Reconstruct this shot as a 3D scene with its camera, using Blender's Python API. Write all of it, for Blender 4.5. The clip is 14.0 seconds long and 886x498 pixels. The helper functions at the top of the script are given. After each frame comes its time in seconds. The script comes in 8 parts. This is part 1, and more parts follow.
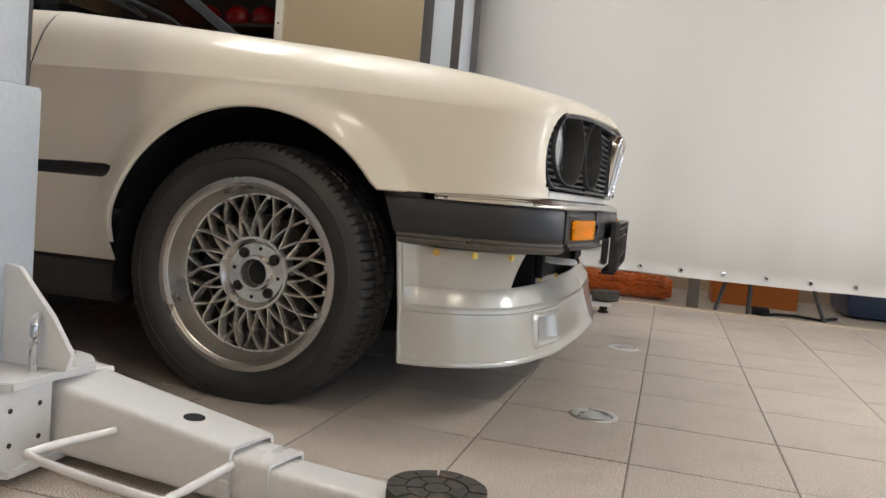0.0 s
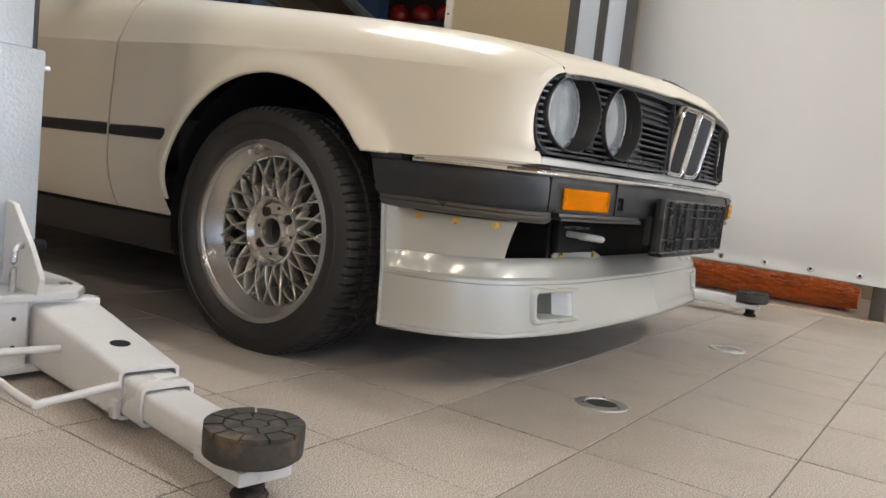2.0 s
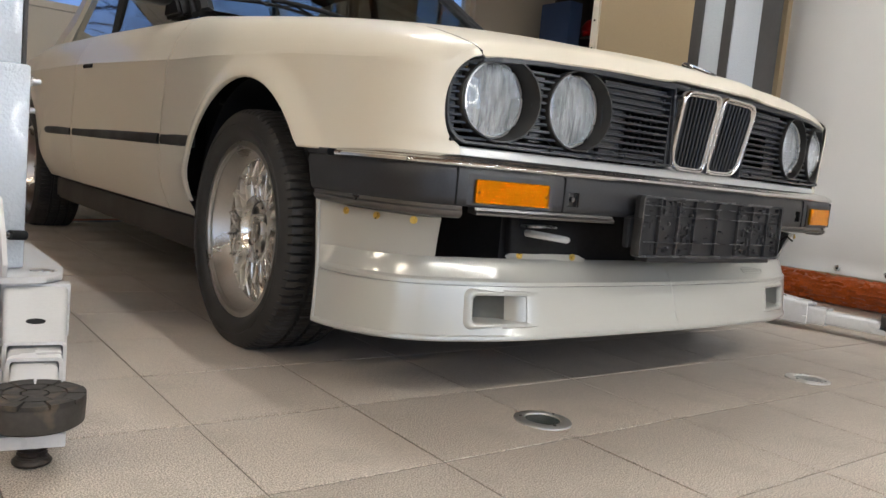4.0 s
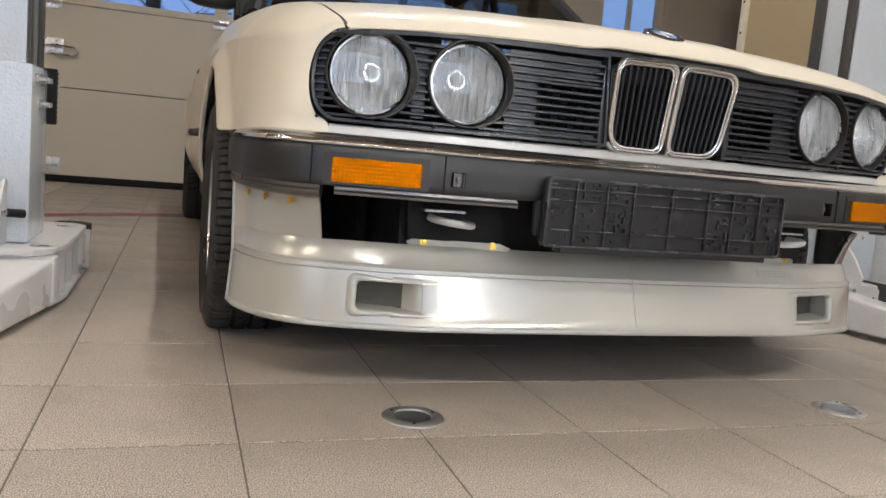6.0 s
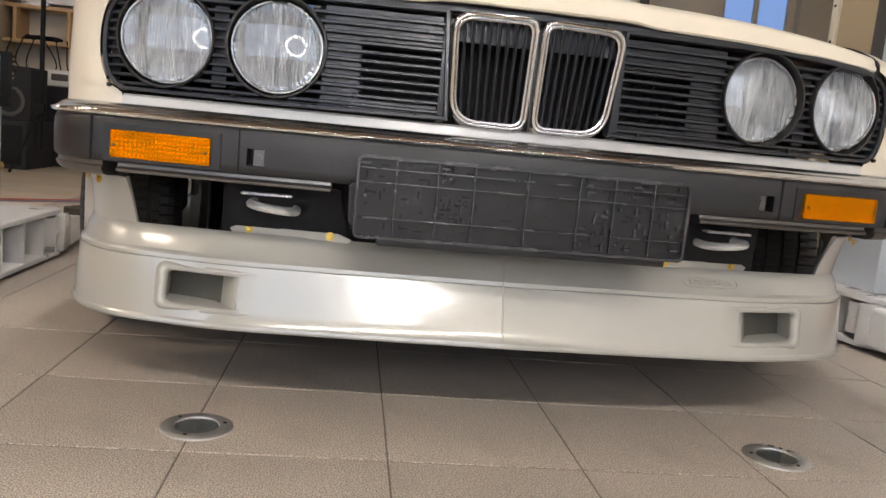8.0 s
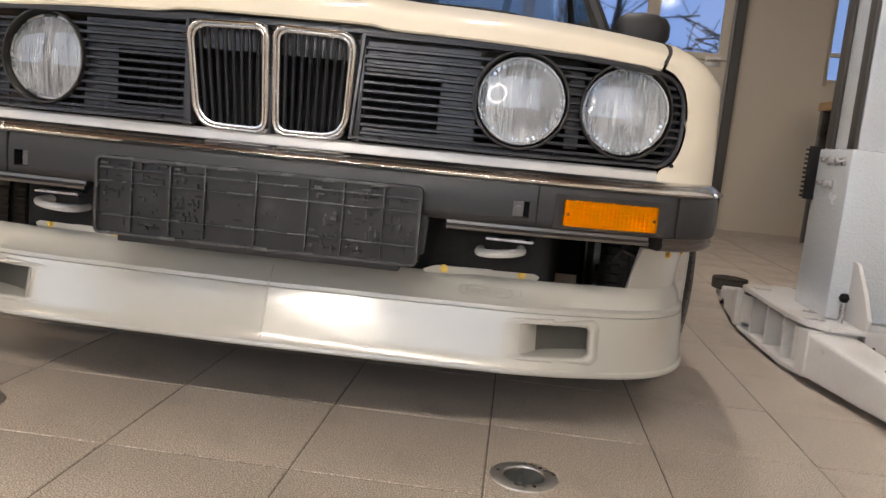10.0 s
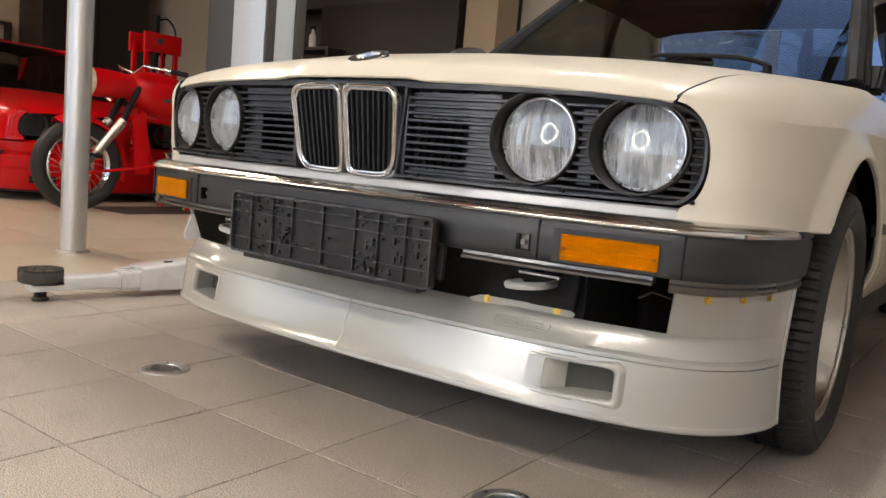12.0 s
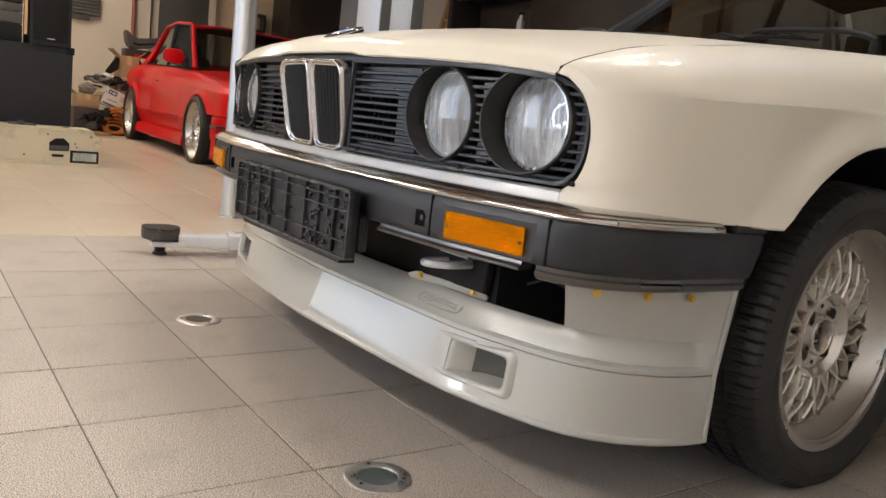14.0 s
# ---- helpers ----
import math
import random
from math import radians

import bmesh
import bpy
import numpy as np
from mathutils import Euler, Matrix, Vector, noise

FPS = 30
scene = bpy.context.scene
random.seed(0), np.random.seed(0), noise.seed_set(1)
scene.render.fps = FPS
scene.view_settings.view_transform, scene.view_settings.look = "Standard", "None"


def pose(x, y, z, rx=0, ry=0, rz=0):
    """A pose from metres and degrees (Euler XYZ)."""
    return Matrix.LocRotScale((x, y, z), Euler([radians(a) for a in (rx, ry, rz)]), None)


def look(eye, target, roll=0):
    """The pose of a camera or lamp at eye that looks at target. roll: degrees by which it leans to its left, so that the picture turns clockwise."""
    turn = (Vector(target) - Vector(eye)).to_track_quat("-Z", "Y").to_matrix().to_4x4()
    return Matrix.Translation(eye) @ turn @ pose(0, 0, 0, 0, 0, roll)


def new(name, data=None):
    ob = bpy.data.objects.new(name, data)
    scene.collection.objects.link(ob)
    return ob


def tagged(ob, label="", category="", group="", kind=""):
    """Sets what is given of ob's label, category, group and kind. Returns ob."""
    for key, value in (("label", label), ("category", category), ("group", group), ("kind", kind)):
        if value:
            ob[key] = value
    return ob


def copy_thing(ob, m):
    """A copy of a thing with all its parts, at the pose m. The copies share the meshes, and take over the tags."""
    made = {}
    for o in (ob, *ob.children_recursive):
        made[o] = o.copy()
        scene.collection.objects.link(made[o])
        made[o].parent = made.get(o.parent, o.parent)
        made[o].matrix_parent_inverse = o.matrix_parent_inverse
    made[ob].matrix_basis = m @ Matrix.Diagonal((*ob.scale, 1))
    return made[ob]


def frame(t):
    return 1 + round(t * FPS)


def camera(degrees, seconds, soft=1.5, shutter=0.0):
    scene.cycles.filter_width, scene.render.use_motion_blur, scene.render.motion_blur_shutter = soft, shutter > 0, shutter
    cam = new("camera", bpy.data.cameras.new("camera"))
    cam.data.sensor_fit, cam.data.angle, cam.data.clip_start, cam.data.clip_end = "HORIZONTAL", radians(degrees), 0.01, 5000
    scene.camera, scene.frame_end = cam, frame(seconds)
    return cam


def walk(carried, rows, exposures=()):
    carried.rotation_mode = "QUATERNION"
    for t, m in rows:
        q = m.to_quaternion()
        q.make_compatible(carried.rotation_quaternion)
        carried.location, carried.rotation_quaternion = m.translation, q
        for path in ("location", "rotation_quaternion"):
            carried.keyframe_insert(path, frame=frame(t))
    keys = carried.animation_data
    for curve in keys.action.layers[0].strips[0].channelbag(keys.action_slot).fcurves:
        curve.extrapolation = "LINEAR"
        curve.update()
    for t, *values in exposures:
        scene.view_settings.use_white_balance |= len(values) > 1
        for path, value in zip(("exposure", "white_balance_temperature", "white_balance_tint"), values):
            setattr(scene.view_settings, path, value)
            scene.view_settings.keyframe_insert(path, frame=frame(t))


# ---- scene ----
cam = camera(59.1, 14.0)
PATH = [
    (0, (-2.304, -0.133, 0.481), (-0.386, 0.416, 0.342), 4.8),
    (0.5, (-2.265, -0.262, 0.479), (-0.424, 0.506, 0.34), 5.6),
    (1, (-2.19, -0.382, 0.473), (-0.4, 0.497, 0.323), 6.1),
    (1.5, (-2.136, -0.503, 0.46), (-0.414, 0.5, 0.29), 6.4),
    (2, (-2.045, -0.618, 0.454), (-0.399, 0.502, 0.259), 6.3),
    (2.5, (-1.948, -0.717, 0.459), (-0.384, 0.513, 0.256), 5.9),
    (3, (-1.824, -0.843, 0.449), (-0.372, 0.52, 0.255), 5.6),
    (5.5, (-1.074, -1.245, 0.483), (-0.283, 0.577, 0.245), 5.3),
    (6, (-0.898, -1.293, 0.468), (-0.254, 0.586, 0.231), 5.2),
    (6.5, (-0.733, -1.285, 0.463), (-0.207, 0.63, 0.226), 5.3),
    (7, (-0.584, -1.273, 0.464), (-0.171, 0.669, 0.222), 5.3),
    (7.5, (-0.435, -1.249, 0.469), (-0.112, 0.708, 0.218), 5.3),
    (8, (-0.274, -1.213, 0.482), (-0.032, 0.753, 0.205), 5.5),
    (8.5, (-0.094, -1.226, 0.475), (0.084, 0.749, 0.216), 5.4),
    (9, (0.058, -1.232, 0.516), (0.179, 0.743, 0.222), 5.4),
    (11.5, (0.956, -1.166, 0.539), (0.041, 0.598, 0.317), 5.6),
    (12, (1.09, -1.093, 0.551), (-0.082, 0.512, 0.325), 5.1),
    (12.5, (1.221, -1.007, 0.561), (-0.16, 0.423, 0.347), 5.1),
    (13, (1.33, -0.888, 0.551), (-0.167, 0.419, 0.323), 5.6),
    (13.5, (1.416, -0.772, 0.546), (-0.157, 0.434, 0.28), 5.9),
    (14, (1.493, -0.672, 0.586), (-0.108, 0.482, 0.267), 6.6),
]
BALANCE = [(0, -0.04, 6100, 8), (3, 0, 6050, 8), (6, 0.02, 6350, 10), (8, 0.10, 6550, 12), (9, 0.08, 6850, 14), (11.5, 0.06, 6650, 11), (14, 0.12, 6350, 11)]
walk(cam, [(t, look(eye, target, roll)) for t, eye, target, roll in PATH], BALANCE)

# ---- light ----
world = bpy.data.worlds.new("world")
world.use_nodes = True
wt = world.node_tree
sky = wt.nodes.new("ShaderNodeTexSky")
sky.sky_type = "NISHITA"
sky.sun_disc = False
sky.sun_elevation = radians(4)
sky.sun_rotation = radians(200)
wt.links.new(sky.outputs[0], wt.nodes["Background"].inputs[0])
wt.nodes["Background"].inputs[1].default_value = 0.12
scene.world = world


def area(name, eye, target, sx, sy, watts, col):
    d = bpy.data.lights.new(name, "AREA")
    d.shape, d.size, d.size_y, d.energy, d.color = "RECTANGLE", sx, sy, watts, col
    ob = new(name, d)
    ob.matrix_world = look(eye, target)
    return ob


WARM = (1.0, 0.86, 0.68)
NEUT = (1.0, 0.95, 0.87)
COOL = (0.86, 0.93, 1.0)
# ceiling tubes over the bay, unseen fills over the neighbouring hall, and area lamps as daylight in the shop windows
for lx, ly, watts in ((-0.8, -2.9, 48), (0.8, -2.9, 48)):
    area("tube_light", (lx, ly, 3.08), (lx, ly + 0.001, 0), 1.4, 0.12, watts, NEUT)
for lx, ly, watts in ((-0.4, 1.4, 36), (0.4, 1.4, 36)):
    area("tube_light", (lx, ly, 3.08), (lx, ly + 0.001, 0), 0.05, 1.4, watts, NEUT)
# added lamps without fixtures, placed to brighten the hall and its nook
for lx, ly, watts in ((-4.2, -2.4, 62), (-3.6, 0.3, 60), (-7.2, -0.6, 48), (-7.7, 0.8, 30)):
    area("hall_light", (lx, ly, 3.08), (lx, ly + 0.001, 0), 1.5, 0.30, watts, WARM)
area("window_light", (0, -5.15, 1.5), (0, 0, 1.4), 6.2, 2.2, 62, COOL)
area("window_light", (-6.3, -5.15, 1.5), (-6.3, 0, 1.4), 4.4, 2.2, 50, COOL)
# unseen fills that lift the side room and the floor behind the curtain
area("side_room_light", (3.4, 1.7, 2.9), (3.4, 1.7, 0), 0.6, 1.2, 25, WARM)
area("side_room_light", (2.4, -0.6, 2.95), (2.4, -0.599, 0), 0.3, 1.4, 22, NEUT)


# ---- materials ----
def mat(name, col, rough=0.5, metal=0.0, var=0.12, big=1.5, fine=60.0, bump=0.0, bscale=None, coat=0.0, dirt=None, per=0.0, island=0.0, rv=0.1, sheen=0.0, speck=0.0):
    m = bpy.data.materials.new(name)
    m.use_nodes = True
    nt = m.node_tree
    b = nt.nodes["Principled BSDF"]
    tc = nt.nodes.new("ShaderNodeTexCoord")
    n1 = nt.nodes.new("ShaderNodeTexNoise")
    n1.inputs["Scale"].default_value, n1.inputs["Detail"].default_value = big, 5
    n2 = nt.nodes.new("ShaderNodeTexNoise")
    n2.inputs["Scale"].default_value, n2.inputs["Detail"].default_value = fine, 3
    for n in (n1, n2):
        nt.links.new(tc.outputs["Object"], n.inputs["Vector"])
    mixf = nt.nodes.new("ShaderNodeMath")
    mixf.operation = "ADD"
    nt.links.new(n1.outputs["Fac"], mixf.inputs[0])
    nt.links.new(n2.outputs["Fac"], mixf.inputs[1])
    mr = nt.nodes.new("ShaderNodeMapRange")
    mr.inputs[1].default_value, mr.inputs[2].default_value = 0.6, 1.4
    mr.inputs[3].default_value, mr.inputs[4].default_value = 1 - var, 1 + var
    nt.links.new(mixf.outputs[0], mr.inputs[0])
    val = mr.outputs[0]
    if per or island:
        src = nt.nodes.new("ShaderNodeObjectInfo").outputs["Random"] if per else nt.nodes.new("ShaderNodeNewGeometry").outputs["Random Per Island"]
        pr = nt.nodes.new("ShaderNodeMapRange")
        pr.inputs[3].default_value, pr.inputs[4].default_value = 1 - (per or island), 1 + (per or island)
        nt.links.new(src, pr.inputs[0])
        mu = nt.nodes.new("ShaderNodeMath")
        mu.operation = "MULTIPLY"
        nt.links.new(val, mu.inputs[0])
        nt.links.new(pr.outputs[0], mu.inputs[1])
        val = mu.outputs[0]
    if speck:
        n4 = nt.nodes.new("ShaderNodeTexNoise")
        n4.inputs["Scale"].default_value, n4.inputs["Detail"].default_value = 430, 2
        nt.links.new(tc.outputs["Object"], n4.inputs["Vector"])
        r4 = nt.nodes.new("ShaderNodeMapRange")
        r4.inputs[1].default_value, r4.inputs[2].default_value = 0.36, 0.64
        r4.inputs[3].default_value, r4.inputs[4].default_value = 1 - speck, 1 + speck
        nt.links.new(n4.outputs["Fac"], r4.inputs[0])
        m4 = nt.nodes.new("ShaderNodeMath")
        m4.operation = "MULTIPLY"
        nt.links.new(val, m4.inputs[0])
        nt.links.new(r4.outputs[0], m4.inputs[1])
        val = m4.outputs[0]
    sc = nt.nodes.new("ShaderNodeVectorMath")
    sc.operation = "SCALE"
    sc.inputs[0].default_value = col
    nt.links.new(val, sc.inputs["Scale"])
    out = sc.outputs[0]
    if dirt:
        n3 = nt.nodes.new("ShaderNodeTexNoise")
        n3.inputs["Scale"].default_value, n3.inputs["Detail"].default_value = dirt[1], 6
        nt.links.new(tc.outputs["Object"], n3.inputs["Vector"])
        r3 = nt.nodes.new("ShaderNodeMapRange")
        r3.inputs[1].default_value, r3.inputs[2].default_value, r3.inputs[4].default_value = 0.56, 0.72, dirt[2]
        nt.links.new(n3.outputs["Fac"], r3.inputs[0])
        mx = nt.nodes.new("ShaderNodeMixRGB")
        nt.links.new(r3.outputs[0], mx.inputs[0])
        nt.links.new(out, mx.inputs[1])
        mx.inputs[2].default_value = (*dirt[0], 1)
        out = mx.outputs[0]
    nt.links.new(out, b.inputs["Base Color"])
    rr = nt.nodes.new("ShaderNodeMapRange")
    rr.inputs[1].default_value, rr.inputs[2].default_value = 0.3, 0.7
    rr.inputs[3].default_value, rr.inputs[4].default_value = max(0.02, rough - rv), min(1, rough + rv)
    nt.links.new(n1.outputs["Fac"], rr.inputs[0])
    nt.links.new(rr.outputs[0], b.inputs["Roughness"])
    b.inputs["Metallic"].default_value = metal
    b.inputs["Coat Weight"].default_value = coat
    b.inputs["Coat Roughness"].default_value = 0.04
    b.inputs["Sheen Weight"].default_value = sheen
    if bump:
        bp = nt.nodes.new("ShaderNodeBump")
        bp.inputs["Strength"].default_value, bp.inputs["Distance"].default_value = bump, 0.002
        nb = n2
        if bscale:
            nb = nt.nodes.new("ShaderNodeTexNoise")
            nb.inputs["Scale"].default_value = bscale
            nt.links.new(tc.outputs["Object"], nb.inputs["Vector"])
        nt.links.new(nb.outputs["Fac"], bp.inputs["Height"])
        nt.links.new(bp.outputs[0], b.inputs["Normal"])
    return m


def glow(name, col, strength):
    m = bpy.data.materials.new(name)
    m.use_nodes = True
    b = m.node_tree.nodes["Principled BSDF"]
    b.inputs["Base Color"].default_value = (*col, 1)
    b.inputs["Emission Color"].default_value = (*col, 1)
    b.inputs["Emission Strength"].default_value = strength
    return m


def glass(name, col, rough=0.02, wave=0.0, ior=1.45, patch=False, rib=0.8):
    m = bpy.data.materials.new(name)
    m.use_nodes = True
    nt = m.node_tree
    b = nt.nodes["Principled BSDF"]
    b.inputs["Base Color"].default_value = (*col, 1)
    b.inputs["Roughness"].default_value = rough
    b.inputs["Transmission Weight"].default_value = 1
    b.inputs["IOR"].default_value = ior
    if wave:
        tc = nt.nodes.new("ShaderNodeTexCoord")
        w = nt.nodes.new("ShaderNodeTexWave")
        w.wave_type, w.bands_direction = "BANDS", "X"
        w.inputs["Scale"].default_value, w.inputs["Distortion"].default_value = wave, 0.4
        nt.links.new(tc.outputs["Object"], w.inputs["Vector"])
        bp = nt.nodes.new("ShaderNodeBump")
        bp.inputs["Strength"].default_value, bp.inputs["Distance"].default_value = rib, 0.0045
        w2 = nt.nodes.new("ShaderNodeTexWave")
        w2.wave_type, w2.bands_direction = "BANDS", "Z"
        w2.inputs["Scale"].default_value = wave * 0.3
        nt.links.new(tc.outputs["Object"], w2.inputs["Vector"])
        ad = nt.nodes.new("ShaderNodeMath")
        ad.operation = "MULTIPLY_ADD"
        ad.inputs[1].default_value = 0.15
        nt.links.new(w2.outputs["Fac"], ad.inputs[0])
        nt.links.new(w.outputs["Fac"], ad.inputs[2])
        if patch:
            pn = nt.nodes.new("ShaderNodeTexNoise")
            pn.inputs["Scale"].default_value = 15
            nt.links.new(tc.outputs["Object"], pn.inputs["Vector"])
            pm = nt.nodes.new("ShaderNodeMapRange")
            pm.inputs[1].default_value, pm.inputs[2].default_value, pm.inputs[4].default_value = 0.30, 0.52, 1.0
            nt.links.new(pn.outputs["Fac"], pm.inputs[0])
            nt.links.new(pm.outputs[0], bp.inputs["Strength"])
            # upright milky streaks in the glass imitate the reflector's bright reflections
            tn = nt.nodes.new("ShaderNodeTexNoise")
            tn.inputs["Scale"].default_value, tn.inputs["Detail"].default_value = 30, 2
            st = nt.nodes.new("ShaderNodeMapping")
            st.inputs["Scale"].default_value = (5.0, 1.0, 0.8)
            nt.links.new(tc.outputs["Object"], st.inputs["Vector"])
            nt.links.new(st.outputs["Vector"], tn.inputs["Vector"])
            tm = nt.nodes.new("ShaderNodeMapRange")
            tm.inputs[1].default_value, tm.inputs[2].default_value, tm.inputs[3].default_value, tm.inputs[4].default_value = 0.30, 0.70, 0.64, 0.96
            nt.links.new(tn.outputs["Fac"], tm.inputs[0])
            nt.links.new(tm.outputs[0], b.inputs["Transmission Weight"])
        nt.links.new(ad.outputs[0], bp.inputs["Height"])
        nt.links.new(bp.outputs[0], b.inputs["Normal"])
    return m


CREAM = mat("cream_paint", (0.69, 0.635, 0.525), 0.55, 0, 0.02, 1.2, 900, 0, coat=0.5, rv=0.05)
CREAM.node_tree.nodes["Principled BSDF"].inputs["Coat Roughness"].default_value = 0.10
CREAM.node_tree.nodes["Principled BSDF"].inputs["Specular IOR Level"].default_value = 0.25
SPOILER = mat("spoiler_paint", (0.43, 0.425, 0.385), 0.30, 0.16, 0.02, 2, 900, 0, coat=1.0, rv=0.03)
SPOILER.node_tree.nodes["Principled BSDF"].inputs["Coat IOR"].default_value = 1.58
SPOILER.node_tree.nodes["Principled BSDF"].inputs["Coat Roughness"].default_value = 0.13
RED = mat("red_paint", (0.57, 0.002, 0.005), 0.5, 0, 0.03, 1.2, 400, 0, coat=0.55, rv=0.03)
RED.node_tree.nodes["Principled BSDF"].inputs["Specular IOR Level"].default_value = 0.1
SILVERP = mat("silver_panel", (0.55, 0.54, 0.52), 0.38, 0.15, 0.03, 3, 500, 0.02, coat=0.3)
CHROME = mat("chrome", (0.66, 0.655, 0.65), 0.20, 1, 0.05, 6, 90, 0.01, rv=0.07, dirt=((0.35, 0.33, 0.30), 45, 0.12))
DULL = mat("dull_trim", (0.15, 0.142, 0.135), 0.34, 0.9, 0.08, 6, 120, 0.02)
RUBBER = mat("bumper_rubber", (0.0155, 0.016, 0.0185), 0.48, 0, 0.2, 4, 220, 0.12, rv=0.12, dirt=((0.05, 0.05, 0.05), 7, 0.35))
GRILLE = mat("grille_plastic", (0.017, 0.019, 0.024), 0.34, 0, 0.18, 6, 300, 0.05, rv=0.1, dirt=((0.04, 0.04, 0.042), 12, 0.3))
SHROUD = mat("lamp_shroud", (0.016, 0.015, 0.014), 0.5, 0, 0.15, 8, 300, 0.05)
PLATE = mat("plate_holder_plastic", (0.014, 0.014, 0.0155), 0.46, 0, 0.2, 14, 200, 0.06, rv=0.12, dirt=((0.06, 0.06, 0.063), 22, 0.3))
PLATE.node_tree.nodes["Principled BSDF"].inputs["Specular IOR Level"].default_value = 0.35
# ribs lightened against the darker backing: wear and painted edge highlights together
PLATER = mat("worn_highlit_ribs", (0.045, 0.045, 0.048), 0.26, 0, 0.2, 14, 200, 0.06, rv=0.12, dirt=((0.13, 0.13, 0.134), 22, 0.4))
BLACK = mat("matt_black", (0.012, 0.012, 0.013), 0.7, 0, 0.3, 5, 80, 0.1)
BLACK.node_tree.nodes["Principled BSDF"].inputs["Specular IOR Level"].default_value = 0.2
SILL = mat("sill_plastic", (0.035, 0.030, 0.026), 0.6, 0, 0.2, 3, 150, 0.2, dirt=((0.10, 0.08, 0.06), 5, 0.4))
TYRE = mat("tyre_rubber", (0.017, 0.0155, 0.0145), 0.58, 0, 0.18, 6, 160, 0.2, dirt=((0.05, 0.044, 0.037), 9, 0.4))
ALLOY = mat("alloy", (0.72, 0.69, 0.64), 0.24, 0.9, 0.10, 9, 140, 0.05, rv=0.1, dirt=((0.30, 0.24, 0.17), 24, 0.4))
LIP = mat("polished_lip", (0.49, 0.465, 0.43), 0.31, 1, 0.06, 9, 200, 0.02, rv=0.06, dirt=((0.30, 0.26, 0.20), 40, 0.15))
BRAKE = mat("brake_iron", (0.035, 0.028, 0.024), 0.6, 0.4, 0.3, 20, 200, 0.2)
BRASS = mat("yellow_zinc", (0.62, 0.42, 0.10), 0.35, 0.9, 0.15, 60, 300, 0.05)
STEEL = mat("zinc_steel", (0.55, 0.55, 0.55), 0.3, 0.9, 0.1, 30, 200, 0.05)
BRUSHED = mat("brushed_steel", (0.66, 0.64, 0.61), 0.34, 0.85, 0.12, 20, 300, 0.05, dirt=((0.2, 0.18, 0.16), 25, 0.4))
POLE = mat("satin_pole", (0.60, 0.59, 0.57), 0.36, 0.75, 0.03, 4, 300, 0.01, rv=0.04)
HOOK = mat("hook_paint", (0.55, 0.55, 0.54), 0.45, 0.2, 0.1, 30, 200, 0.1)
BULB = mat("reflector", (0.86, 0.90, 0.94), 0.12, 0.93, 0.04, 12, 100, 0.0, rv=0.05)
LENS = glass("headlamp_ribs", (0.97, 0.985, 1.0), 0.10, 70, patch=True)
LENSO = glass("headlamp_glass", (0.98, 0.99, 1.0), 0.0)
AMBER = glass("amber_lens", (1.0, 0.47, 0.008), 0.03, 60, ior=1.08, rib=0.2)
AMBER.node_tree.nodes["Principled BSDF"].inputs["Transmission Weight"].default_value = 0.88
AMBER.node_tree.nodes["Principled BSDF"].inputs["Specular IOR Level"].default_value = 0.0
AMBERB = mat("amber_backing", (0.42, 0.38, 0.26), 0.14, 0.95, 0.1, 40, 200)
SCREEN = glass("car_glass", (0.45, 0.49, 0.48), 0.0)
LIGHTLENS = glass("light_glass", (0.8, 0.85, 0.85), 0.05)
BLUE = mat("badge_blue", (0.03, 0.16, 0.45), 0.3, 0, 0.05)
BWHITE = mat("badge_white", (0.75, 0.75, 0.75), 0.3, 0, 0.05)
LIFT = mat("lift_paint", (0.60, 0.592, 0.585), 0.32, 0, 0.05, 3, 120, 0.12, 240, coat=0.25, dirt=((0.40, 0.34, 0.27), 5, 0.35))
HAMMER = mat("hammered_lift_paint", (0.56, 0.605, 0.655), 0.24, 0.15, 0.05, 3, 120, 1.0, 130, coat=0.5, rv=0.04)
LIFTDARK = mat("lift_guard", (0.055, 0.052, 0.05), 0.5, 0, 0.15, 5, 120, 0.08)
PADR = mat("pad_rubber", (0.035, 0.030, 0.025), 0.75, 0, 0.3, 18, 90, 0.5, dirt=((0.17, 0.12, 0.07), 24, 0.6), island=0.25)
TILE = mat("floor_tile", (0.41, 0.358, 0.303), 0.46, 0, 0.12, 2.2, 90, 0.08, 700, rv=0.14, per=0.05, dirt=((0.28, 0.245, 0.205), 6, 0.5), speck=0.62)
TILEB = mat("hall_tile", (0.56, 0.47, 0.36), 0.34, 0, 0.05, 1.5, 200, 0.04, rv=0.1, per=0.04)
GROUT = mat("grout", (0.155, 0.136, 0.118), 0.9, 0, 0.25, 4, 120, 0.3)
GROUTB = mat("hall_grout", (0.44, 0.37, 0.28), 0.9, 0, 0.15, 4, 120, 0.2)
TARP = mat("tarpaulin", (0.68, 0.665, 0.645), 0.42, 0, 0.03, 1.0, 300, 0.06, 7, rv=0.1)
BEIGEP = mat("beige_panel", (0.40, 0.31, 0.19), 0.5, 0, 0.05, 0.8, 120, 0.08)
WALLM = mat("wall_paint", (0.60, 0.54, 0.45), 0.8, 0, 0.05, 0.8, 150, 0.2, 90)
WALLW = mat("warm_wall", (0.56, 0.44, 0.30), 0.8, 0, 0.06, 0.8, 150, 0.2, 90)
DOORP = mat("sectional_door", (0.62, 0.56, 0.45), 0.5, 0, 0.03, 1.0, 250, 0.15, 160)
WOODC = mat("ceiling_wood", (0.16, 0.075, 0.035), 0.55, 0, 0.35, 2.5, 40, 0.2, island=0.25)
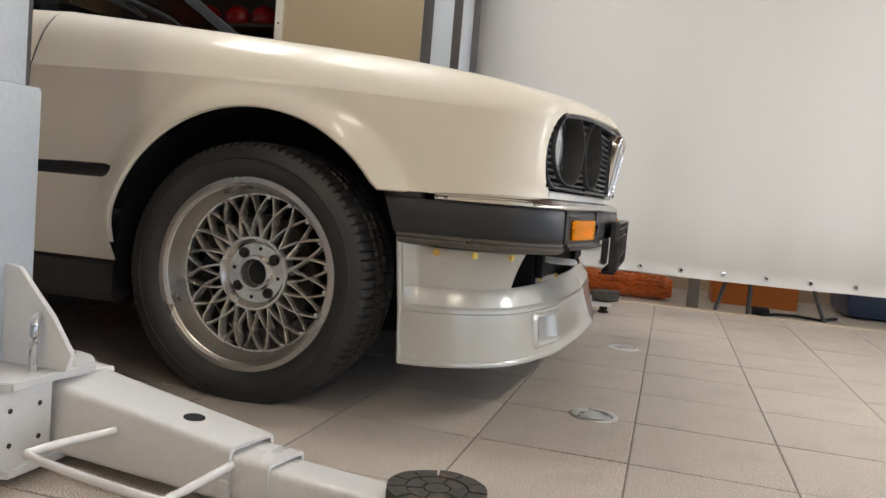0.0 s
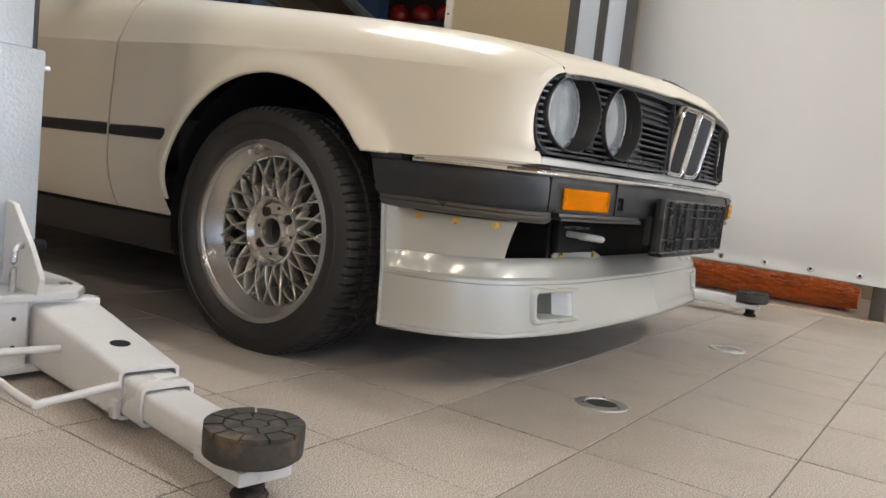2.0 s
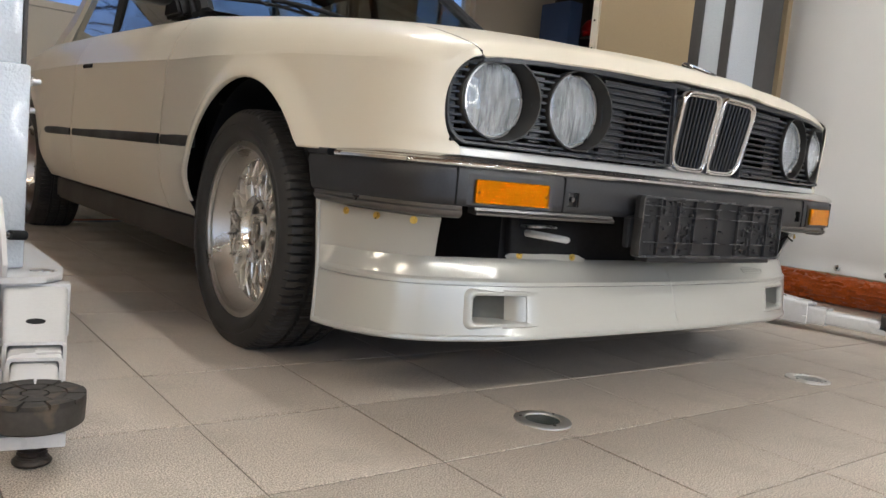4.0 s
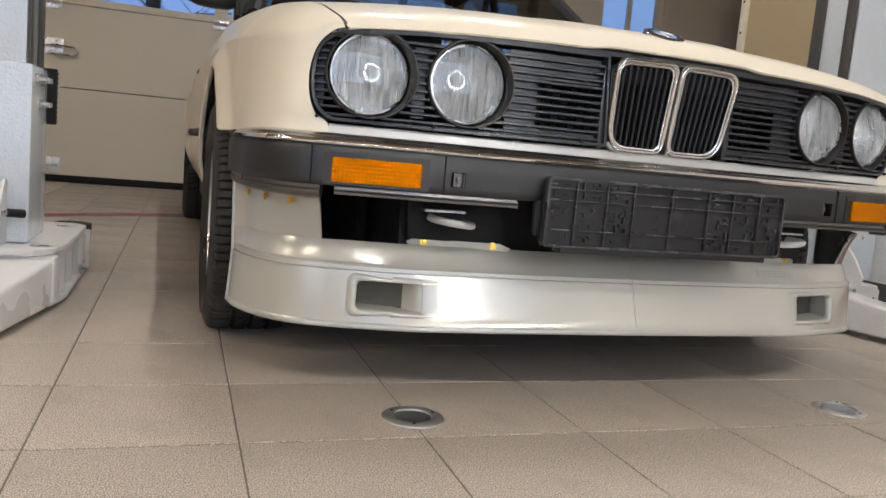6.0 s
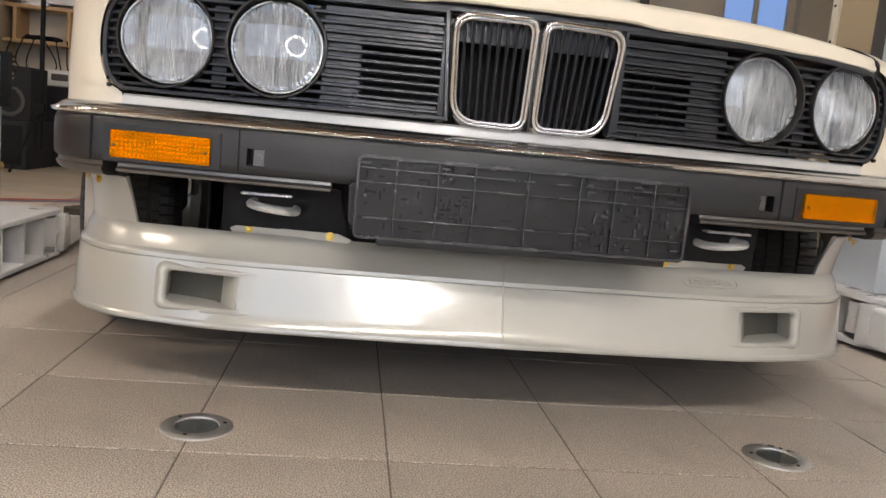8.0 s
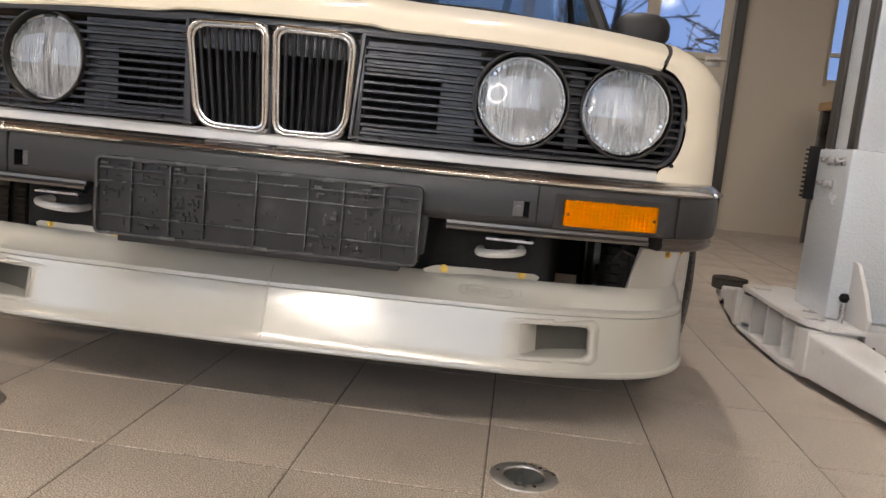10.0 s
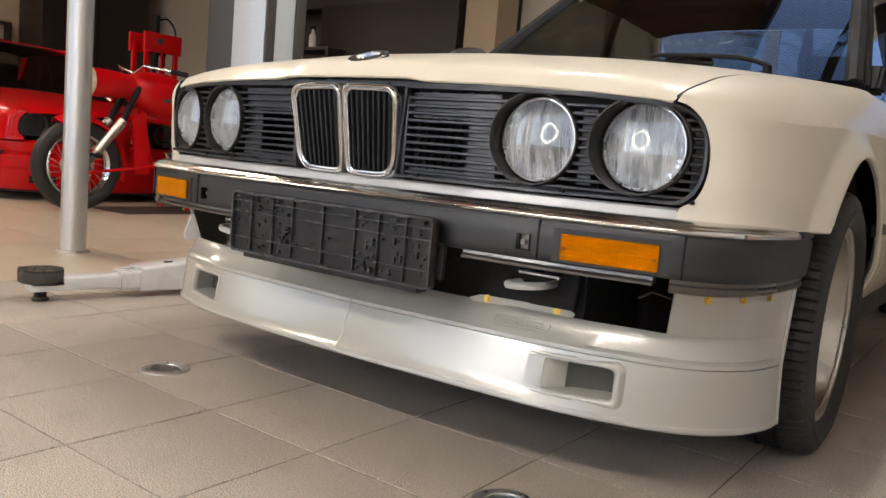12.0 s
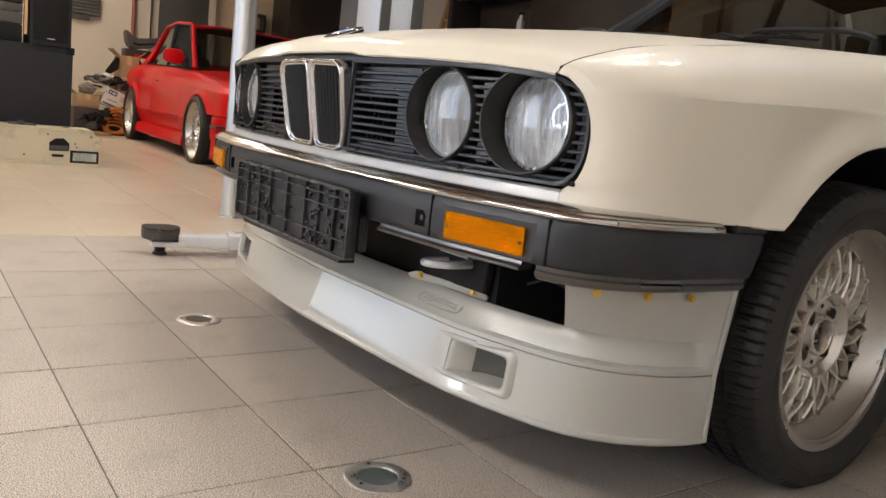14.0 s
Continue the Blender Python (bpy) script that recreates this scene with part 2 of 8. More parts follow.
SHELFW = mat("shelf_wood", (0.52, 0.33, 0.16), 0.55, 0, 0.15, 3, 60, 0.1)
DARKC = mat("dark_cabinet", (0.030, 0.022, 0.018), 0.45, 0, 0.2, 2, 80, 0.05)
INLET = mat("inlet_shade", (0.085, 0.082, 0.070), 0.6, 0, 0.1, 5, 120, 0.05)
HELM = mat("helmet_red", (0.22, 0.006, 0.008), 0.25, 0, 0.05, 4, 90)
DGREY = mat("dark_grey", (0.07, 0.068, 0.066), 0.5, 0, 0.15, 3, 90, 0.08)
FELT = mat("speaker_felt", (0.020, 0.020, 0.023), 0.9, 0, 0.25, 4, 300, 0.5)
SKYB = glow("sky_backdrop", (0.30, 0.46, 0.86), 0.75)
SKYL = glow("dusk_sky", (0.28, 0.42, 0.80), 1.0)
LED = glow("led", (1.0, 0.96, 0.90), 32.0)
TUBE = glow("tube", (1.0, 0.93, 0.82), 9.0)
ORANGE = mat("orange_shag", (0.62, 0.13, 0.015), 0.95, 0, 0.4, 12, 160, 0.9, sheen=0.4)
ORANGEP = mat("orange_paint", (0.60, 0.17, 0.02), 0.45, 0, 0.1, 6, 100, 0.05)
YELLOWF = mat("yellow_fleece", (0.55, 0.36, 0.07), 0.95, 0, 0.35, 20, 180, 0.8, sheen=0.5)
GREYF = mat("grey_cloth", (0.22, 0.21, 0.18), 0.9, 0, 0.4, 14, 100, 0.4)
CASEC = mat("cream_case", (0.62, 0.55, 0.40), 0.45, 0, 0.08, 5, 120, 0.08, dirt=((0.25, 0.18, 0.1), 10, 0.4))
CARD = mat("cardboard", (0.36, 0.25, 0.14), 0.85, 0, 0.12, 5, 80, 0.1)
BLUEP = mat("blue_plastic", (0.04, 0.07, 0.16), 0.4, 0, 0.15, 5, 80)
BARK = mat("bark", (0.06, 0.045, 0.035), 0.9, 0, 0.3, 12, 90, 0.4)
ASPH = mat("asphalt", (0.06, 0.06, 0.062), 0.9, 0, 0.2, 2, 120, 0.4)
PINKM = mat("red_cable", (0.45, 0.08, 0.06), 0.6, 0, 0.1)
SKINP = mat("paper_print", (0.70, 0.68, 0.62), 0.7, 0, 0.1, 20, 90)


# ---- mesh tools ----
ORIGIN = {}


def thing(name, label, category, loc=(0, 0, 0), group="", kind=""):
    ob = new(name)
    ob.empty_display_size = 0.1
    ob.location = loc
    ORIGIN[ob.name] = Vector(loc)
    return tagged(ob, label, category, group, kind)


def link(name, bm, material, smooth=40.0):
    bmesh.ops.recalc_face_normals(bm, faces=bm.faces[:])
    me = bpy.data.meshes.new(name)
    bm.to_mesh(me)
    bm.free()
    me.materials.append(material)
    if smooth:
        me.shade_smooth()
        me.set_sharp_from_angle(angle=radians(smooth))
    return new(name, me)


def part(name, bm, material, parent, label="", smooth=40.0):
    ob = link(name, bm, material, smooth)
    ob.parent = parent
    if parent.name in ORIGIN:
        ob.matrix_parent_inverse = Matrix.Translation(-ORIGIN[parent.name])
    return tagged(ob, label)


def single(name, bm, material, label, category, group="", kind="", smooth=40.0):
    return tagged(link(name, bm, material, smooth), label, category, group, kind)


def B():
    return bmesh.new()


def box(bm, x0, x1, y0, y1, z0, z1, bev=0.0, m=None):
    t = bmesh.new()
    bmesh.ops.create_cube(t, size=1)
    for v in t.verts:
        v.co = Vector(((x0 + x1) / 2 + v.co.x * (x1 - x0), (y0 + y1) / 2 + v.co.y * (y1 - y0), (z0 + z1) / 2 + v.co.z * (z1 - z0)))
    if bev:
        bmesh.ops.bevel(t, geom=t.edges[:], offset=bev, segments=2, affect="EDGES", profile=0.6)
    return join(bm, t, m)


def join(bm, t, m=None):
    if m is not None:
        t.transform(m)
    idx = {v: bm.verts.new(v.co) for v in t.verts}
    for f in t.faces:
        bm.faces.new([idx[v] for v in f.verts])
    t.free()
    return bm


def cyl(bm, p0, p1, r0, r1=None, seg=16, caps=True):
    p0, p1 = Vector(p0), Vector(p1)
    r1 = r0 if r1 is None else r1
    ax = (p1 - p0).normalized()
    a = ax.orthogonal().normalized()
    b = ax.cross(a)
    rings = []
    for p, r in ((p0, r0), (p1, r1)):
        rings.append([bm.verts.new(p + r * (math.cos(k * 2 * math.pi / seg) * a + math.sin(k * 2 * math.pi / seg) * b)) for k in range(seg)])
    for k in range(seg):
        bm.faces.new((rings[0][k], rings[0][(k + 1) % seg], rings[1][(k + 1) % seg], rings[1][k]))
    if caps:
        bm.faces.new(rings[0][::-1])
        bm.faces.new(rings[1])
    return bm


def tube(bm, pts, r, seg=10, closed=False, sq=None):
    """A round bar along points; sq: (half width, half height) for a flat bar."""
    P = [Vector(p) for p in pts]
    n = len(P)
    rings = []
    up = Vector((0, 0, 1))
    for i in range(n):
        d = (P[(i + 1) % n] - P[i - 1]) if closed else (P[min(i + 1, n - 1)] - P[max(i - 1, 0)])
        d = d.normalized()
        a = d.cross(up)
        a = a.normalized() if a.length > 1e-3 else d.orthogonal().normalized()
        b = a.cross(d)
        ring = []
        for k in range(seg):
            t = 2 * math.pi * k / seg
            ring.append(bm.verts.new(P[i] + (r * math.cos(t)) * a + (r * math.sin(t)) * b))
        rings.append(ring)
    for i in range(n if closed else n - 1):
        j = (i + 1) % n
        for k in range(seg):
            bm.faces.new((rings[i][k], rings[i][(k + 1) % seg], rings[j][(k + 1) % seg], rings[j][k]))
    if not closed:
        bm.faces.new(rings[0][::-1])
        bm.faces.new(rings[-1])
    return bm


def sheet(bm, rows, closed=False, skip=None):
    """A surface through rows of points."""
    V = [[bm.verts.new(p) for p in r] for r in rows]
    for i in range(len(V) - 1):
        n = len(V[i])
        for j in range(n if closed else n - 1):
            if skip and skip(i, j):
                continue
            q = (V[i][j], V[i][(j + 1) % n], V[i + 1][(j + 1) % n], V[i + 1][j])
            bm.faces.new(q)
    return V


def lathe(bm, prof, seg=48, m=None, closed=False):
    """prof: (radius, height) turned about z."""
    t = bmesh.new()
    rows = [[(r * math.cos(2 * math.pi * k / seg), r * math.sin(2 * math.pi * k / seg), h) for k in range(seg)] for r, h in prof]
    if closed:
        rows.append(rows[0])
    sheet(t, rows, closed=True)
    bmesh.ops.remove_doubles(t, verts=t.verts[:], dist=1e-5)
    return join(bm, t, m)


def prism(bm, poly, d0, d1, axis="y", bev=0.0):
    """A polygon (two coordinates a point) drawn out along an axis."""
    def put(a, b, d):
        return {"x": (d, a, b), "y": (a, d, b), "z": (a, b, d)}[axis]
    t = bmesh.new()
    lo = [t.verts.new(put(a, b, d0)) for a, b in poly]
    hi = [t.verts.new(put(a, b, d1)) for a, b in poly]
    t.faces.new(lo)
    t.faces.new(hi[::-1])
    for k in range(len(poly)):
        j = (k + 1) % len(poly)
        t.faces.new((lo[k], hi[k], hi[j], lo[j]))
    if bev:
        bmesh.ops.bevel(t, geom=t.edges[:], offset=bev, segments=2, affect="EDGES")
    return join(bm, t)


def solidify(bm, d):
    bmesh.ops.recalc_face_normals(bm, faces=bm.faces[:])
    bmesh.ops.solidify(bm, geom=bm.faces[:], thickness=d)
    return bm


def curve(pts, n):
    """A smooth line of n points through the given ones."""
    P = np.array(pts, float)
    d = np.r_[0, np.cumsum(np.linalg.norm(np.diff(P, axis=0), axis=1))]
    Q = np.vstack([2 * P[0] - P[1], P, 2 * P[-1] - P[-2]])
    out = []
    for s in np.linspace(0, d[-1], n):
        i = min(max(int(np.searchsorted(d, s, side="right")) - 1, 0), len(P) - 2)
        t = (s - d[i]) / (d[i + 1] - d[i])
        a, b, c, e = Q[i], Q[i + 1], Q[i + 2], Q[i + 3]
        out.append(0.5 * (2 * b + (c - a) * t + (2 * a - 5 * b + 4 * c - e) * t * t + (3 * b - a - 3 * c + e) * t ** 3))
    return np.array(out)


def rounded(x0, x1, z0, z1, r, n=5):
    """The outline of a rounded rectangle."""
    out = []
    for cx, cz, a0 in ((x1 - r, z1 - r, 0), (x0 + r, z1 - r, 90), (x0 + r, z0 + r, 180), (x1 - r, z0 + r, 270)):
        for k in range(n + 1):
            a = radians(a0 + 90 * k / n)
            out.append((cx + r * math.cos(a), cz + r * math.sin(a)))
    return out


def lerp(x, xs, ys):
    return float(np.interp(x, xs, ys))


# ---- the cars ----
SHUT_Y = [0.104, 0.108, 0.116, 0.156, 0.22, 0.30, 0.50, 0.87, 1.32]
SHUT_X = [0.637, 0.640, 0.644, 0.655, 0.664, 0.671, 0.68, 0.69, 0.70]
SHUT_Z = [0.674, 0.683, 0.691, 0.707, 0.727, 0.742, 0.769, 0.806, 0.846]
AXLE, REAR, HUBZ = 0.742, 3.312, 0.274


def crease_x(y):
    return lerp(y, [0.30, 0.42, 0.55, 0.7, 1.0, 1.32, 2.4, 3.3, 4.0, 4.2], [0.770, 0.787, 0.796, 0.800, 0.805, 0.808, 0.812, 0.808, 0.775, 0.74])


def crease_z(y):
    return lerp(y, [0.2, 0.56, 0.97, 1.3, 2.3, 4.2], [0.664, 0.687, 0.704, 0.709, 0.745, 0.775])


def side_column(y, zbot, xt, zt, n=20, ay=AXLE):
    xc, zc = crease_x(y), crease_z(y)
    out = []
    for k in range(7):
        t = k / 6
        a, b, c = (1 - t) ** 2, 2 * t * (1 - t), t * t
        out.append((a * xt + b * (xc - 0.040) + c * xc, y, a * zt + b * (zt - 0.012) + c * zc))
    out.append((xc + 0.0018, y, zc - 0.0032))
    for k in range(n):
        z = zc - 0.009 + (zbot - zc + 0.009) * k / (n - 1)
        x = xc + 0.0040 + 0.011 * math.sin(math.pi * min(1, (zc - z) / 0.46))
        if z < 0.40:
            x -= 1.9 * (0.40 - z) ** 2
        r = 0.345 * math.hypot((y - ay) / (0.350 if y < ay else 0.342), (z - 0.288) / 0.345)
        f = max(0.0, min(1.0, 1 - (r - 0.345) / 0.066))
        x += 0.021 * f * f * (3 - 2 * f) * max(0.0, min(1.0, (z - 0.25) / 0.14))
        out.append((x, y, z))
    return out


def arch_z(y, ay):
    k = (y - ay) / (0.350 if y < ay else 0.342)
    return 0.288 + 0.345 * math.sqrt(max(0.0, 1 - k * k))


def front_columns():
    """The fender from the grille's edge round the corner to the door gap, and its wheel opening."""
    ay = AXLE
    base = side_column(0.30, 0.482, 0.671, 0.738)
    n = len(base)
    edge = curve([(0.637, 0.104, 0.674), (0.655, 0.112, 0.6675), (0.678, 0.124, 0.642), (0.689, 0.133, 0.60), (0.687, 0.134, 0.555), (0.674, 0.131, 0.522), (0.652, 0.128, 0.507), (0.650, 0.126, 0.482)], n)
    cols = []
    for k in range(7):
        t = k / 7
        col = []
        for p0, p1 in zip(edge, base):
            p0, p1 = Vector(p0), Vector(p1)
            ctrl = Vector((p1.x - 0.022, p0.y + 0.012, 0.08 * p0.z + 0.92 * p1.z))
            col.append((1 - t) ** 2 * p0 + 2 * t * (1 - t) * ctrl + t * t * p1)
        y = col[0].y
        d = Vector((lerp(y, SHUT_Y, SHUT_X), y, lerp(y, SHUT_Y, SHUT_Z))) - col[0]
        for j in range(7):
            col[j] = col[j] + d * (1 - j / 7) ** 1.5
        cols.append(col)
    ar = np.cos(np.linspace(0, math.pi, 40))
    ys = [0.30, 0.335, 0.37, 0.389] + [ay - (0.349 if c > 0 else 0.341) * c for c in ar] + [1.0855, 1.11, 1.18, 1.25, 1.316]
    arch = []
    for y in ys:
        if y < 0.392:
            zb = 0.482
        elif y < ay + 0.3415:
            zb = max(arch_z(y, ay), 0.482) if y < ay else arch_z(y, ay)
            arch.append(len(cols))
        else:
            zb = 0.268
        cols.append(side_column(y, zb, lerp(y, SHUT_Y, SHUT_X), lerp(y, SHUT_Y, SHUT_Z)))
    return cols, arch


def flip(rows, s):
    return [[(s * p[0], p[1], p[2]) for p in r] for r in rows]


def fender(car, paint, s):
    cols, arch = front_columns()
    bm = B()
    sheet(bm, flip(cols, s))
    lip = [cols[k][-1] for k in arch]
    sheet(bm, flip([lip, [(p[0] - 0.004, AXLE + (p[1] - AXLE) * 0.985, p[2] - 0.003) for p in lip], [(p[0] - 0.012, AXLE + (p[1] - AXLE) * 0.990, p[2] - 0.002) for p in lip]], s))
    top = [c[0] for c in cols[6:]]
    sheet(bm, flip([top, [(p[0], p[1], p[2] - 0.03) for p in top]], s))
    last = cols[-1]
    sheet(bm, flip([last, [(p[0] - 0.03, p[1], p[2]) for p in last]], s))
    bmesh.ops.remove_doubles(bm, verts=bm.verts[:], dist=1e-5)
    fen = part("fender", bm, paint, car, smooth=19)
    # the dark liner of the wheel opening
    bm = B()
    ring = [(AXLE - 0.345 * math.cos(a), 0.288 + 0.350 * math.sin(a)) for a in np.linspace(0.8, math.pi + 0.25, 28)]
    sheet(bm, [[(s * x, y, z) for y, z in ring] for x in (0.785, 0.70, 0.60, 0.52)])
    prism(bm, [(0.40, 0.14), (1.08, 0.14), (1.08, 0.62), (0.40, 0.62)], s * 0.50, s * 0.52, "x")
    part("wheel_arch_liner", bm, BLACK, car)
    return fen


def body_side(car, paint, s, y0, y1, name):
    ay = REAR
    ys = np.linspace(y0, y1, 8) if y1 < 2.6 else np.concatenate([np.linspace(y0, ay - 0.335, 6), ay - 0.332 * np.cos(np.linspace(0, math.pi, 26)), np.linspace(ay + 0.335, y1, 6)])
    cols, lip = [], []
    for y in ys:
        zb = arch_z(y, ay) if abs(y - ay) < 0.3325 else 0.268
        xt, zt = lerp(y, [1.32, 2.4, 3.4, 4.2], [0.70, 0.71, 0.69, 0.64]), lerp(y, [1.32, 2.4, 3.4, 4.2], [0.845, 0.875, 0.90, 0.875])
        cols.append(side_column(float(y), zb, xt, zt, ay=ay if y1 > 2.6 else 99))
        if abs(y - ay) < 0.3325:
            lip.append(cols[-1][-1])
    bm = B()
    sheet(bm, flip(cols, s))
    if lip:
        sheet(bm, flip([lip, [(p[0] - 0.03, p[1], p[2]) for p in lip]], s))
    for c in (cols[0], cols[-1]):
        sheet(bm, flip([c, [(p[0] - 0.03, p[1], p[2]) for p in c]], s))
    t = [c[0] for c in cols]
    sheet(bm, flip([t, [(p[0] - 0.06, p[1], p[2] + 0.004) for p in t]], s))
    return part(name, bm, paint, car, smooth=19)


def bonnet(car, paint):
    E = curve([(0.104, 0.674), (0.106, 0.682), (0.116, 0.692), (0.156, 0.706), (0.30, 0.740), (0.50, 0.770), (0.87, 0.807), (1.318, 0.847)], 26)
    C = curve([(0.024, 0.691), (0.027, 0.702), (0.042, 0.717), (0.087, 0.735), (0.26, 0.772), (0.48, 0.806), (0.87, 0.848), (1.34, 0.884)], 26)
    v = (np.linspace(0, 1, 30) ** 1.9) * 25
    rows = []
    for q in v:
        i = min(int(q), 24)
        f = q - i
        ey, ez = E[i] * (1 - f) + E[i + 1] * f
        cy, cz = C[i] * (1 - f) + C[i + 1] * f
        row = []
        for t in np.linspace(-1, 1, 49):
            w = 1 - abs(t) ** 2.1
            wz = 1 - abs(t) ** lerp(q, [0, 6, 14], [3.5, 2.8, 2.1])
            xs = lerp(ey, SHUT_Y, SHUT_X) - 0.0065
            x = t * xs
            y = ey + (cy - ey) * w
            z = ez + (cz - ez) * wz
            k = max(0.0, min(1.0, (0.20 - abs(x)) / 0.055))
            z += 0.006 * k * k * (3 - 2 * k) * math.exp(-max(0, y - 0.05) / 0.35)
            row.append((x, y, z))
        rows.append(row)
    front = [(x * 0.998, y + 0.003, z - 0.003) for x, y, z in rows[0]]
    back = [(x * 0.99, y + 0.04, z + 0.001) for x, y, z in front]
    bm = B()
    sheet(bm, [back, front] + rows)
    for j in (0, -1):
        e = [r[j] for r in rows]
        sheet(bm, [e, [(x, y, z - min(0.025, max(0.0, (y - 0.12) * 0.4))) for x, y, z in e]])
    bmesh.ops.remove_doubles(bm, verts=bm.verts[:], dist=1e-5)
    bon = part("bonnet", bm, paint, car, smooth=38)
    # black ribbon laid in the bonnet gap, standing in for its shade
    for s in (-1, 1):
        bm = B()
        ys = np.linspace(0.109, 1.31, 60)
        a = [(s * lerp(y, SHUT_Y, SHUT_X), y, lerp(y, SHUT_Y, SHUT_Z)) for y in ys]
        sheet(bm, [[(x + s * 0.0005, y, z - 0.0016) for x, y, z in a], [(x - s * 0.0030, y, z - 0.0006) for x, y, z in a], [(x - s * 0.0065, y, z + 0.0002) for x, y, z in a], [(x - s * 0.0080, y, z - 0.012) for x, y, z in a]])
        part("bonnet_seal", bm, BLACK, bon, "black strip drawing the shade in the shut line")
    # round badge on the bonnet's nose: rim, disc and coloured quarters
    m = Matrix.Translation((0, 0.092, 0.7415)) @ Euler((radians(23), 0, 0)).to_matrix().to_4x4()
    bm = B()
    lathe(bm, [(0.0, -0.004), (0.0415, -0.004), (0.041, 0.003), (0.039, 0.0045), (0.026, 0.005), (0.0, 0.005)], 40, m)
    bad = part("badge", bm, BLACK, bon, "round black badge with chrome rims")
    bm = B()
    lathe(bm, [(0.0402, 0.0035), (0.0410, 0.0042), (0.0418, 0.0035), (0.0418, 0.0015)], 40, m)
    lathe(bm, [(0.0245, 0.0048), (0.0255, 0.006), (0.0265, 0.0048)], 40, m)
    ring = part("badge_rim", bm, CHROME, bon)
    for k in range(4):
        bm = B()
        pts = [(0.0, 0.0)] + [(0.0242 * math.cos(radians(90 * k + a)), 0.0242 * math.sin(radians(90 * k + a))) for a in range(0, 91, 10)]
        prism(bm, pts, 0.0045, 0.0056, "z")
        bm.transform(m)
        part("badge_field", bm, BLUE if k % 2 else BWHITE, bon)
    return bon


def wheel_part(car, m, rim=1.0):
    """One alloy wheel at the origin, its outer face towards -x."""
    R = Matrix.Rotation(radians(-90), 4, "Y")   # the lathe's +z becomes -x
    bm = B()
    lathe(bm, [(0.196, -0.175), (0.206, -0.168), (0.190, -0.15), (0.176, -0.10), (0.172, -0.070), (0.1745, -0.058), (0.1765, -0.052), (0.1785, -0.049), (0.1915, -0.0095), (0.1912, -0.0068), (0.1945, -0.0045), (0.1965, 0.0), (0.1985, 0.0012), (0.2095, 0.0012), (0.2125, -0.002), (0.2125, -0.012), (0.200, -0.016), (0.192, -0.03), (0.18, -0.08), (0.185, -0.15)], 72, R)
    w = part("wheel", bm, LIP, car, "cross-spoke alloy wheel with a polished lip", smooth=24)
    w.matrix_parent_inverse = Matrix()

    bm = B()
    prof = [(0.198, -0.172), (0.214, -0.182), (0.240, -0.187), (0.262, -0.184), (0.276, -0.176)]
    prof += [(0.283, -0.166), (0.2855, -0.150), (0.2865, -0.136), (0.2800, -0.134), (0.2800, -0.126), (0.287, -0.124), (0.2875, -0.096), (0.281, -0.094), (0.281, -0.086), (0.2875, -0.084), (0.2875, -0.056), (0.2810, -0.054), (0.2810, -0.046), (0.287, -0.044), (0.2862, -0.022), (0.2845, -0.006)]
    prof += [(0.2805, 0.0012), (0.273, 0.0050), (0.262, 0.0080), (0.250, 0.0105), (0.2485, 0.0117), (0.247, 0.0105), (0.238, 0.011), (0.224, 0.008), (0.212, 0.002), (0.204, -0.006), (0.199, -0.013)]
    prof = [(lerp(r, [0.198, 0.262, 0.3], [0.198 * rim, 0.262 + 0.012 * (rim - 1) / 0.17, 0.3]), h * 1.5 if 0 < h else h) for r, h in prof]
    seg, rows = 540, []
    for r, h in prof:
        row = []
        for k in range(seg):
            a = 2 * math.pi * k / seg
            rr, hh = r, h
            shoulder = -0.030 < h < 0.0055 and r > 0.268 or h < -0.150 and r > 0.27
            mid = -0.150 < h < -0.03 and r > 0.2845
            if shoulder and k % 6 == 0:
                rr -= 0.0075 if r > 0.281 else 0.0038
                hh -= 0.0040 if h > -0.1 else -0.0040
            if mid and (k + int(-h * 460)) % 6 == 0:
                rr -= 0.006
            z = rr * math.sin(a)
            row.append((-hh, rr * math.cos(a), max(z, -0.274)))
        rows.append(row)
    sheet(bm, rows, closed=True)
    part("tyre", bm, TYRE, w, "worn black tyre with blocky shoulder tread", smooth=25)

    bm = B()
    lathe(bm, [(0.075, -0.100), (0.0825, -0.052), (0.083, -0.043), (0.081, -0.0375), (0.076, -0.0375), (0.072, -0.043), (0.066, -0.053), (0.0405, -0.054), (0.039, -0.043), (0.0375, -0.0405), (0.0315, -0.0405), (0.030, -0.043), (0.0285, -0.070), (0.0, -0.072)], 56, R)
    hub = part("hub", bm, ALLOY, w, "cast hub with an empty centre bore")
    bm = B()
    lathe(bm, [(0.0, -0.0690), (0.0275, -0.0685)], 24, R)
    part("centre_bore", bm, BLACK, w)
    for k in range(4):
        a = radians(45 + 90 * k)
        bm = B()
        c = (0.0530 * math.cos(a), 0.0530 * math.sin(a))
        lathe(bm, [(0.0118, -0.0540), (0.0118, -0.0500), (0.0105, -0.0490), (0.0098, -0.0520), (0.0080, -0.0525), (0.0072, -0.0475), (0.0, -0.0470)], 14, R @ Matrix.Translation((c[0], c[1], 0)))
        part("wheel_bolt", bm, BRAKE, w)
        a += radians(45)
        bm = B()
        c = (0.0545 * math.cos(a), 0.0545 * math.sin(a))
        lathe(bm, [(0.0, -0.0528), (0.0042, -0.0526)], 10, R @ Matrix.Translation((c[0], c[1], 0)))
        part("threaded_hole", bm, BLACK, w)
    n = 20
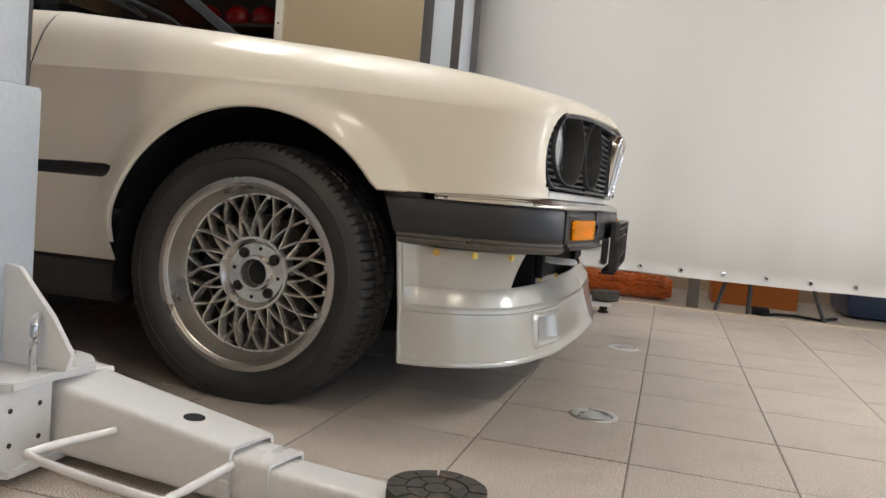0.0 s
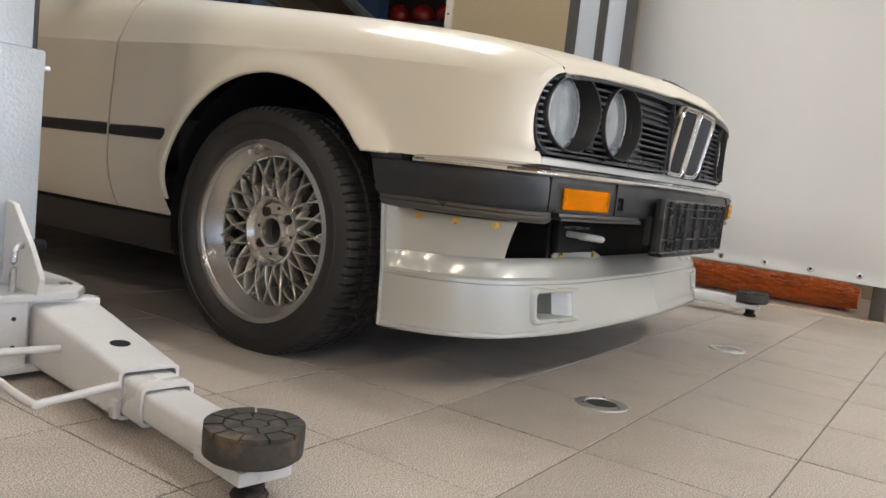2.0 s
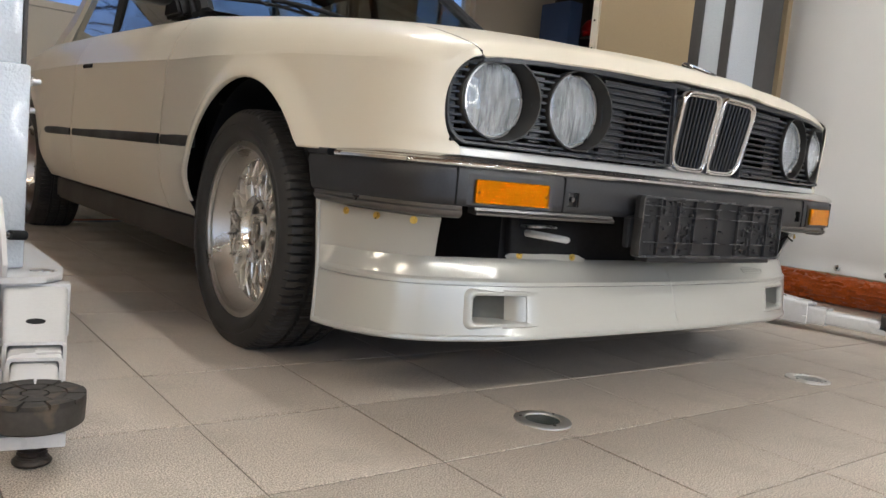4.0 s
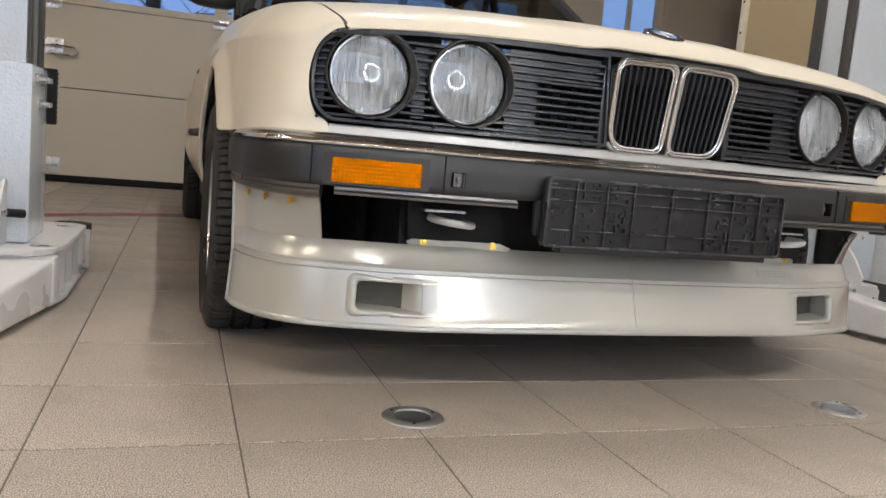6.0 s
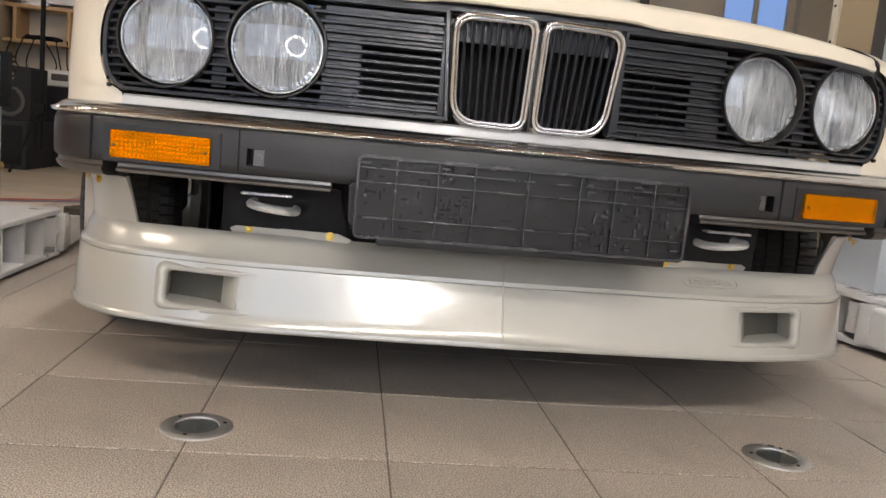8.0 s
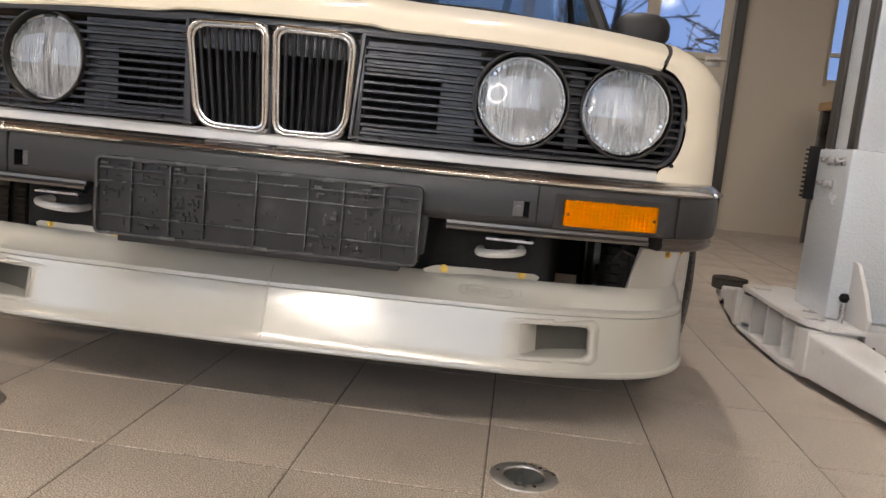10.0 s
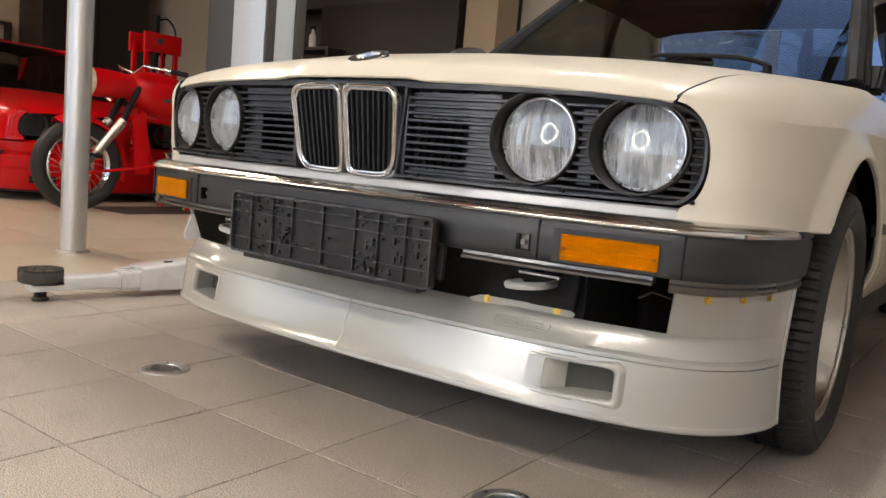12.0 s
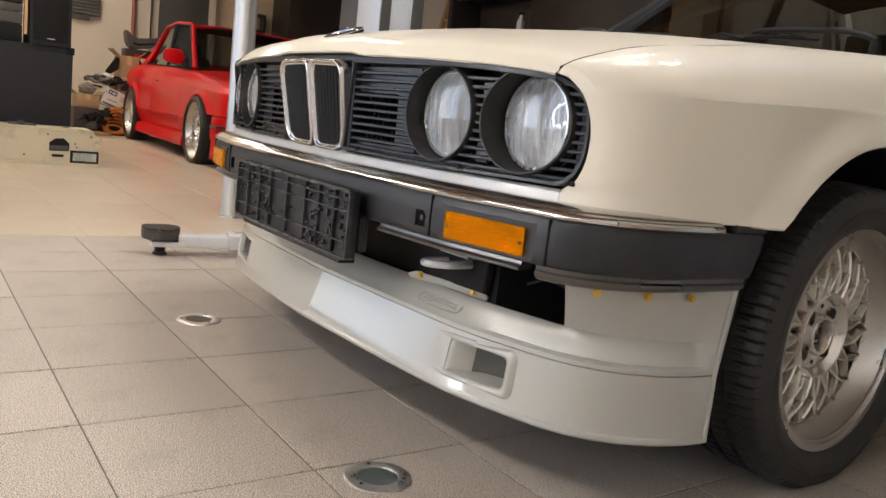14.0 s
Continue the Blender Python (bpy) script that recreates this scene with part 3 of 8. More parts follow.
    for k in range(2 * n):
        sgn = 1 if k < n else -1
        bm = B()
        a0 = 2 * math.pi * (k % n) / n
        pts = []
        for t in np.linspace(0, 1, 6):
            r = 0.079 + 0.0965 * t
            a = a0 + sgn * radians(16.5) * t
            x = 0.043 - 0.004 * math.sin(math.pi * t) + 0.008 * t * t
            pts.append((x + (0.001 if sgn > 0 else 0), r * math.cos(a), r * math.sin(a)))
        w0 = 0.0038
        rows = []
        for i, p in enumerate(pts):
            q = Vector(pts[min(i + 1, 5)]) - Vector(pts[max(i - 1, 0)])
            side = Vector((0, -q.z, q.y)).normalized()
            p = Vector(p)
            ww = w0 * (1.25 if i in (0, 5) else 0.85)
            rows.append([p + side * ww * 0.7 + Vector((0.030, 0, 0)), p + side * ww + Vector((0.004, 0, 0)), p + side * ww * 0.3, p - side * ww * 0.3, p - side * ww + Vector((0.004, 0, 0)), p - side * ww * 0.7 + Vector((0.030, 0, 0))])
        sheet(bm, rows, closed=True)
        part("spoke", bm, ALLOY, w)
    bm = B()
    lathe(bm, [(0.180, -0.066), (0.1785, -0.052), (0.1755, -0.0495), (0.1725, -0.0505), (0.1715, -0.068)], 72, R)
    for k in range(20):
        a = 2 * math.pi * (k + 0.0) / 20 + radians(18)
        cyl(bm, (0.0520, 0.1705 * math.cos(a), 0.1705 * math.sin(a)), (0.0440, 0.1705 * math.cos(a), 0.1705 * math.sin(a)), 0.0042, seg=8)
    part("spoke_ring", bm, ALLOY, w)
    bm = B()
    lathe(bm, [(0.058, -0.085), (0.128, -0.085), (0.130, -0.105), (0.058, -0.105)], 48, R)
    part("brake_disc", bm, BRAKE, w)
    bm = B()
    box(bm, 0.075, 0.125, 0.06, 0.15, -0.05, 0.08, 0.012)
    part("brake_caliper", bm, BLACK, w)
    if rim != 1.0:
        for ob in [w] + list(w.children):
            if not ob.name.startswith("tyre"):
                ob.data.transform(Matrix.Diagonal((1, rim, rim, 1)))
    w.matrix_basis = m
    return w


LAMPS = [(0.4075, 0.094, 0.600), (0.5835, 0.130, 0.600)]


def grille_y(x):
    return lerp(abs(x), [0.0, 0.14, 0.33, 0.50, 0.60, 0.66, 0.69], [0.036, 0.040, 0.052, 0.076, 0.098, 0.122, 0.136])


def headlight(car, s, cx, cy, cz, dark=False):
    R = Matrix.Translation((s * cx, cy, cz)) @ Euler((radians(90), 0, 0)).to_matrix().to_4x4()   # +z becomes -y
    bm = B()
    prof = [(r, 0.0165 - r * r / 0.57) for r in np.linspace(0, 0.0680, 12)]
    lathe(bm, prof + [(0.0683, 0.003)] + [(r, z - 0.0022) for r, z in prof[::-1]], 64, R)
    hl = part("headlight", bm, LENSO if not dark else LIGHTLENS, car, "round ribbed glass headlight in a black tube" if not dark else "", smooth=60)
    hl.visible_shadow = False
    if not dark:
        bm = B()
        lathe(bm, [(r, z - 0.0030) for r, z in prof] + [(r, z - 0.0050) for r, z in prof[::-1]], 64, R)
        part("ribbed_glass", bm, LENS, hl, smooth=60).visible_shadow = False
        bm = B()
        for k in range(44):
            a = 2 * math.pi * k / 44
            p = R @ Vector((0.0635 * math.cos(a), 0.0635 * math.sin(a), 0.0030))
            box(bm, -0.0032, 0.0032, -0.0006, 0.0006, -0.0022, 0.0022, 0, Matrix.Translation(p) @ Matrix.Rotation(-a, 4, "Y"))
        tagged(part("bead_ring", bm, BULB, hl), kind="stuff")
    bm = B()
    lathe(bm, [(0.0700, -0.004), (0.063, -0.018), (0.050, -0.034), (0.034, -0.046), (0.016, -0.052), (0.0, -0.053)], 48, R)
    part("reflector", bm, BULB if not dark else BLACK, hl)
    if not dark:
        bm = B()
        lathe(bm, [(0.0, -0.016), (0.011, -0.018), (0.014, -0.024), (0.013, -0.046), (0.0, -0.046)], 20, R)
        part("bulb_cap", bm, DULL, hl)
    bm = B()
    lathe(bm, [(0.0675, -0.006), (0.0675, 0.0070), (0.0690, 0.0095), (0.0715, 0.0092), (0.0732, 0.005), (0.0735, -0.02)], 56, R)
    part("lamp_rim", bm, STEEL if not dark else BLACK, hl, "thin metal retaining rim")
    # the tube that the lamp sits in, cut to the grille's slanting front
    bm = B()
    rows = []
    for r, front, d in ((0.0750, 0, 0.0), (0.0760, 1, 0.004), (0.0765, 1, 0.002), (0.0790, 1, 0.002), (0.0800, 1, 0.004), (0.0800, 1, 0.020)):
        row = []
        for k in range(56):
            a = 2 * math.pi * k / 56
            x = cx + r * math.cos(a)
            row.append((s * x, (min(grille_y(x), cy - 0.004) + d - 0.004) if front else cy + 0.012, min(cz + r * math.sin(a), 0.6745)))
        rows.append(row)
    sheet(bm, rows, closed=True)
    part("lamp_tube", bm, SHROUD, hl)
    return hl


def grille(car, s):
    """The black plastic front between kidney and fender: border, slats, closing plate."""
    out = [(0.143, 0.684), (0.50, 0.681), (0.590, 0.678), (0.637, 0.670), (0.664, 0.658), (0.680, 0.635), (0.686, 0.60), (0.684, 0.556), (0.671, 0.525), (0.650, 0.512), (0.132, 0.512)]
    out = [tuple(p) for p in curve(out[:-1], 44)] + [(0.40, 0.510), (0.132, 0.512)]
    cx, cz = 0.41, 0.593
    bm = B()
    a = [(s * x, grille_y(x) + 0.001, z) for x, z in out]
    rows = []
    for k, d in ((1.0, 0.022), (1.0, 0.002), (0.996, -0.001), (0.978, -0.001), (0.974, 0.003), (0.974, 0.022)):
        rows.append([(s * (cx + (x - cx) * k), grille_y(x) + d, cz + (z - cz) * (1 - (1 - k) * 3.0)) for x, z in out])
    sheet(bm, rows, closed=True)
    g = part("grille", bm, GRILLE, car, "black plastic front grille with horizontal slats")
    slot = 0.0
    for i, z in enumerate(np.linspace(0.5235, 0.6605, 11)):
        xmax = lerp(z, [0.512, 0.525, 0.556, 0.60, 0.635, 0.658, 0.668], [0.650, 0.668, 0.681, 0.683, 0.677, 0.660, 0.637])
        spans = [(0.136 + 0.05 * (z - 0.51), xmax)]
        for (lx, ly, lz) in LAMPS:
            h = 0.0797 ** 2 - (z - lz) ** 2
            if h > 0:
                h = math.sqrt(h)
                cut = []
                for x0, x1 in spans:
                    if lx - h > x0:
                        cut.append((x0, min(x1, lx - h)))
                    if lx + h < x1:
                        cut.append((max(x0, lx + h), x1))
                spans = cut
        for x0, x1 in spans:
            if x1 - x0 < 0.006:
                continue
            n = max(2, int((x1 - x0) / 0.04))
            bm = B()
            rows = []
            for x in np.linspace(x0, x1, n + 1):
                y = grille_y(x) + 0.006
                rows.append([(s * x, y + 0.022, z + 0.003), (s * x, y + 0.002, z + 0.0030), (s * x, y, z + 0.0018), (s * x, y, z - 0.0018), (s * x, y + 0.002, z - 0.0030), (s * x, y + 0.022, z - 0.003)])
            sheet(bm, rows, closed=True)
            bm.faces.new([v for v in bm.verts[:6]])
            bm.faces.new([v for v in bm.verts[-6:]])
            part("slat", bm, GRILLE, g)
    # closing plate behind the slats, open towards the radiator in its middle
    for x0, x1, z0, z1 in ((0.132, 0.150, 0.512, 0.672), (0.150, 0.275, 0.512, 0.532), (0.150, 0.275, 0.625, 0.672), (0.275, 0.335, 0.512, 0.672), (0.335, 0.665, 0.512, 0.519), (0.485, 0.508, 0.53, 0.655), (0.66, 0.675, 0.53, 0.64)):
        bm = B()
        q = 0.019
        prism(bm, [(s * x0, grille_y(x0) + q), (s * x1, grille_y(x1) + q), (s * x1, grille_y(x1) + q + 0.004), (s * x0, grille_y(x0) + q + 0.004)], z0, z1, "z")
        part("backing", bm, GRILLE, g)
    for x in (0.185, 0.47, 0.672):
        bm = B()
        cyl(bm, (s * x, grille_y(x) - 0.0025, 0.518), (s * x, grille_y(x) + 0.004, 0.518), 0.0035, seg=10)
        part("clip_hole", bm, BLACK, g)
    return g


def kidney(car, s):
    quad = [Vector((0.0018, 0.5035)), Vector((0.1310, 0.5045)), Vector((0.1425, 0.6795)), Vector((0.0018, 0.6825))]

    def y_at(z):
        return 0.017 + (0.674 - z) * 0.17

    def inset(k, d):
        """The rounded outline moved inwards by k, at depth d."""
        n = len(quad)
        pts = []
        lines = []
        for i in range(n):
            e = (quad[(i + 1) % n] - quad[i]).normalized()
            lines.append((quad[i] + Vector((-e.y, e.x)) * k, e))
        for i in range(n):
            (p, e), (q, f) = lines[i - 1], lines[i]
            c = e.x * f.y - e.y * f.x
            t = ((q - p).x * f.y - (q - p).y * f.x) / c
            pts.append(p + e * t)
        out = []
        for i in range(n):
            r = max(0.006, (0.026, 0.046, 0.034, 0.024)[i] - 0.8 * k)
            a = pts[i] + (pts[i - 1] - pts[i]).normalized() * r
            b = pts[i] + (pts[(i + 1) % n] - pts[i]).normalized() * r
            for t in np.linspace(0, 1, 9):
                v = a * float((1 - t) ** 2) + pts[i] * float(2 * t * (1 - t)) + b * float(t * t)
                out.append((s * v.x, y_at(v.y) + d, v.y))
        return out
    bm = B()
    sheet(bm, [inset(0.0, 0.03), inset(0.0, 0.006), inset(0.0010, 0.001), inset(0.0025, -0.0018), inset(0.0045, -0.0030), inset(0.0066, -0.0022), inset(0.0082, 0.0002), inset(0.0090, 0.0024), inset(0.0100, 0.0016), inset(0.0122, 0.0024), inset(0.0134, 0.006), inset(0.0140, 0.03)], closed=True)
    kd = part("kidney_grille", bm, CHROME, car, "chrome kidney grille with black upright bars", smooth=50)
    for k in range(8):
        t = (k + 0.62) / 8.24
        bm = B()
        rows = []
        for z in np.linspace(0.514, 0.672, 6):
            x0, x1 = 0.0145, lerp(z, [0.51, 0.675], [0.118, 0.1295])
            x = x0 + (x1 - x0) * t
            y = y_at(z) + 0.006
            rows.append([(s * (x - 0.0022), y + 0.008, z), (s * (x - 0.0024), y - 0.001, z), (s * x, y - 0.0035, z), (s * (x + 0.0024), y - 0.001, z), (s * (x + 0.0022), y + 0.008, z)])
        sheet(bm, rows, closed=True)
        part("upright_bar", bm, GRILLE, kd)
    bm = B()
    box(bm, min(s * 0.014, s * 0.130), max(s * 0.014, s * 0.130), 0.050, 0.054, 0.637, 0.672)
    part("backing", bm, GRILLE, kd)
    return kd


BUMP = [(0.0, 0.024), (0.15, 0.026), (0.30, 0.031), (0.44, 0.040), (0.50, 0.0470), (0.56, 0.0585), (0.62, 0.0705), (0.655, 0.0765), (0.679, 0.082), (0.705, 0.094), (0.734, 0.118), (0.760, 0.155), (0.779, 0.205), (0.790, 0.27), (0.796, 0.34), (0.798, 0.40), (0.799, 0.446)]


def swept(bm, plan, prof, x_from=-9, x_to=9, skip=None):
    """A section (outward, height) carried along a plan line."""
    P = [Vector((x, y)) for x, y in plan]
    rows = []
    for i, p in enumerate(P):
        if not x_from <= p.x <= x_to:
            continue
        d = (P[min(i + 1, len(P) - 1)] - P[max(i - 1, 0)]).normalized()
        nrm = Vector((d.y, -d.x))
        rows.append([(p.x + nrm.x * o, p.y + nrm.y * o, z) for o, z in prof])
    V = sheet(bm, rows, skip=skip)
    for r in (V[0], V[-1]):
        bm.faces.new(r)
    return bm


def both_sides(half, n):
    h = [tuple(p) for p in curve(half, n)]
    return [(-x, y) for x, y in h[:0:-1]] + h


def raked(bm):
    """Cuts the bumper's ends to the slant of the wheel opening."""
    for v in bm.verts:
        if v.co.y > 0.37:
            v.co.y -= (0.488 - v.co.z) * 0.36 * min(1.0, (v.co.y - 0.37) / 0.07)
    return bm


def bumper(car):
    half = [tuple(p) for p in curve(BUMP, 40)]
    hx, hy = [p[0] for p in half], [p[1] for p in half]
    half = sorted(half + [(x, lerp(x, hx, hy)) for x in (0.4125, 0.4395)], key=lambda p: (p[0], p[1]))
    plan = [(-x, y) for x, y in half[:0:-1]] + half
    bm = B()
    hole_at = lambda i, j: j == 3 and 0.412 < abs(plan[i][0] + plan[i + 1][0]) / 2 < 0.440
    swept(bm, plan, [(-0.05, 0.398), (-0.004, 0.398), (0.0, 0.402), (0.001, 0.4125), (0.001, 0.4395), (0.0, 0.460), (-0.0035, 0.468), (-0.05, 0.468)], skip=hole_at)
    bp = part("bumper", raked(bm), RUBBER, car, "black rubber bumper with a chrome top strip")
    bm = B()
    swept(bm, [p for p in plan if p[1] < 0.352], [(-0.05, 0.4685), (-0.003, 0.4685), (0.0015, 0.4705), (0.0030, 0.4740), (0.0015, 0.4775), (-0.0030, 0.4810), (-0.0045, 0.4815), (-0.0060, 0.4835), (-0.0130, 0.4880), (-0.0220, 0.4905), (-0.05, 0.4905)])
    part("chrome_strip", bm, CHROME, bp, "worn chrome strip")
    for s in (-1, 1):
        sub = [p for p in plan if 0.285 < s * p[0] < 0.66]
        bm = B()
        swept(bm, sub, [(-0.03, 0.386), (-0.002, 0.3835), (0.0015, 0.3845), (0.002, 0.3885), (-0.004, 0.3925), (-0.005, 0.3975), (-0.03, 0.3975)])
        part("lower_strip", bm, DULL, bp)
        sub = [p for p in plan if s * p[0] > 0.655]
        bm = B()
        swept(bm, sub, [(-0.05, 0.3745), (-0.020, 0.3745), (-0.010, 0.3775), (-0.004, 0.3835), (-0.0035, 0.3885), (-0.007, 0.3915), (-0.006, 0.3975), (-0.05, 0.3975)])
        part("lower_strip", raked(bm), DULL, bp)
        bm = B()
        sub = [p for p in plan if 0.66 < s * p[0] and p[1] < 0.33]
        swept(bm, sub[4:] if s > 0 else sub[:-4], [(0.0005, 0.4700), (0.0060, 0.4710), (0.0068, 0.4760), (0.001, 0.4785)])
        part("chrome_moulding", bm, CHROME, bp)
        # seams beside the indicator, the recess and its amber lamp
        for x in (0.452, 0.684):
            y = lerp(x, [p[0] for p in BUMP], [p[1] for p in BUMP])
            bm = B()
            box(bm, s * x - 0.0012, s * x + 0.0012, y - 0.003, y + 0.02, 0.400, 0.4675)
            part("seam", bm, BLACK, bp)
        yaw = math.atan2(0.031, 0.157)
        m = Matrix.Translation((s * 0.5715, 0.0600, 0.4278)) @ Matrix.Rotation(s * yaw, 4, "Z")
        bm = B()
        prism(bm, [(-0.094, -0.0265), (0.094, -0.0265), (0.094, 0.0300), (-0.094, 0.0300)], -0.001, 0.03, "y")
        bm.transform(m)
        part("lamp_recess", bm, RUBBER, bp)
        bm = B()
        pts = rounded(-0.079, 0.079, -0.0215, 0.0215, 0.003, 3)
        prism(bm, pts, -0.0090, -0.0075, "y", 0.0006)
        sheet(bm, [[(x, y, z) for x, z in pts] for y in (-0.0078, -0.0010)], closed=True)
        bm.transform(m)
        ind = part("indicator", bm, AMBER, bp, "ribbed amber indicator lens")
        ind.visible_shadow = False
        bm = B()
        rows = []
        for z in np.linspace(-0.0205, 0.0205, 42):
            row = []
            for x in np.linspace(-0.0775, 0.0775, 125):
                q = ((x - s * 0.040) / 0.034) ** 2 + (z / 0.024) ** 2
                dish = 0.0028 * max(0.0, 1 - q)
                row.append((x, -0.0046 + dish + 0.0008 * math.sin(x * 900) + 0.0002 * math.sin(z * 900), z))
            rows.append(row)
        sheet(bm, rows)
        bm.transform(m)
        part("reflector", bm, AMBERB, ind, smooth=60)
        for x in (-0.073, 0.073):
            bm = B()
            p = m @ Vector((x, -0.0092, -0.002))
            cyl(bm, p, p + Vector((0, 0.002, 0)), 0.0024, seg=10)
            part("screw", bm, BRAKE, ind)
        # square hole with a folded bracket and a bolt in it
        y = 0.040
        bm = B()
        for x0, x1, z0, z1, y0 in ((0.4105, 0.4125, 0.4105, 0.4415, y), (0.4395, 0.4415, 0.4105, 0.4415, y), (0.4105, 0.4415, 0.4105, 0.4125, y), (0.4105, 0.4415, 0.4395, 0.4415, y), (0.4105, 0.4415, 0.4105, 0.4415, y + 0.022)):
            box(bm, min(s * x0, s * x1), max(s * x0, s * x1), y0 + 0.002, y + 0.025, z0, z1)
        hole = part("square_hole", bm, BLACK, bp)
        bm = B()
        box(bm, s * 0.4215 - 0.0085, s * 0.4215 + 0.0085, y + 0.010, y + 0.0125, 0.4130, 0.4380)
        box(bm, min(s * 0.4130, s * 0.4150), max(s * 0.4130, s * 0.4150), y + 0.001, y + 0.012, 0.4130, 0.4380)
        part("bracket", bm, DULL, hole)
        bm = B()
        cyl(bm, (s * 0.4215, y + 0.003, 0.426), (s * 0.4215, y + 0.010, 0.426), 0.0055, seg=6)
        part("bolt", bm, DULL, hole)
    for s in (-1, 1):
        sub = [p for p in plan if s * p[0] > 0.70 and p[1] > 0.345]
        bm = B()
        swept(bm, sub, [(-0.030, 0.4685), (-0.003, 0.4685), (0.0005, 0.4720), (0.0000, 0.4800), (-0.006, 0.4855), (-0.016, 0.4885), (-0.030, 0.4885)])
        part("bumper_end_cap", raked(bm), RUBBER, bp)
    return bp


def plate_holder(car):
    rnd = random.Random(5)
    bm = B()
    prism(bm, rounded(-0.269, 0.269, 0.3195, 0.4480, 0.010, 4), 0.0, 0.012, "y")
    ph = part("number_plate_holder", bm, PLATE, car, "empty black plastic number plate holder")
    bm = B()
    o, i = rounded(-0.269, 0.269, 0.3195, 0.4480, 0.010, 4), rounded(-0.2645, 0.2645, 0.324, 0.4435, 0.007, 4)
    rows = [[(x, 0.002, z) for x, z in o], [(x, -0.0095, z) for x, z in o], [(x, -0.0095, z) for x, z in i], [(x, 0.0005, z) for x, z in i]]
    sheet(bm, rows, closed=True)
    part("rim", bm, PLATER, ph)
    for x in (-0.208, -0.143, -0.085, 0.0, 0.085, 0.143, 0.208):
        bm = B()
        box(bm, x - 0.0011, x + 0.0011, -0.0075, 0.001, 0.326, 0.442, 0.0008)
        part("upright_rib", bm, PLATER, ph)
    for z in (0.352, 0.372 + 0.035, 0.4285):
        bm = B()
        box(bm, -0.263, 0.263, -0.0085, 0.001, z - 0.0010, z + 0.0010, 0.0008)
        part("cross_rib", bm, PLATER, ph)
    for k in range(170):
        fx = rnd.choice((-0.236, -0.175, -0.114, 0.114, 0.175, 0.236, -0.114, 0.114, rnd.uniform(-0.24, 0.24)))
        x, z = fx + rnd.uniform(-0.022, 0.022), rnd.choice((0.338, 0.36, 0.378, 0.39, 0.418, 0.435)) + rnd.uniform(-0.006, 0.006)
        w, h = rnd.choice(((0.007, 0.0016), (0.0016, 0.006), (0.0024, 0.0024), (0.005, 0.0014), (0.0014, 0.0035), (0.002, 0.002)))
        raised = rnd.random() < 0.45
        d = rnd.choice((-0.005, -0.009, -0.0065)) if raised else -0.0006
        bm = B()
        box(bm, x - w, x + w, d, 0.001, z - h, z + h)
        part("moulded_stud" if raised else "slot", bm, PLATER if raised else BLACK, ph)
    for x in (-0.19, -0.07, 0.02, 0.11, 0.20):
        bm = B()
        box(bm, x - 0.016, x + 0.016, -0.0085, 0.002, 0.4415, 0.4450, 0.0008)
        part("catch", bm, PLATER, ph)
    for s in (-1, 1):
        bm = B()
        prism(bm, [(s * 0.250, 0.34), (s * 0.276, 0.336), (s * 0.279, 0.40), (s * 0.250, 0.405)], 0.016, 0.032, "y", 0.003)
        part("side_bracket", bm, RUBBER, ph)
    bm = B()
    box(bm, -0.23, 0.24, -0.003, 0.03, 0.309, 0.3205, 0.002)
    part("lower_lip", bm, PLATE, ph)
    return ph


SPL = [(0.0, 0.0580), (0.05, 0.0612), (0.12, 0.0662), (0.20, 0.0722), (0.28, 0.0785), (0.36, 0.0862), (0.42, 0.0925), (0.455, 0.0975), (0.485, 0.1040), (0.515, 0.1115), (0.545, 0.1205), (0.578, 0.1315), (0.61, 0.1425), (0.632, 0.1512), (0.652, 0.1605), (0.68, 0.176), (0.712, 0.203), (0.738, 0.235), (0.759, 0.272), (0.7705, 0.300), (0.7785, 0.325), (0.7835, 0.345), (0.7855, 0.356), (0.787, 0.366), (0.788, 0.376), (0.7885, 0.386)]


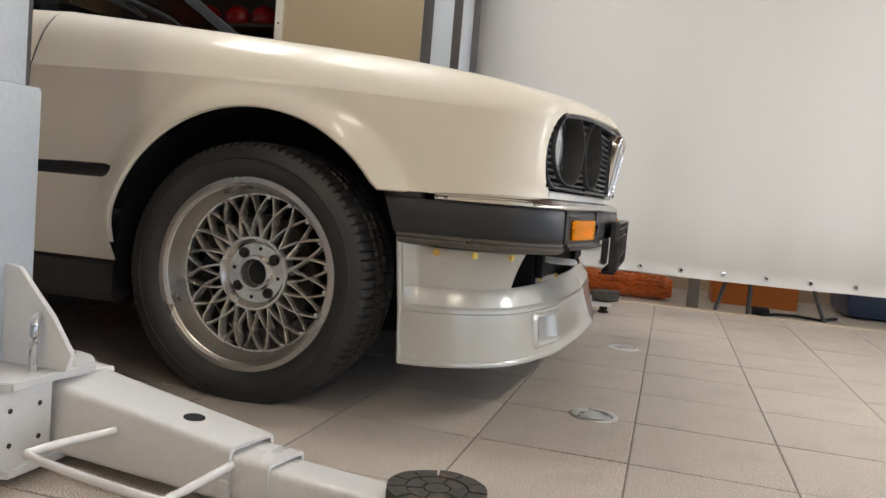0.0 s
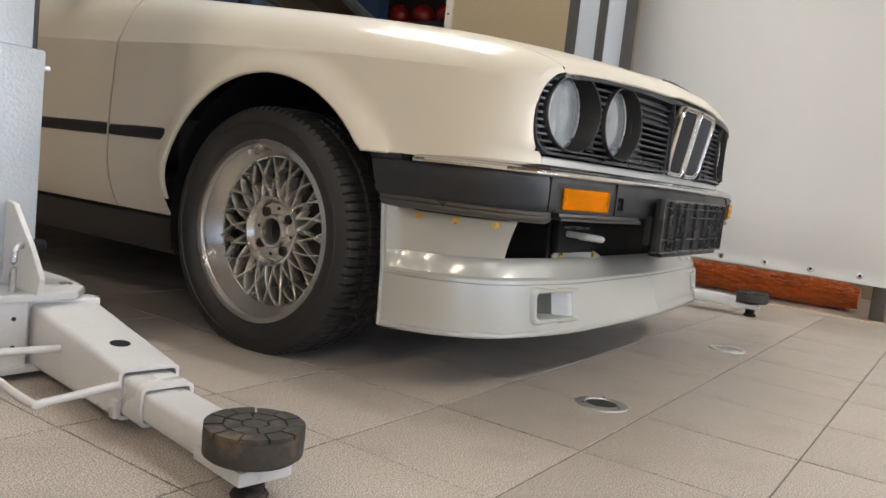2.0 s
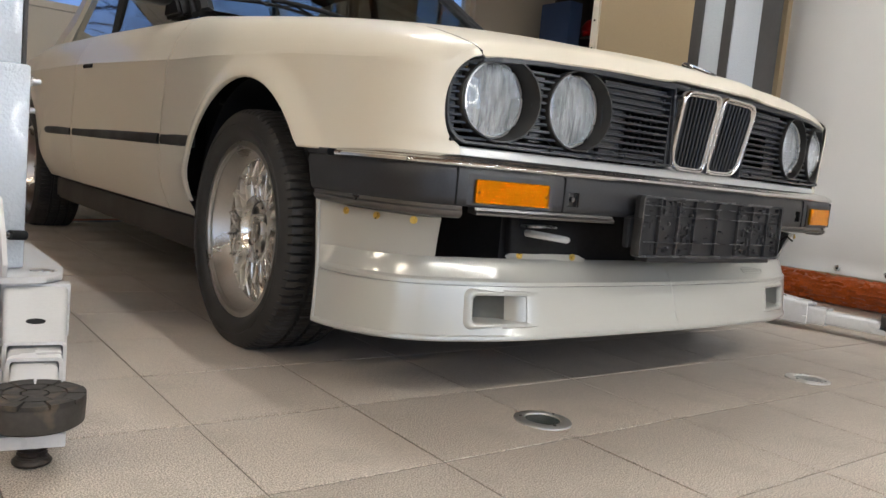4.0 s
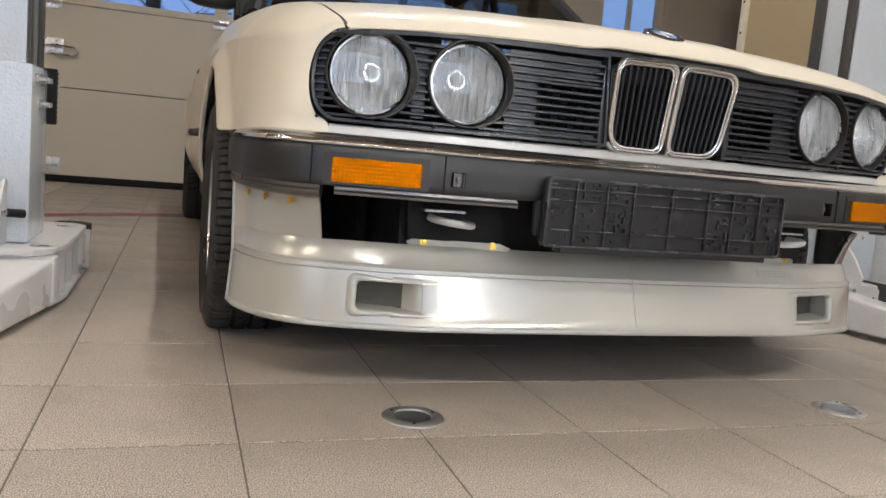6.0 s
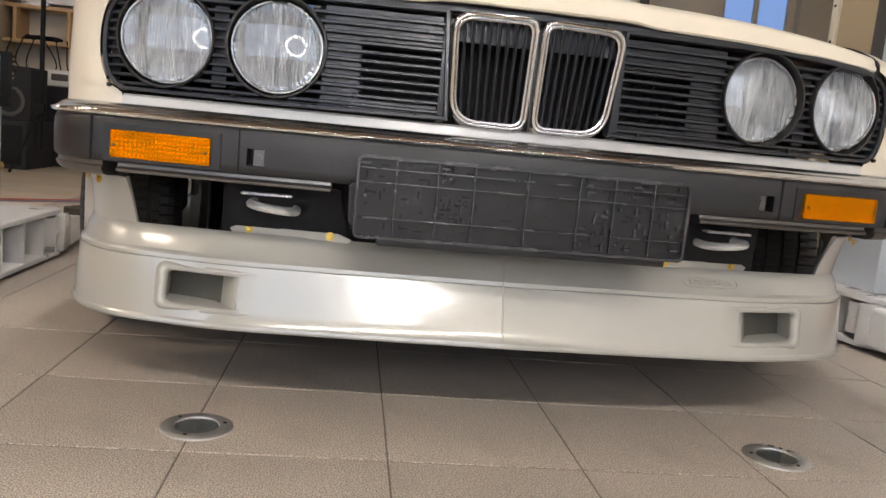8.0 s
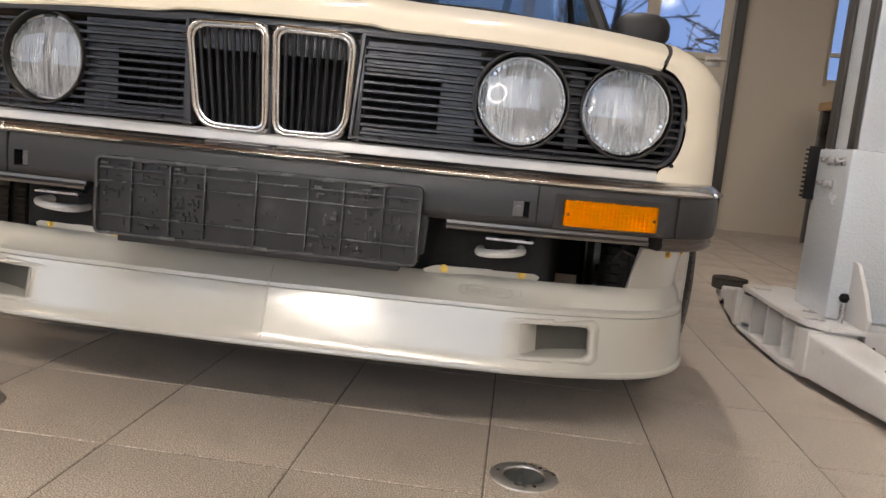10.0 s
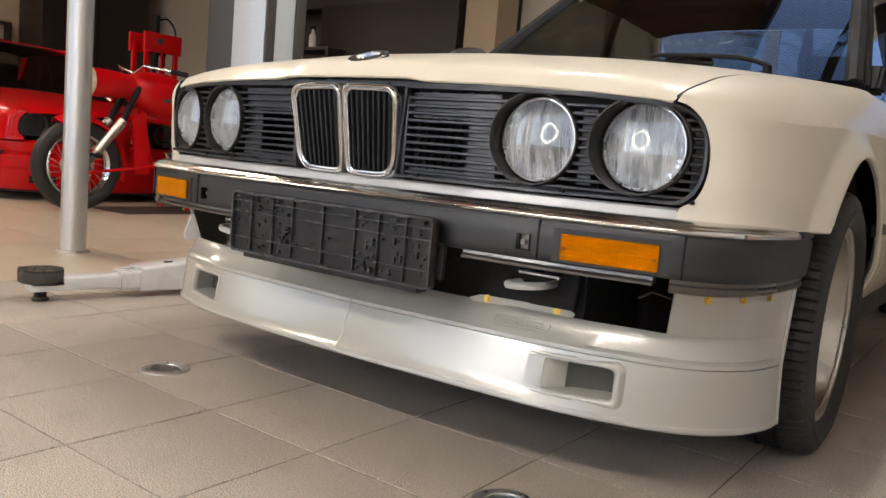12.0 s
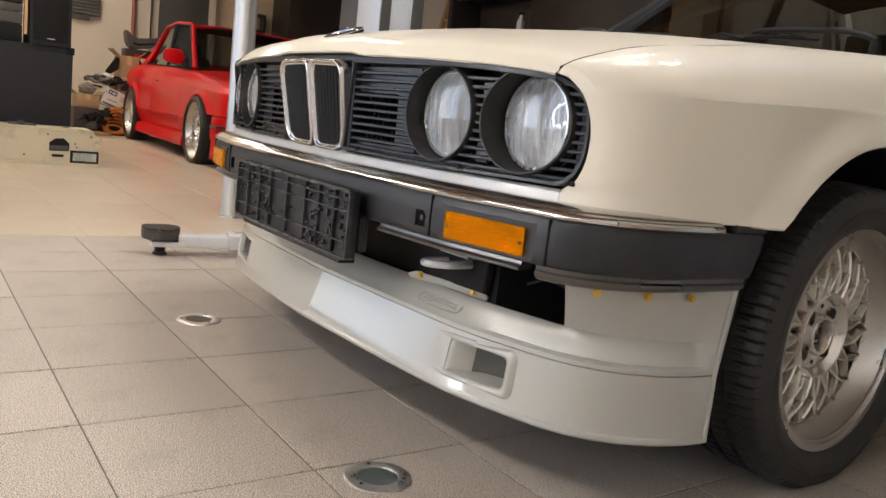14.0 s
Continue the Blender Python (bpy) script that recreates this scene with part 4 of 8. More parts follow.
def spoiler(car):
    """The front apron: two flat leaning halves meeting in a prow, two scooped inlets, a sloping ledge, and recessed side wings up to the bumper."""
    half = SPL
    plan = [(-x, y) for x, y in half[:0:-1]] + half
    P = [Vector(p) for p in plan]
    nc = len(P)
    nrm = []
    for i in range(nc):
        d = (P[min(i + 1, nc - 1)] - P[max(i - 1, 0)]).normalized()
        nrm.append(Vector((d.y, -d.x)))
    nrm[nc // 2] = Vector((0, -1))
    lean = lambda ax: lerp(ax, [0.0, 0.28, 0.45, 0.6, 0.72, 0.79], [0.036, 0.027, 0.020, 0.012, 0.009, 0.007])

    def recess(y):
        """1 along the apron, running out to 0 at the rear flange."""
        k = max(0.0, min(1.0, (0.376 - y) / 0.026))
        return k

    def pt(i, d, z):
        y = P[i].y
        rake = 0.085 * (z - 0.13) * max(0.0, min(1.0, (y - 0.30) / 0.06))
        return (P[i].x + nrm[i].x * d, y + nrm[i].y * d + rake, z)
    rows = []
    for i in range(nc):
        ax = abs(P[i].x)
        f = recess(P[i].y)
        zb = lerp(ax, [0, 0.3, 0.7, 0.8], [0.1405, 0.136, 0.129, 0.127])
        ln = lean(ax)
        lead = lerp(ax, [0.0, 0.37, 0.5, 0.66, 0.72, 0.8], [0.037, 0.036, 0.031, 0.024, 0.023, 0.021]) * f
        zg = lerp(ax, [0, 0.6, 0.8], [0.2405, 0.2395, 0.2370])
        zl = lerp(ax, [0, 0.6, 0.8], [0.293, 0.292, 0.286])
        rows.append([pt(i, -0.02, zb), pt(i, 0.001, zb - 0.001), pt(i, 0.0035, zb + 0.003), pt(i, 0.0025, zb + 0.008), pt(i, -0.0005, zb + 0.0115), pt(i, -ln * 0.28, 0.1655), pt(i, -ln * 0.81, 0.2215), pt(i, -ln, zg - 0.0012), pt(i, -ln - 0.0040, zg - 0.0006), pt(i, -ln - 0.0040, zg + 0.0010), pt(i, -ln - 0.0002, zg + 0.0016), pt(i, -ln - 0.0010 * f, zg + 0.0075), pt(i, -ln - 0.0035 * f, zg + 0.0105), pt(i, -ln - 0.0075 * f, zg + 0.0135), pt(i, -ln - lead * 0.6, zl - 0.017), pt(i, -ln - lead * 0.9, zl - 0.0035), pt(i, -ln - lead, zl), pt(i, -ln - lead - 0.006, zl - 0.001), pt(i, -ln - lead - 0.007, zl - 0.03)])
    ducts = [i for i in range(nc - 1) if 0.42 <= abs(P[i].x + P[i + 1].x) / 2 <= 0.578]
    bm = B()
    mid = nc // 2
    V = sheet(bm, rows[:mid + 1], skip=lambda i, j: i in ducts and j == 5)
    bm.faces.new(V[0])
    V = sheet(bm, rows[mid:], skip=lambda i, j: i + mid in ducts and j == 5)
    bm.faces.new(V[-1])
    sp = part("front_spoiler", bm, SPOILER, car, "pearl-white plastic front spoiler with two air inlets", smooth=28)
    for s in (-1, 1):
        # scoop: deep at its outer end, running out flush towards the middle
        xs = [p[0] for p in half]
        ys = [p[1] for p in half]

        def face(x, z, d=0.0):
            k = max(j for j in range(len(xs) - 1) if xs[j] <= x)
            f = (x - xs[k]) / (xs[k + 1] - xs[k])
            a, b = rows[mid + k], rows[mid + k + 1]
            v = (z - 0.1655) / 0.056
            lo = [a[5][n] * (1 - f) + b[5][n] * f for n in range(3)]
            hi = [a[6][n] * (1 - f) + b[6][n] * f for n in range(3)]
            q = [lo[n] * (1 - v) + hi[n] * v for n in range(3)]
            return (s * q[0], q[1] + d, z)
        bm = B()
        cols = []
        for x, dep in ((0.420, 0.0), (0.440, 0.0002), (0.452, 0.0020), (0.462, 0.0080), (0.472, 0.0200), (0.482, 0.034), (0.494, 0.046), (0.530, 0.055), (0.578, 0.058)):
            q = min(dep, 0.006)
            cols.append([face(x, 0.1655), face(x, 0.1675, q), face(x, 0.1680, dep), face(x, 0.2190, dep), face(x, 0.2195, q), face(x, 0.2215)])
        V = sheet(bm, cols, skip=lambda i, j: j == 2 and i >= 5)
        bm.faces.new(V[-1])
        inl = part("inlet", bm, SPOILER, sp, smooth=35)
        # dark back, its colour standing in for the shade deep in the scoop
        bm = B()
        sheet(bm, [[c[2], c[3]] for c in cols[5:]])
        part("inlet_back", bm, INLET, sp)
        bm = B()
        rim = []
        for x, z in rounded(0.4525, 0.5815, 0.1615, 0.2255, 0.012, 6):
            k = max(0.0, min(1.0, (x - 0.462) / 0.06))
            r = 0.0008 + 0.0080 * k
            out = Vector((x - 0.517, 0, (z - 0.1935) * 1.7))
            out = Vector((s * out.x, 0, out.z)).normalized()
            c = Vector(face(x, z, 0.0005))
            rim.append([c + out * (-r) + Vector((0, 0.006, 0)), c + out * (-0.75 * r) + Vector((0, -0.55 * r, 0)), c + Vector((0, -0.85 * r, 0)), c + out * (0.8 * r) + Vector((0, -0.5 * r, 0)), c + out * (1.5 * r) + Vector((0, 0.003, 0))])
        rim.append(rim[0])
        sheet(bm, rim)
        part("inlet_rim", bm, SPOILER, sp, smooth=80)
        for z in (0.2265, 0.1605):
            bm = B()
            cyl(bm, face(0.385, z, 0.0020), face(0.455, z, 0.0015), 0.0003, 0.0040, 12, caps=False)
            cyl(bm, face(0.455, z, 0.0015), face(0.510, z, 0.0030), 0.0040, 0.0060, 12, caps=False)
            part("inlet_fairing", bm, SPOILER, sp, smooth=80)
        # the wing that rises to the bumper's corner, with its slanting rear return and flange
        idx = [i for i in range(nc) if s * P[i].x >= 0.65]
        if s < 0:
            idx = idx[::-1]
        w = []
        for i in idx:
            y, ax = P[i].y, abs(P[i].x)
            f = recess(y)
            ln = lean(ax)
            foot = -ln - lerp(ax, [0.66, 0.72, 0.8], [0.024, 0.023, 0.021]) * f
            head = -0.003 - lerp(y, [0.16, 0.19, 0.26, 0.33, 0.38], [0.000, 0.004, 0.013, 0.018, 0.014]) * f
            zl = lerp(ax, [0.6, 0.8], [0.292, 0.286])
            top = lerp(y, [0.16, 0.33, 0.352, 0.386], [0.3705, 0.3715, 0.378, 0.396])
            row = [pt(i, foot - 0.010, zl - 0.02), pt(i, foot - 0.001, zl - 0.004), pt(i, foot + 0.0005, zl + 0.004)]
            for q in (0.25, 0.5, 0.75):
                row.append(pt(i, foot + (head - foot) * q ** 1.35, zl + (top - zl) * q))
            row += [pt(i, head - 0.0003, top - 0.003), pt(i, head - 0.0012, top - 0.0008), pt(i, head - 0.004, top), pt(i, head - 0.010, top - 0.001), pt(i, foot - 0.013, zl - 0.02)]
            w.append(row)
        bm = B()
        V = sheet(bm, w)
        bm.faces.new(V[0])
        bm.faces.new(V[-1])
        part("wing", bm, SPOILER, sp, smooth=35)
        # rolled edge of the rear flange
        bm = B()
        i = idx[-1]
        rim = [pt(i, 0.0005, 0.1285)] + [pt(i, -lean(0.79) * t - 0.0005, 0.13 + 0.107 * t) for t in (0.3, 0.65, 1.0)] + [pt(i, -lean(0.79) * (1 - t) - 0.003 * t, 0.237 + 0.159 * t) for t in (0.33, 0.66, 1.0)]
        tube(bm, rim, 0.0045, 8)
        part("flange", bm, SPOILER, sp)
        for k, (x, y, z) in enumerate(((0.7605, 0.3315, 0.3615), (0.7365, 0.2565, 0.3605), (0.6985, 0.1865, 0.3605))):
            n2 = Vector((s * (0.95, 0.88, 0.66)[k], -(0.31, 0.47, 0.75)[k], 0.05))
            p = Vector((s * x, y, z)) + n2 * 0.001
            screw(sp, p, n2)
        # mounting plate with two screws on the ledge's back edge
        m = Matrix.Translation((s * 0.373, 0.1485, 0)) @ Matrix.Rotation(s * math.atan2(0.0195, 0.139), 4, "Z")
        bm = B()
        prism(bm, [(s * -0.103, 0.289), (s * 0.098, 0.289), (s * 0.104, 0.297), (s * 0.090, 0.3035), (s * -0.085, 0.3035), (s * -0.108, 0.295)], 0.0, 0.004, "y", 0.0012)
        bm.transform(m)
        part("mounting_plate", bm, SPOILER, sp)
        for x in (-0.070, 0.070):
            screw(sp, m @ Vector((s * x, -0.0005, 0.2985)), m.to_3x3() @ Vector((0, -1, 0.1)))
    # rounded edge where the two halves meet
    bm = B()
    tube(bm, [(0, p[1] + 0.0012, p[2]) for p in rows[mid][4:8] + rows[mid][11:15]], 0.0022, 10)
    part("prow_edge", bm, SPOILER, sp, smooth=80)
    # small raised maker's mark on the ledge
    bm = B()
    o = rounded(0.335, 0.445, 0.0, 0.020, 0.0095, 6)
    m = Matrix.Translation((0.39, 0.1255, 0.2700)) @ Matrix.Rotation(radians(6.5), 4, "Z") @ Matrix.Rotation(radians(44), 4, "X") @ Matrix.Translation((-0.39, -0.010, 0))
    tube(bm, [(x, z, 0.0) for x, z in o], 0.0011, 6, closed=True)
    for k in range(2):
        for j in range(7 if k == 0 else 9):
            x = 0.346 + j * (0.0128 if k == 0 else 0.0100)
            box(bm, x, x + (0.008 if k == 0 else 0.0065), 0.0125 - k * 0.0065, 0.0155 - k * 0.0065, -0.001, 0.0008)
    bm.transform(m)
    part("raised_mark", bm, SPOILER, sp)
    return sp


def screw(parent, p, nrm):
    bm = B()
    nrm = nrm.normalized()
    cyl(bm, p, p + nrm * 0.0014, 0.0075, seg=14)
    cyl(bm, p + nrm * 0.001, p + nrm * 0.0045, 0.0048, 0.0040, seg=10)
    return part("screw", bm, BRASS, parent, "yellow zinc screw with washer")


def cabin(car, paint, glassy=True):
    # cowl, windscreen, roof, pillars, side and rear glass
    bm = B()
    sheet(bm, [[(x, 1.335 + 0.02 * (1 - (x / 0.7) ** 2), 0.868 + 0.012 * (1 - (x / 0.7) ** 2)) for x in np.linspace(-0.69, 0.69, 13)], [(x, 1.44, 0.872 + 0.01 * (1 - (x / 0.7) ** 2)) for x in np.linspace(-0.69, 0.69, 13)]])
    part("cowl", bm, BLACK, car)
    rows = []
    for v in np.linspace(0, 1, 9):
        hw = 0.655 + (0.535 - 0.655) * v
        rows.append([(t * hw, 1.405 + 0.60 * v + 0.055 * (t * t - 0.6) * (1 - 0.3 * v), 0.878 + 0.445 * v + 0.012 * math.sin(math.pi * v) - 0.012 * t * t) for t in np.linspace(-1, 1, 17)])
    bm = B()
    sheet(bm, rows)
    solidify(bm, 0.004)
    ws = part("windscreen", bm, SCREEN, car, "raked windscreen reflecting the wooden ceiling")
    ws.visible_shadow = False
    rim = [r[0] for r in rows] + rows[-1] + [r[-1] for r in rows[::-1]] + rows[0][::-1]
    bm = B()
    tube(bm, rim, 0.010, 8, closed=True)
    part("windscreen_seal", bm, BLACK, car)
    bm = B()
    rf = []
    for v in np.linspace(0, 1, 9):
        hw = 0.545 + 0.02 * math.sin(math.pi * v)
        rf.append([(t * hw, 1.99 + 0.98 * v, 1.325 + 0.045 * math.sin(math.pi * (0.15 + 0.7 * v)) - 0.035 * t ** 4) for t in np.linspace(-1, 1, 15)])
    sheet(bm, rf)
    solidify(bm, 0.02)
    part("roof", bm, paint, car)
    for s in (-1, 1):
        bm = B()
        tube(bm, [(s * 0.702, 1.43, 0.860), (s * 0.642, 1.75, 1.09), (s * 0.570, 2.05, 1.325)], 0.012, 8)
        part("pillar", bm, BLACK, car)
        bm = B()
        tube(bm, [(s * 0.555, 2.01, 1.325), (s * 0.575, 2.5, 1.355), (s * 0.56, 2.98, 1.325)], 0.022, 8)
        part("roof_rail", bm, paint, car)
        bm = B()
        sheet(bm, [[(s * 0.588, 2.60, 1.352), (s * 0.572, 2.98, 1.338), (s * 0.604, 3.10, 1.23), (s * 0.650, 3.31, 1.04), (s * 0.690, 3.56, 0.900)], [(s * 0.594, 2.60, 1.318), (s * 0.580, 2.90, 1.305), (s * 0.616, 3.03, 1.19), (s * 0.660, 3.20, 1.00), (s * 0.695, 3.33, 0.898)]])
        solidify(bm, 0.02)
        part("rear_pillar", bm, paint, car)
        # on the cream car this pillar is blackened for its shaded inner side
        bm = B()
        tube(bm, [(s * 0.678, 1.395, 0.862), (s * 0.616, 1.715, 1.09), (s * 0.550, 2.02, 1.315)], 0.026 if paint is not RED else 0.023, 8)
        part("pillar_trim", bm, paint if paint is RED else BLACK, car)
        bm = B()
        box(bm, min(s * 0.62, s * 0.655), max(s * 0.62, s * 0.655), 1.40, 3.4, 0.30, 0.868)
        part("inner_panel", bm, BLACK, car)
        bm = B()
        tube(bm, [(s * 0.66, 2.46, 0.88), (s * 0.58, 2.52, 1.33)], 0.022, 8)
        part("door_pillar", bm, BLACK, car)
        bm = B()
        sheet(bm, [[(s * 0.675, 1.46, 0.868), (s * 0.560, 2.02, 1.31), (s * 0.578, 2.48, 1.335)], [(s * 0.675, 1.46, 0.866), (s * 0.685, 2.0, 0.872), (s * 0.668, 2.44, 0.88)]])
        solidify(bm, 0.004)
        part("door_glass", bm, SCREEN, car).visible_shadow = False
        bm = B()
        sheet(bm, [[(s * 0.580, 2.56, 1.335), (s * 0.565, 2.93, 1.315), (s * 0.640, 3.28, 0.97)], [(s * 0.668, 2.50, 0.885), (s * 0.668, 2.85, 0.89), (s * 0.660, 3.30, 0.90)]])
        solidify(bm, 0.004)
        part("quarter_glass", bm, SCREEN, car).visible_shadow = False
    bm = B()
    sheet(bm, [[(t * 0.53, 2.99, 1.32) for t in np.linspace(-1, 1, 7)], [(t * 0.62, 3.48, 0.92) for t in np.linspace(-1, 1, 7)]])
    solidify(bm, 0.004)
    part("rear_glass", bm, SCREEN, car).visible_shadow = False
    bm = B()
    sheet(bm, [[(t * 0.68, 3.47, 0.90 + 0.01 * (1 - t * t)) for t in np.linspace(-1, 1, 9)], [(t * 0.66, 3.9, 0.895 + 0.012 * (1 - t * t)) for t in np.linspace(-1, 1, 9)], [(t * 0.64, 4.19, 0.87) for t in np.linspace(-1, 1, 9)], [(t * 0.70, 4.23, 0.78) for t in np.linspace(-1, 1, 9)], [(t * 0.72, 4.24, 0.50) for t in np.linspace(-1, 1, 9)]])
    part("boot_lid", bm, paint, car)
    bm = B()
    box(bm, -0.80, 0.80, 4.16, 4.32, 0.38, 0.50, 0.02)
    part("rear_bumper", bm, RUBBER, car)
    # dark inside: dashboard, seats, floor pan
    bm = B()
    box(bm, -0.62, 0.62, 1.48, 1.86, 0.62, 0.865, 0.04)
    part("dashboard", bm, BLACK, car)
    bm = B()
    sheet(bm, [[(x, y, z - 0.024) for x, y, z in r] for r in rf])
    part("headliner", bm, BLACK, car)
    bm = B()
    box(bm, -0.66, 0.66, 3.1, 3.5, 0.86, 0.895)
    part("parcel_shelf", bm, BLACK, car)
    for s in (-1, 1):
        bm = B()
        box(bm, s * 0.34 - 0.23, s * 0.34 + 0.23, 2.25, 2.75, 0.35, 0.56, 0.05)
        prism(bm, [(2.68, 0.50), (2.80, 0.50), (2.93, 1.02), (2.86, 1.04)], s * 0.34 - 0.22, s * 0.34 + 0.22, "x", 0.03)
        box(bm, s * 0.34 - 0.12, s * 0.34 + 0.12, 2.86, 2.95, 1.03, 1.18, 0.03)
        part("front_seat", bm, BLACK, car)
    bm = B()
    box(bm, -0.62, 0.62, 3.15, 3.45, 0.5, 0.90, 0.05)
    part("rear_bench", bm, BLACK, car)


def car_base(label, paint, red=False):
    car = thing("car", label, "car")
    for s in (-1, 1):
        fender(car, paint, s)
        d = body_side(car, paint, s, 1.323, 2.42, "door")
        bm = B()
        cyl(bm, (s * 0.812, 2.30, 0.725), (s * 0.812, 2.17, 0.722), 0.010, seg=8)
        part("door_handle", bm, BLACK, d)
        body_side(car, paint, s, 2.427, 4.2, "rear_quarter")
        # flat black strip closing each door gap, just below the surface
        for gap in (1.3195, 2.4235):
            bm = B()
            line = side_column(gap, 0.268, lerp(gap, [1.32, 2.4], [0.70, 0.71]), lerp(gap, [1.32, 2.4], [0.845, 0.875]), ay=99)
            sheet(bm, flip([[(x - 0.0035, y + k, z) for x, y, z in line] for k in (-0.006, 0.006)], s))
            part("door_seal", bm, BLACK, car)
        bm = B()
        if red:
            prism(bm, [(s * 0.70, 0.165), (s * 0.838, 0.165), (s * 0.856, 0.185), (s * 0.842, 0.262), (s * 0.806, 0.280), (s * 0.70, 0.280)], 1.085, 2.97, "y", 0.006)
        else:
            prism(bm, [(1.095, 0.165), (2.96, 0.165), (2.96, 0.268), (1.095, 0.268)], s * 0.700, s * 0.762, "x", 0.012)
        part("sill", bm, SILL if not red else paint, car)
    bonnet(car, paint)
    cabin(car, paint)
    for nm, b in (("engine_bay", (-0.49, 0.49, 0.17, 1.09, 0.19, 0.655)), ("floor_pan", (-0.71, 0.71, 1.10, 2.89, 0.16, 0.30)), ("boot_floor", (-0.49, 0.49, 2.9, 4.15, 0.22, 0.60))):
        bm = B()
        box(bm, *b)
        part(nm, bm, BLACK, car)
    w = wheel_part(car, pose(-0.808, AXLE, HUBZ, 8, 0, 0), 1.17 if red else 1.0)
    for x, y, rz in ((0.808, AXLE, 180), (-0.815, REAR, 0), (0.815, REAR, 180)):
        copy_thing(w, pose(x, y, HUBZ, 0, 0, rz))
    return car


def mirror(car, s, material):
    """Door mirror: a rounded shell narrowing outwards, its glass set in the rear."""
    bm = B()
    rows = []
    for t, w, h0, h1, dz in ((0.715, 0.020, 0.926, 0.968, 0), (0.722, 0.034, 0.908, 0.996, 0), (0.745, 0.046, 0.899, 1.014, 0), (0.80, 0.052, 0.897, 1.020, 0), (0.85, 0.050, 0.902, 1.016, 0), (0.885, 0.042, 0.915, 1.004, 0), (0.900, 0.026, 0.934, 0.984, 0)):
        row = []
        for k in range(20):
            a = 2 * math.pi * k / 20
            c, d = math.cos(a), math.sin(a)
            c = math.copysign(abs(c) ** 0.6, c)
            d = math.copysign(abs(d) ** 0.6, d)
            back = 0.35 if c > 0 else 1.0
            row.append((s * t, 1.615 + w * c * back, (h0 + h1) / 2 + (h1 - h0) / 2 * d))
        rows.append(row)
    V = sheet(bm, rows, closed=True)
    bm.faces.new(V[0])
    bm.faces.new(V[-1])
    mi = part("door_mirror", bm, material, car, smooth=60)
    bm = B()
    prism(bm, [(1.50, 0.862), (1.67, 0.866), (1.65, 0.925), (1.575, 0.950)], s * 0.665, s * 0.725, "x", 0.010)
    part("mirror_foot", bm, BLACK, mi)
    bm = B()
    prism(bm, [(s * x, z) for x, z in rounded(0.740, 0.880, 0.916, 1.000, 0.02, 4)], 1.6325, 1.6365, "y")
    part("mirror_glass", bm, CHROME, mi)
    return mi


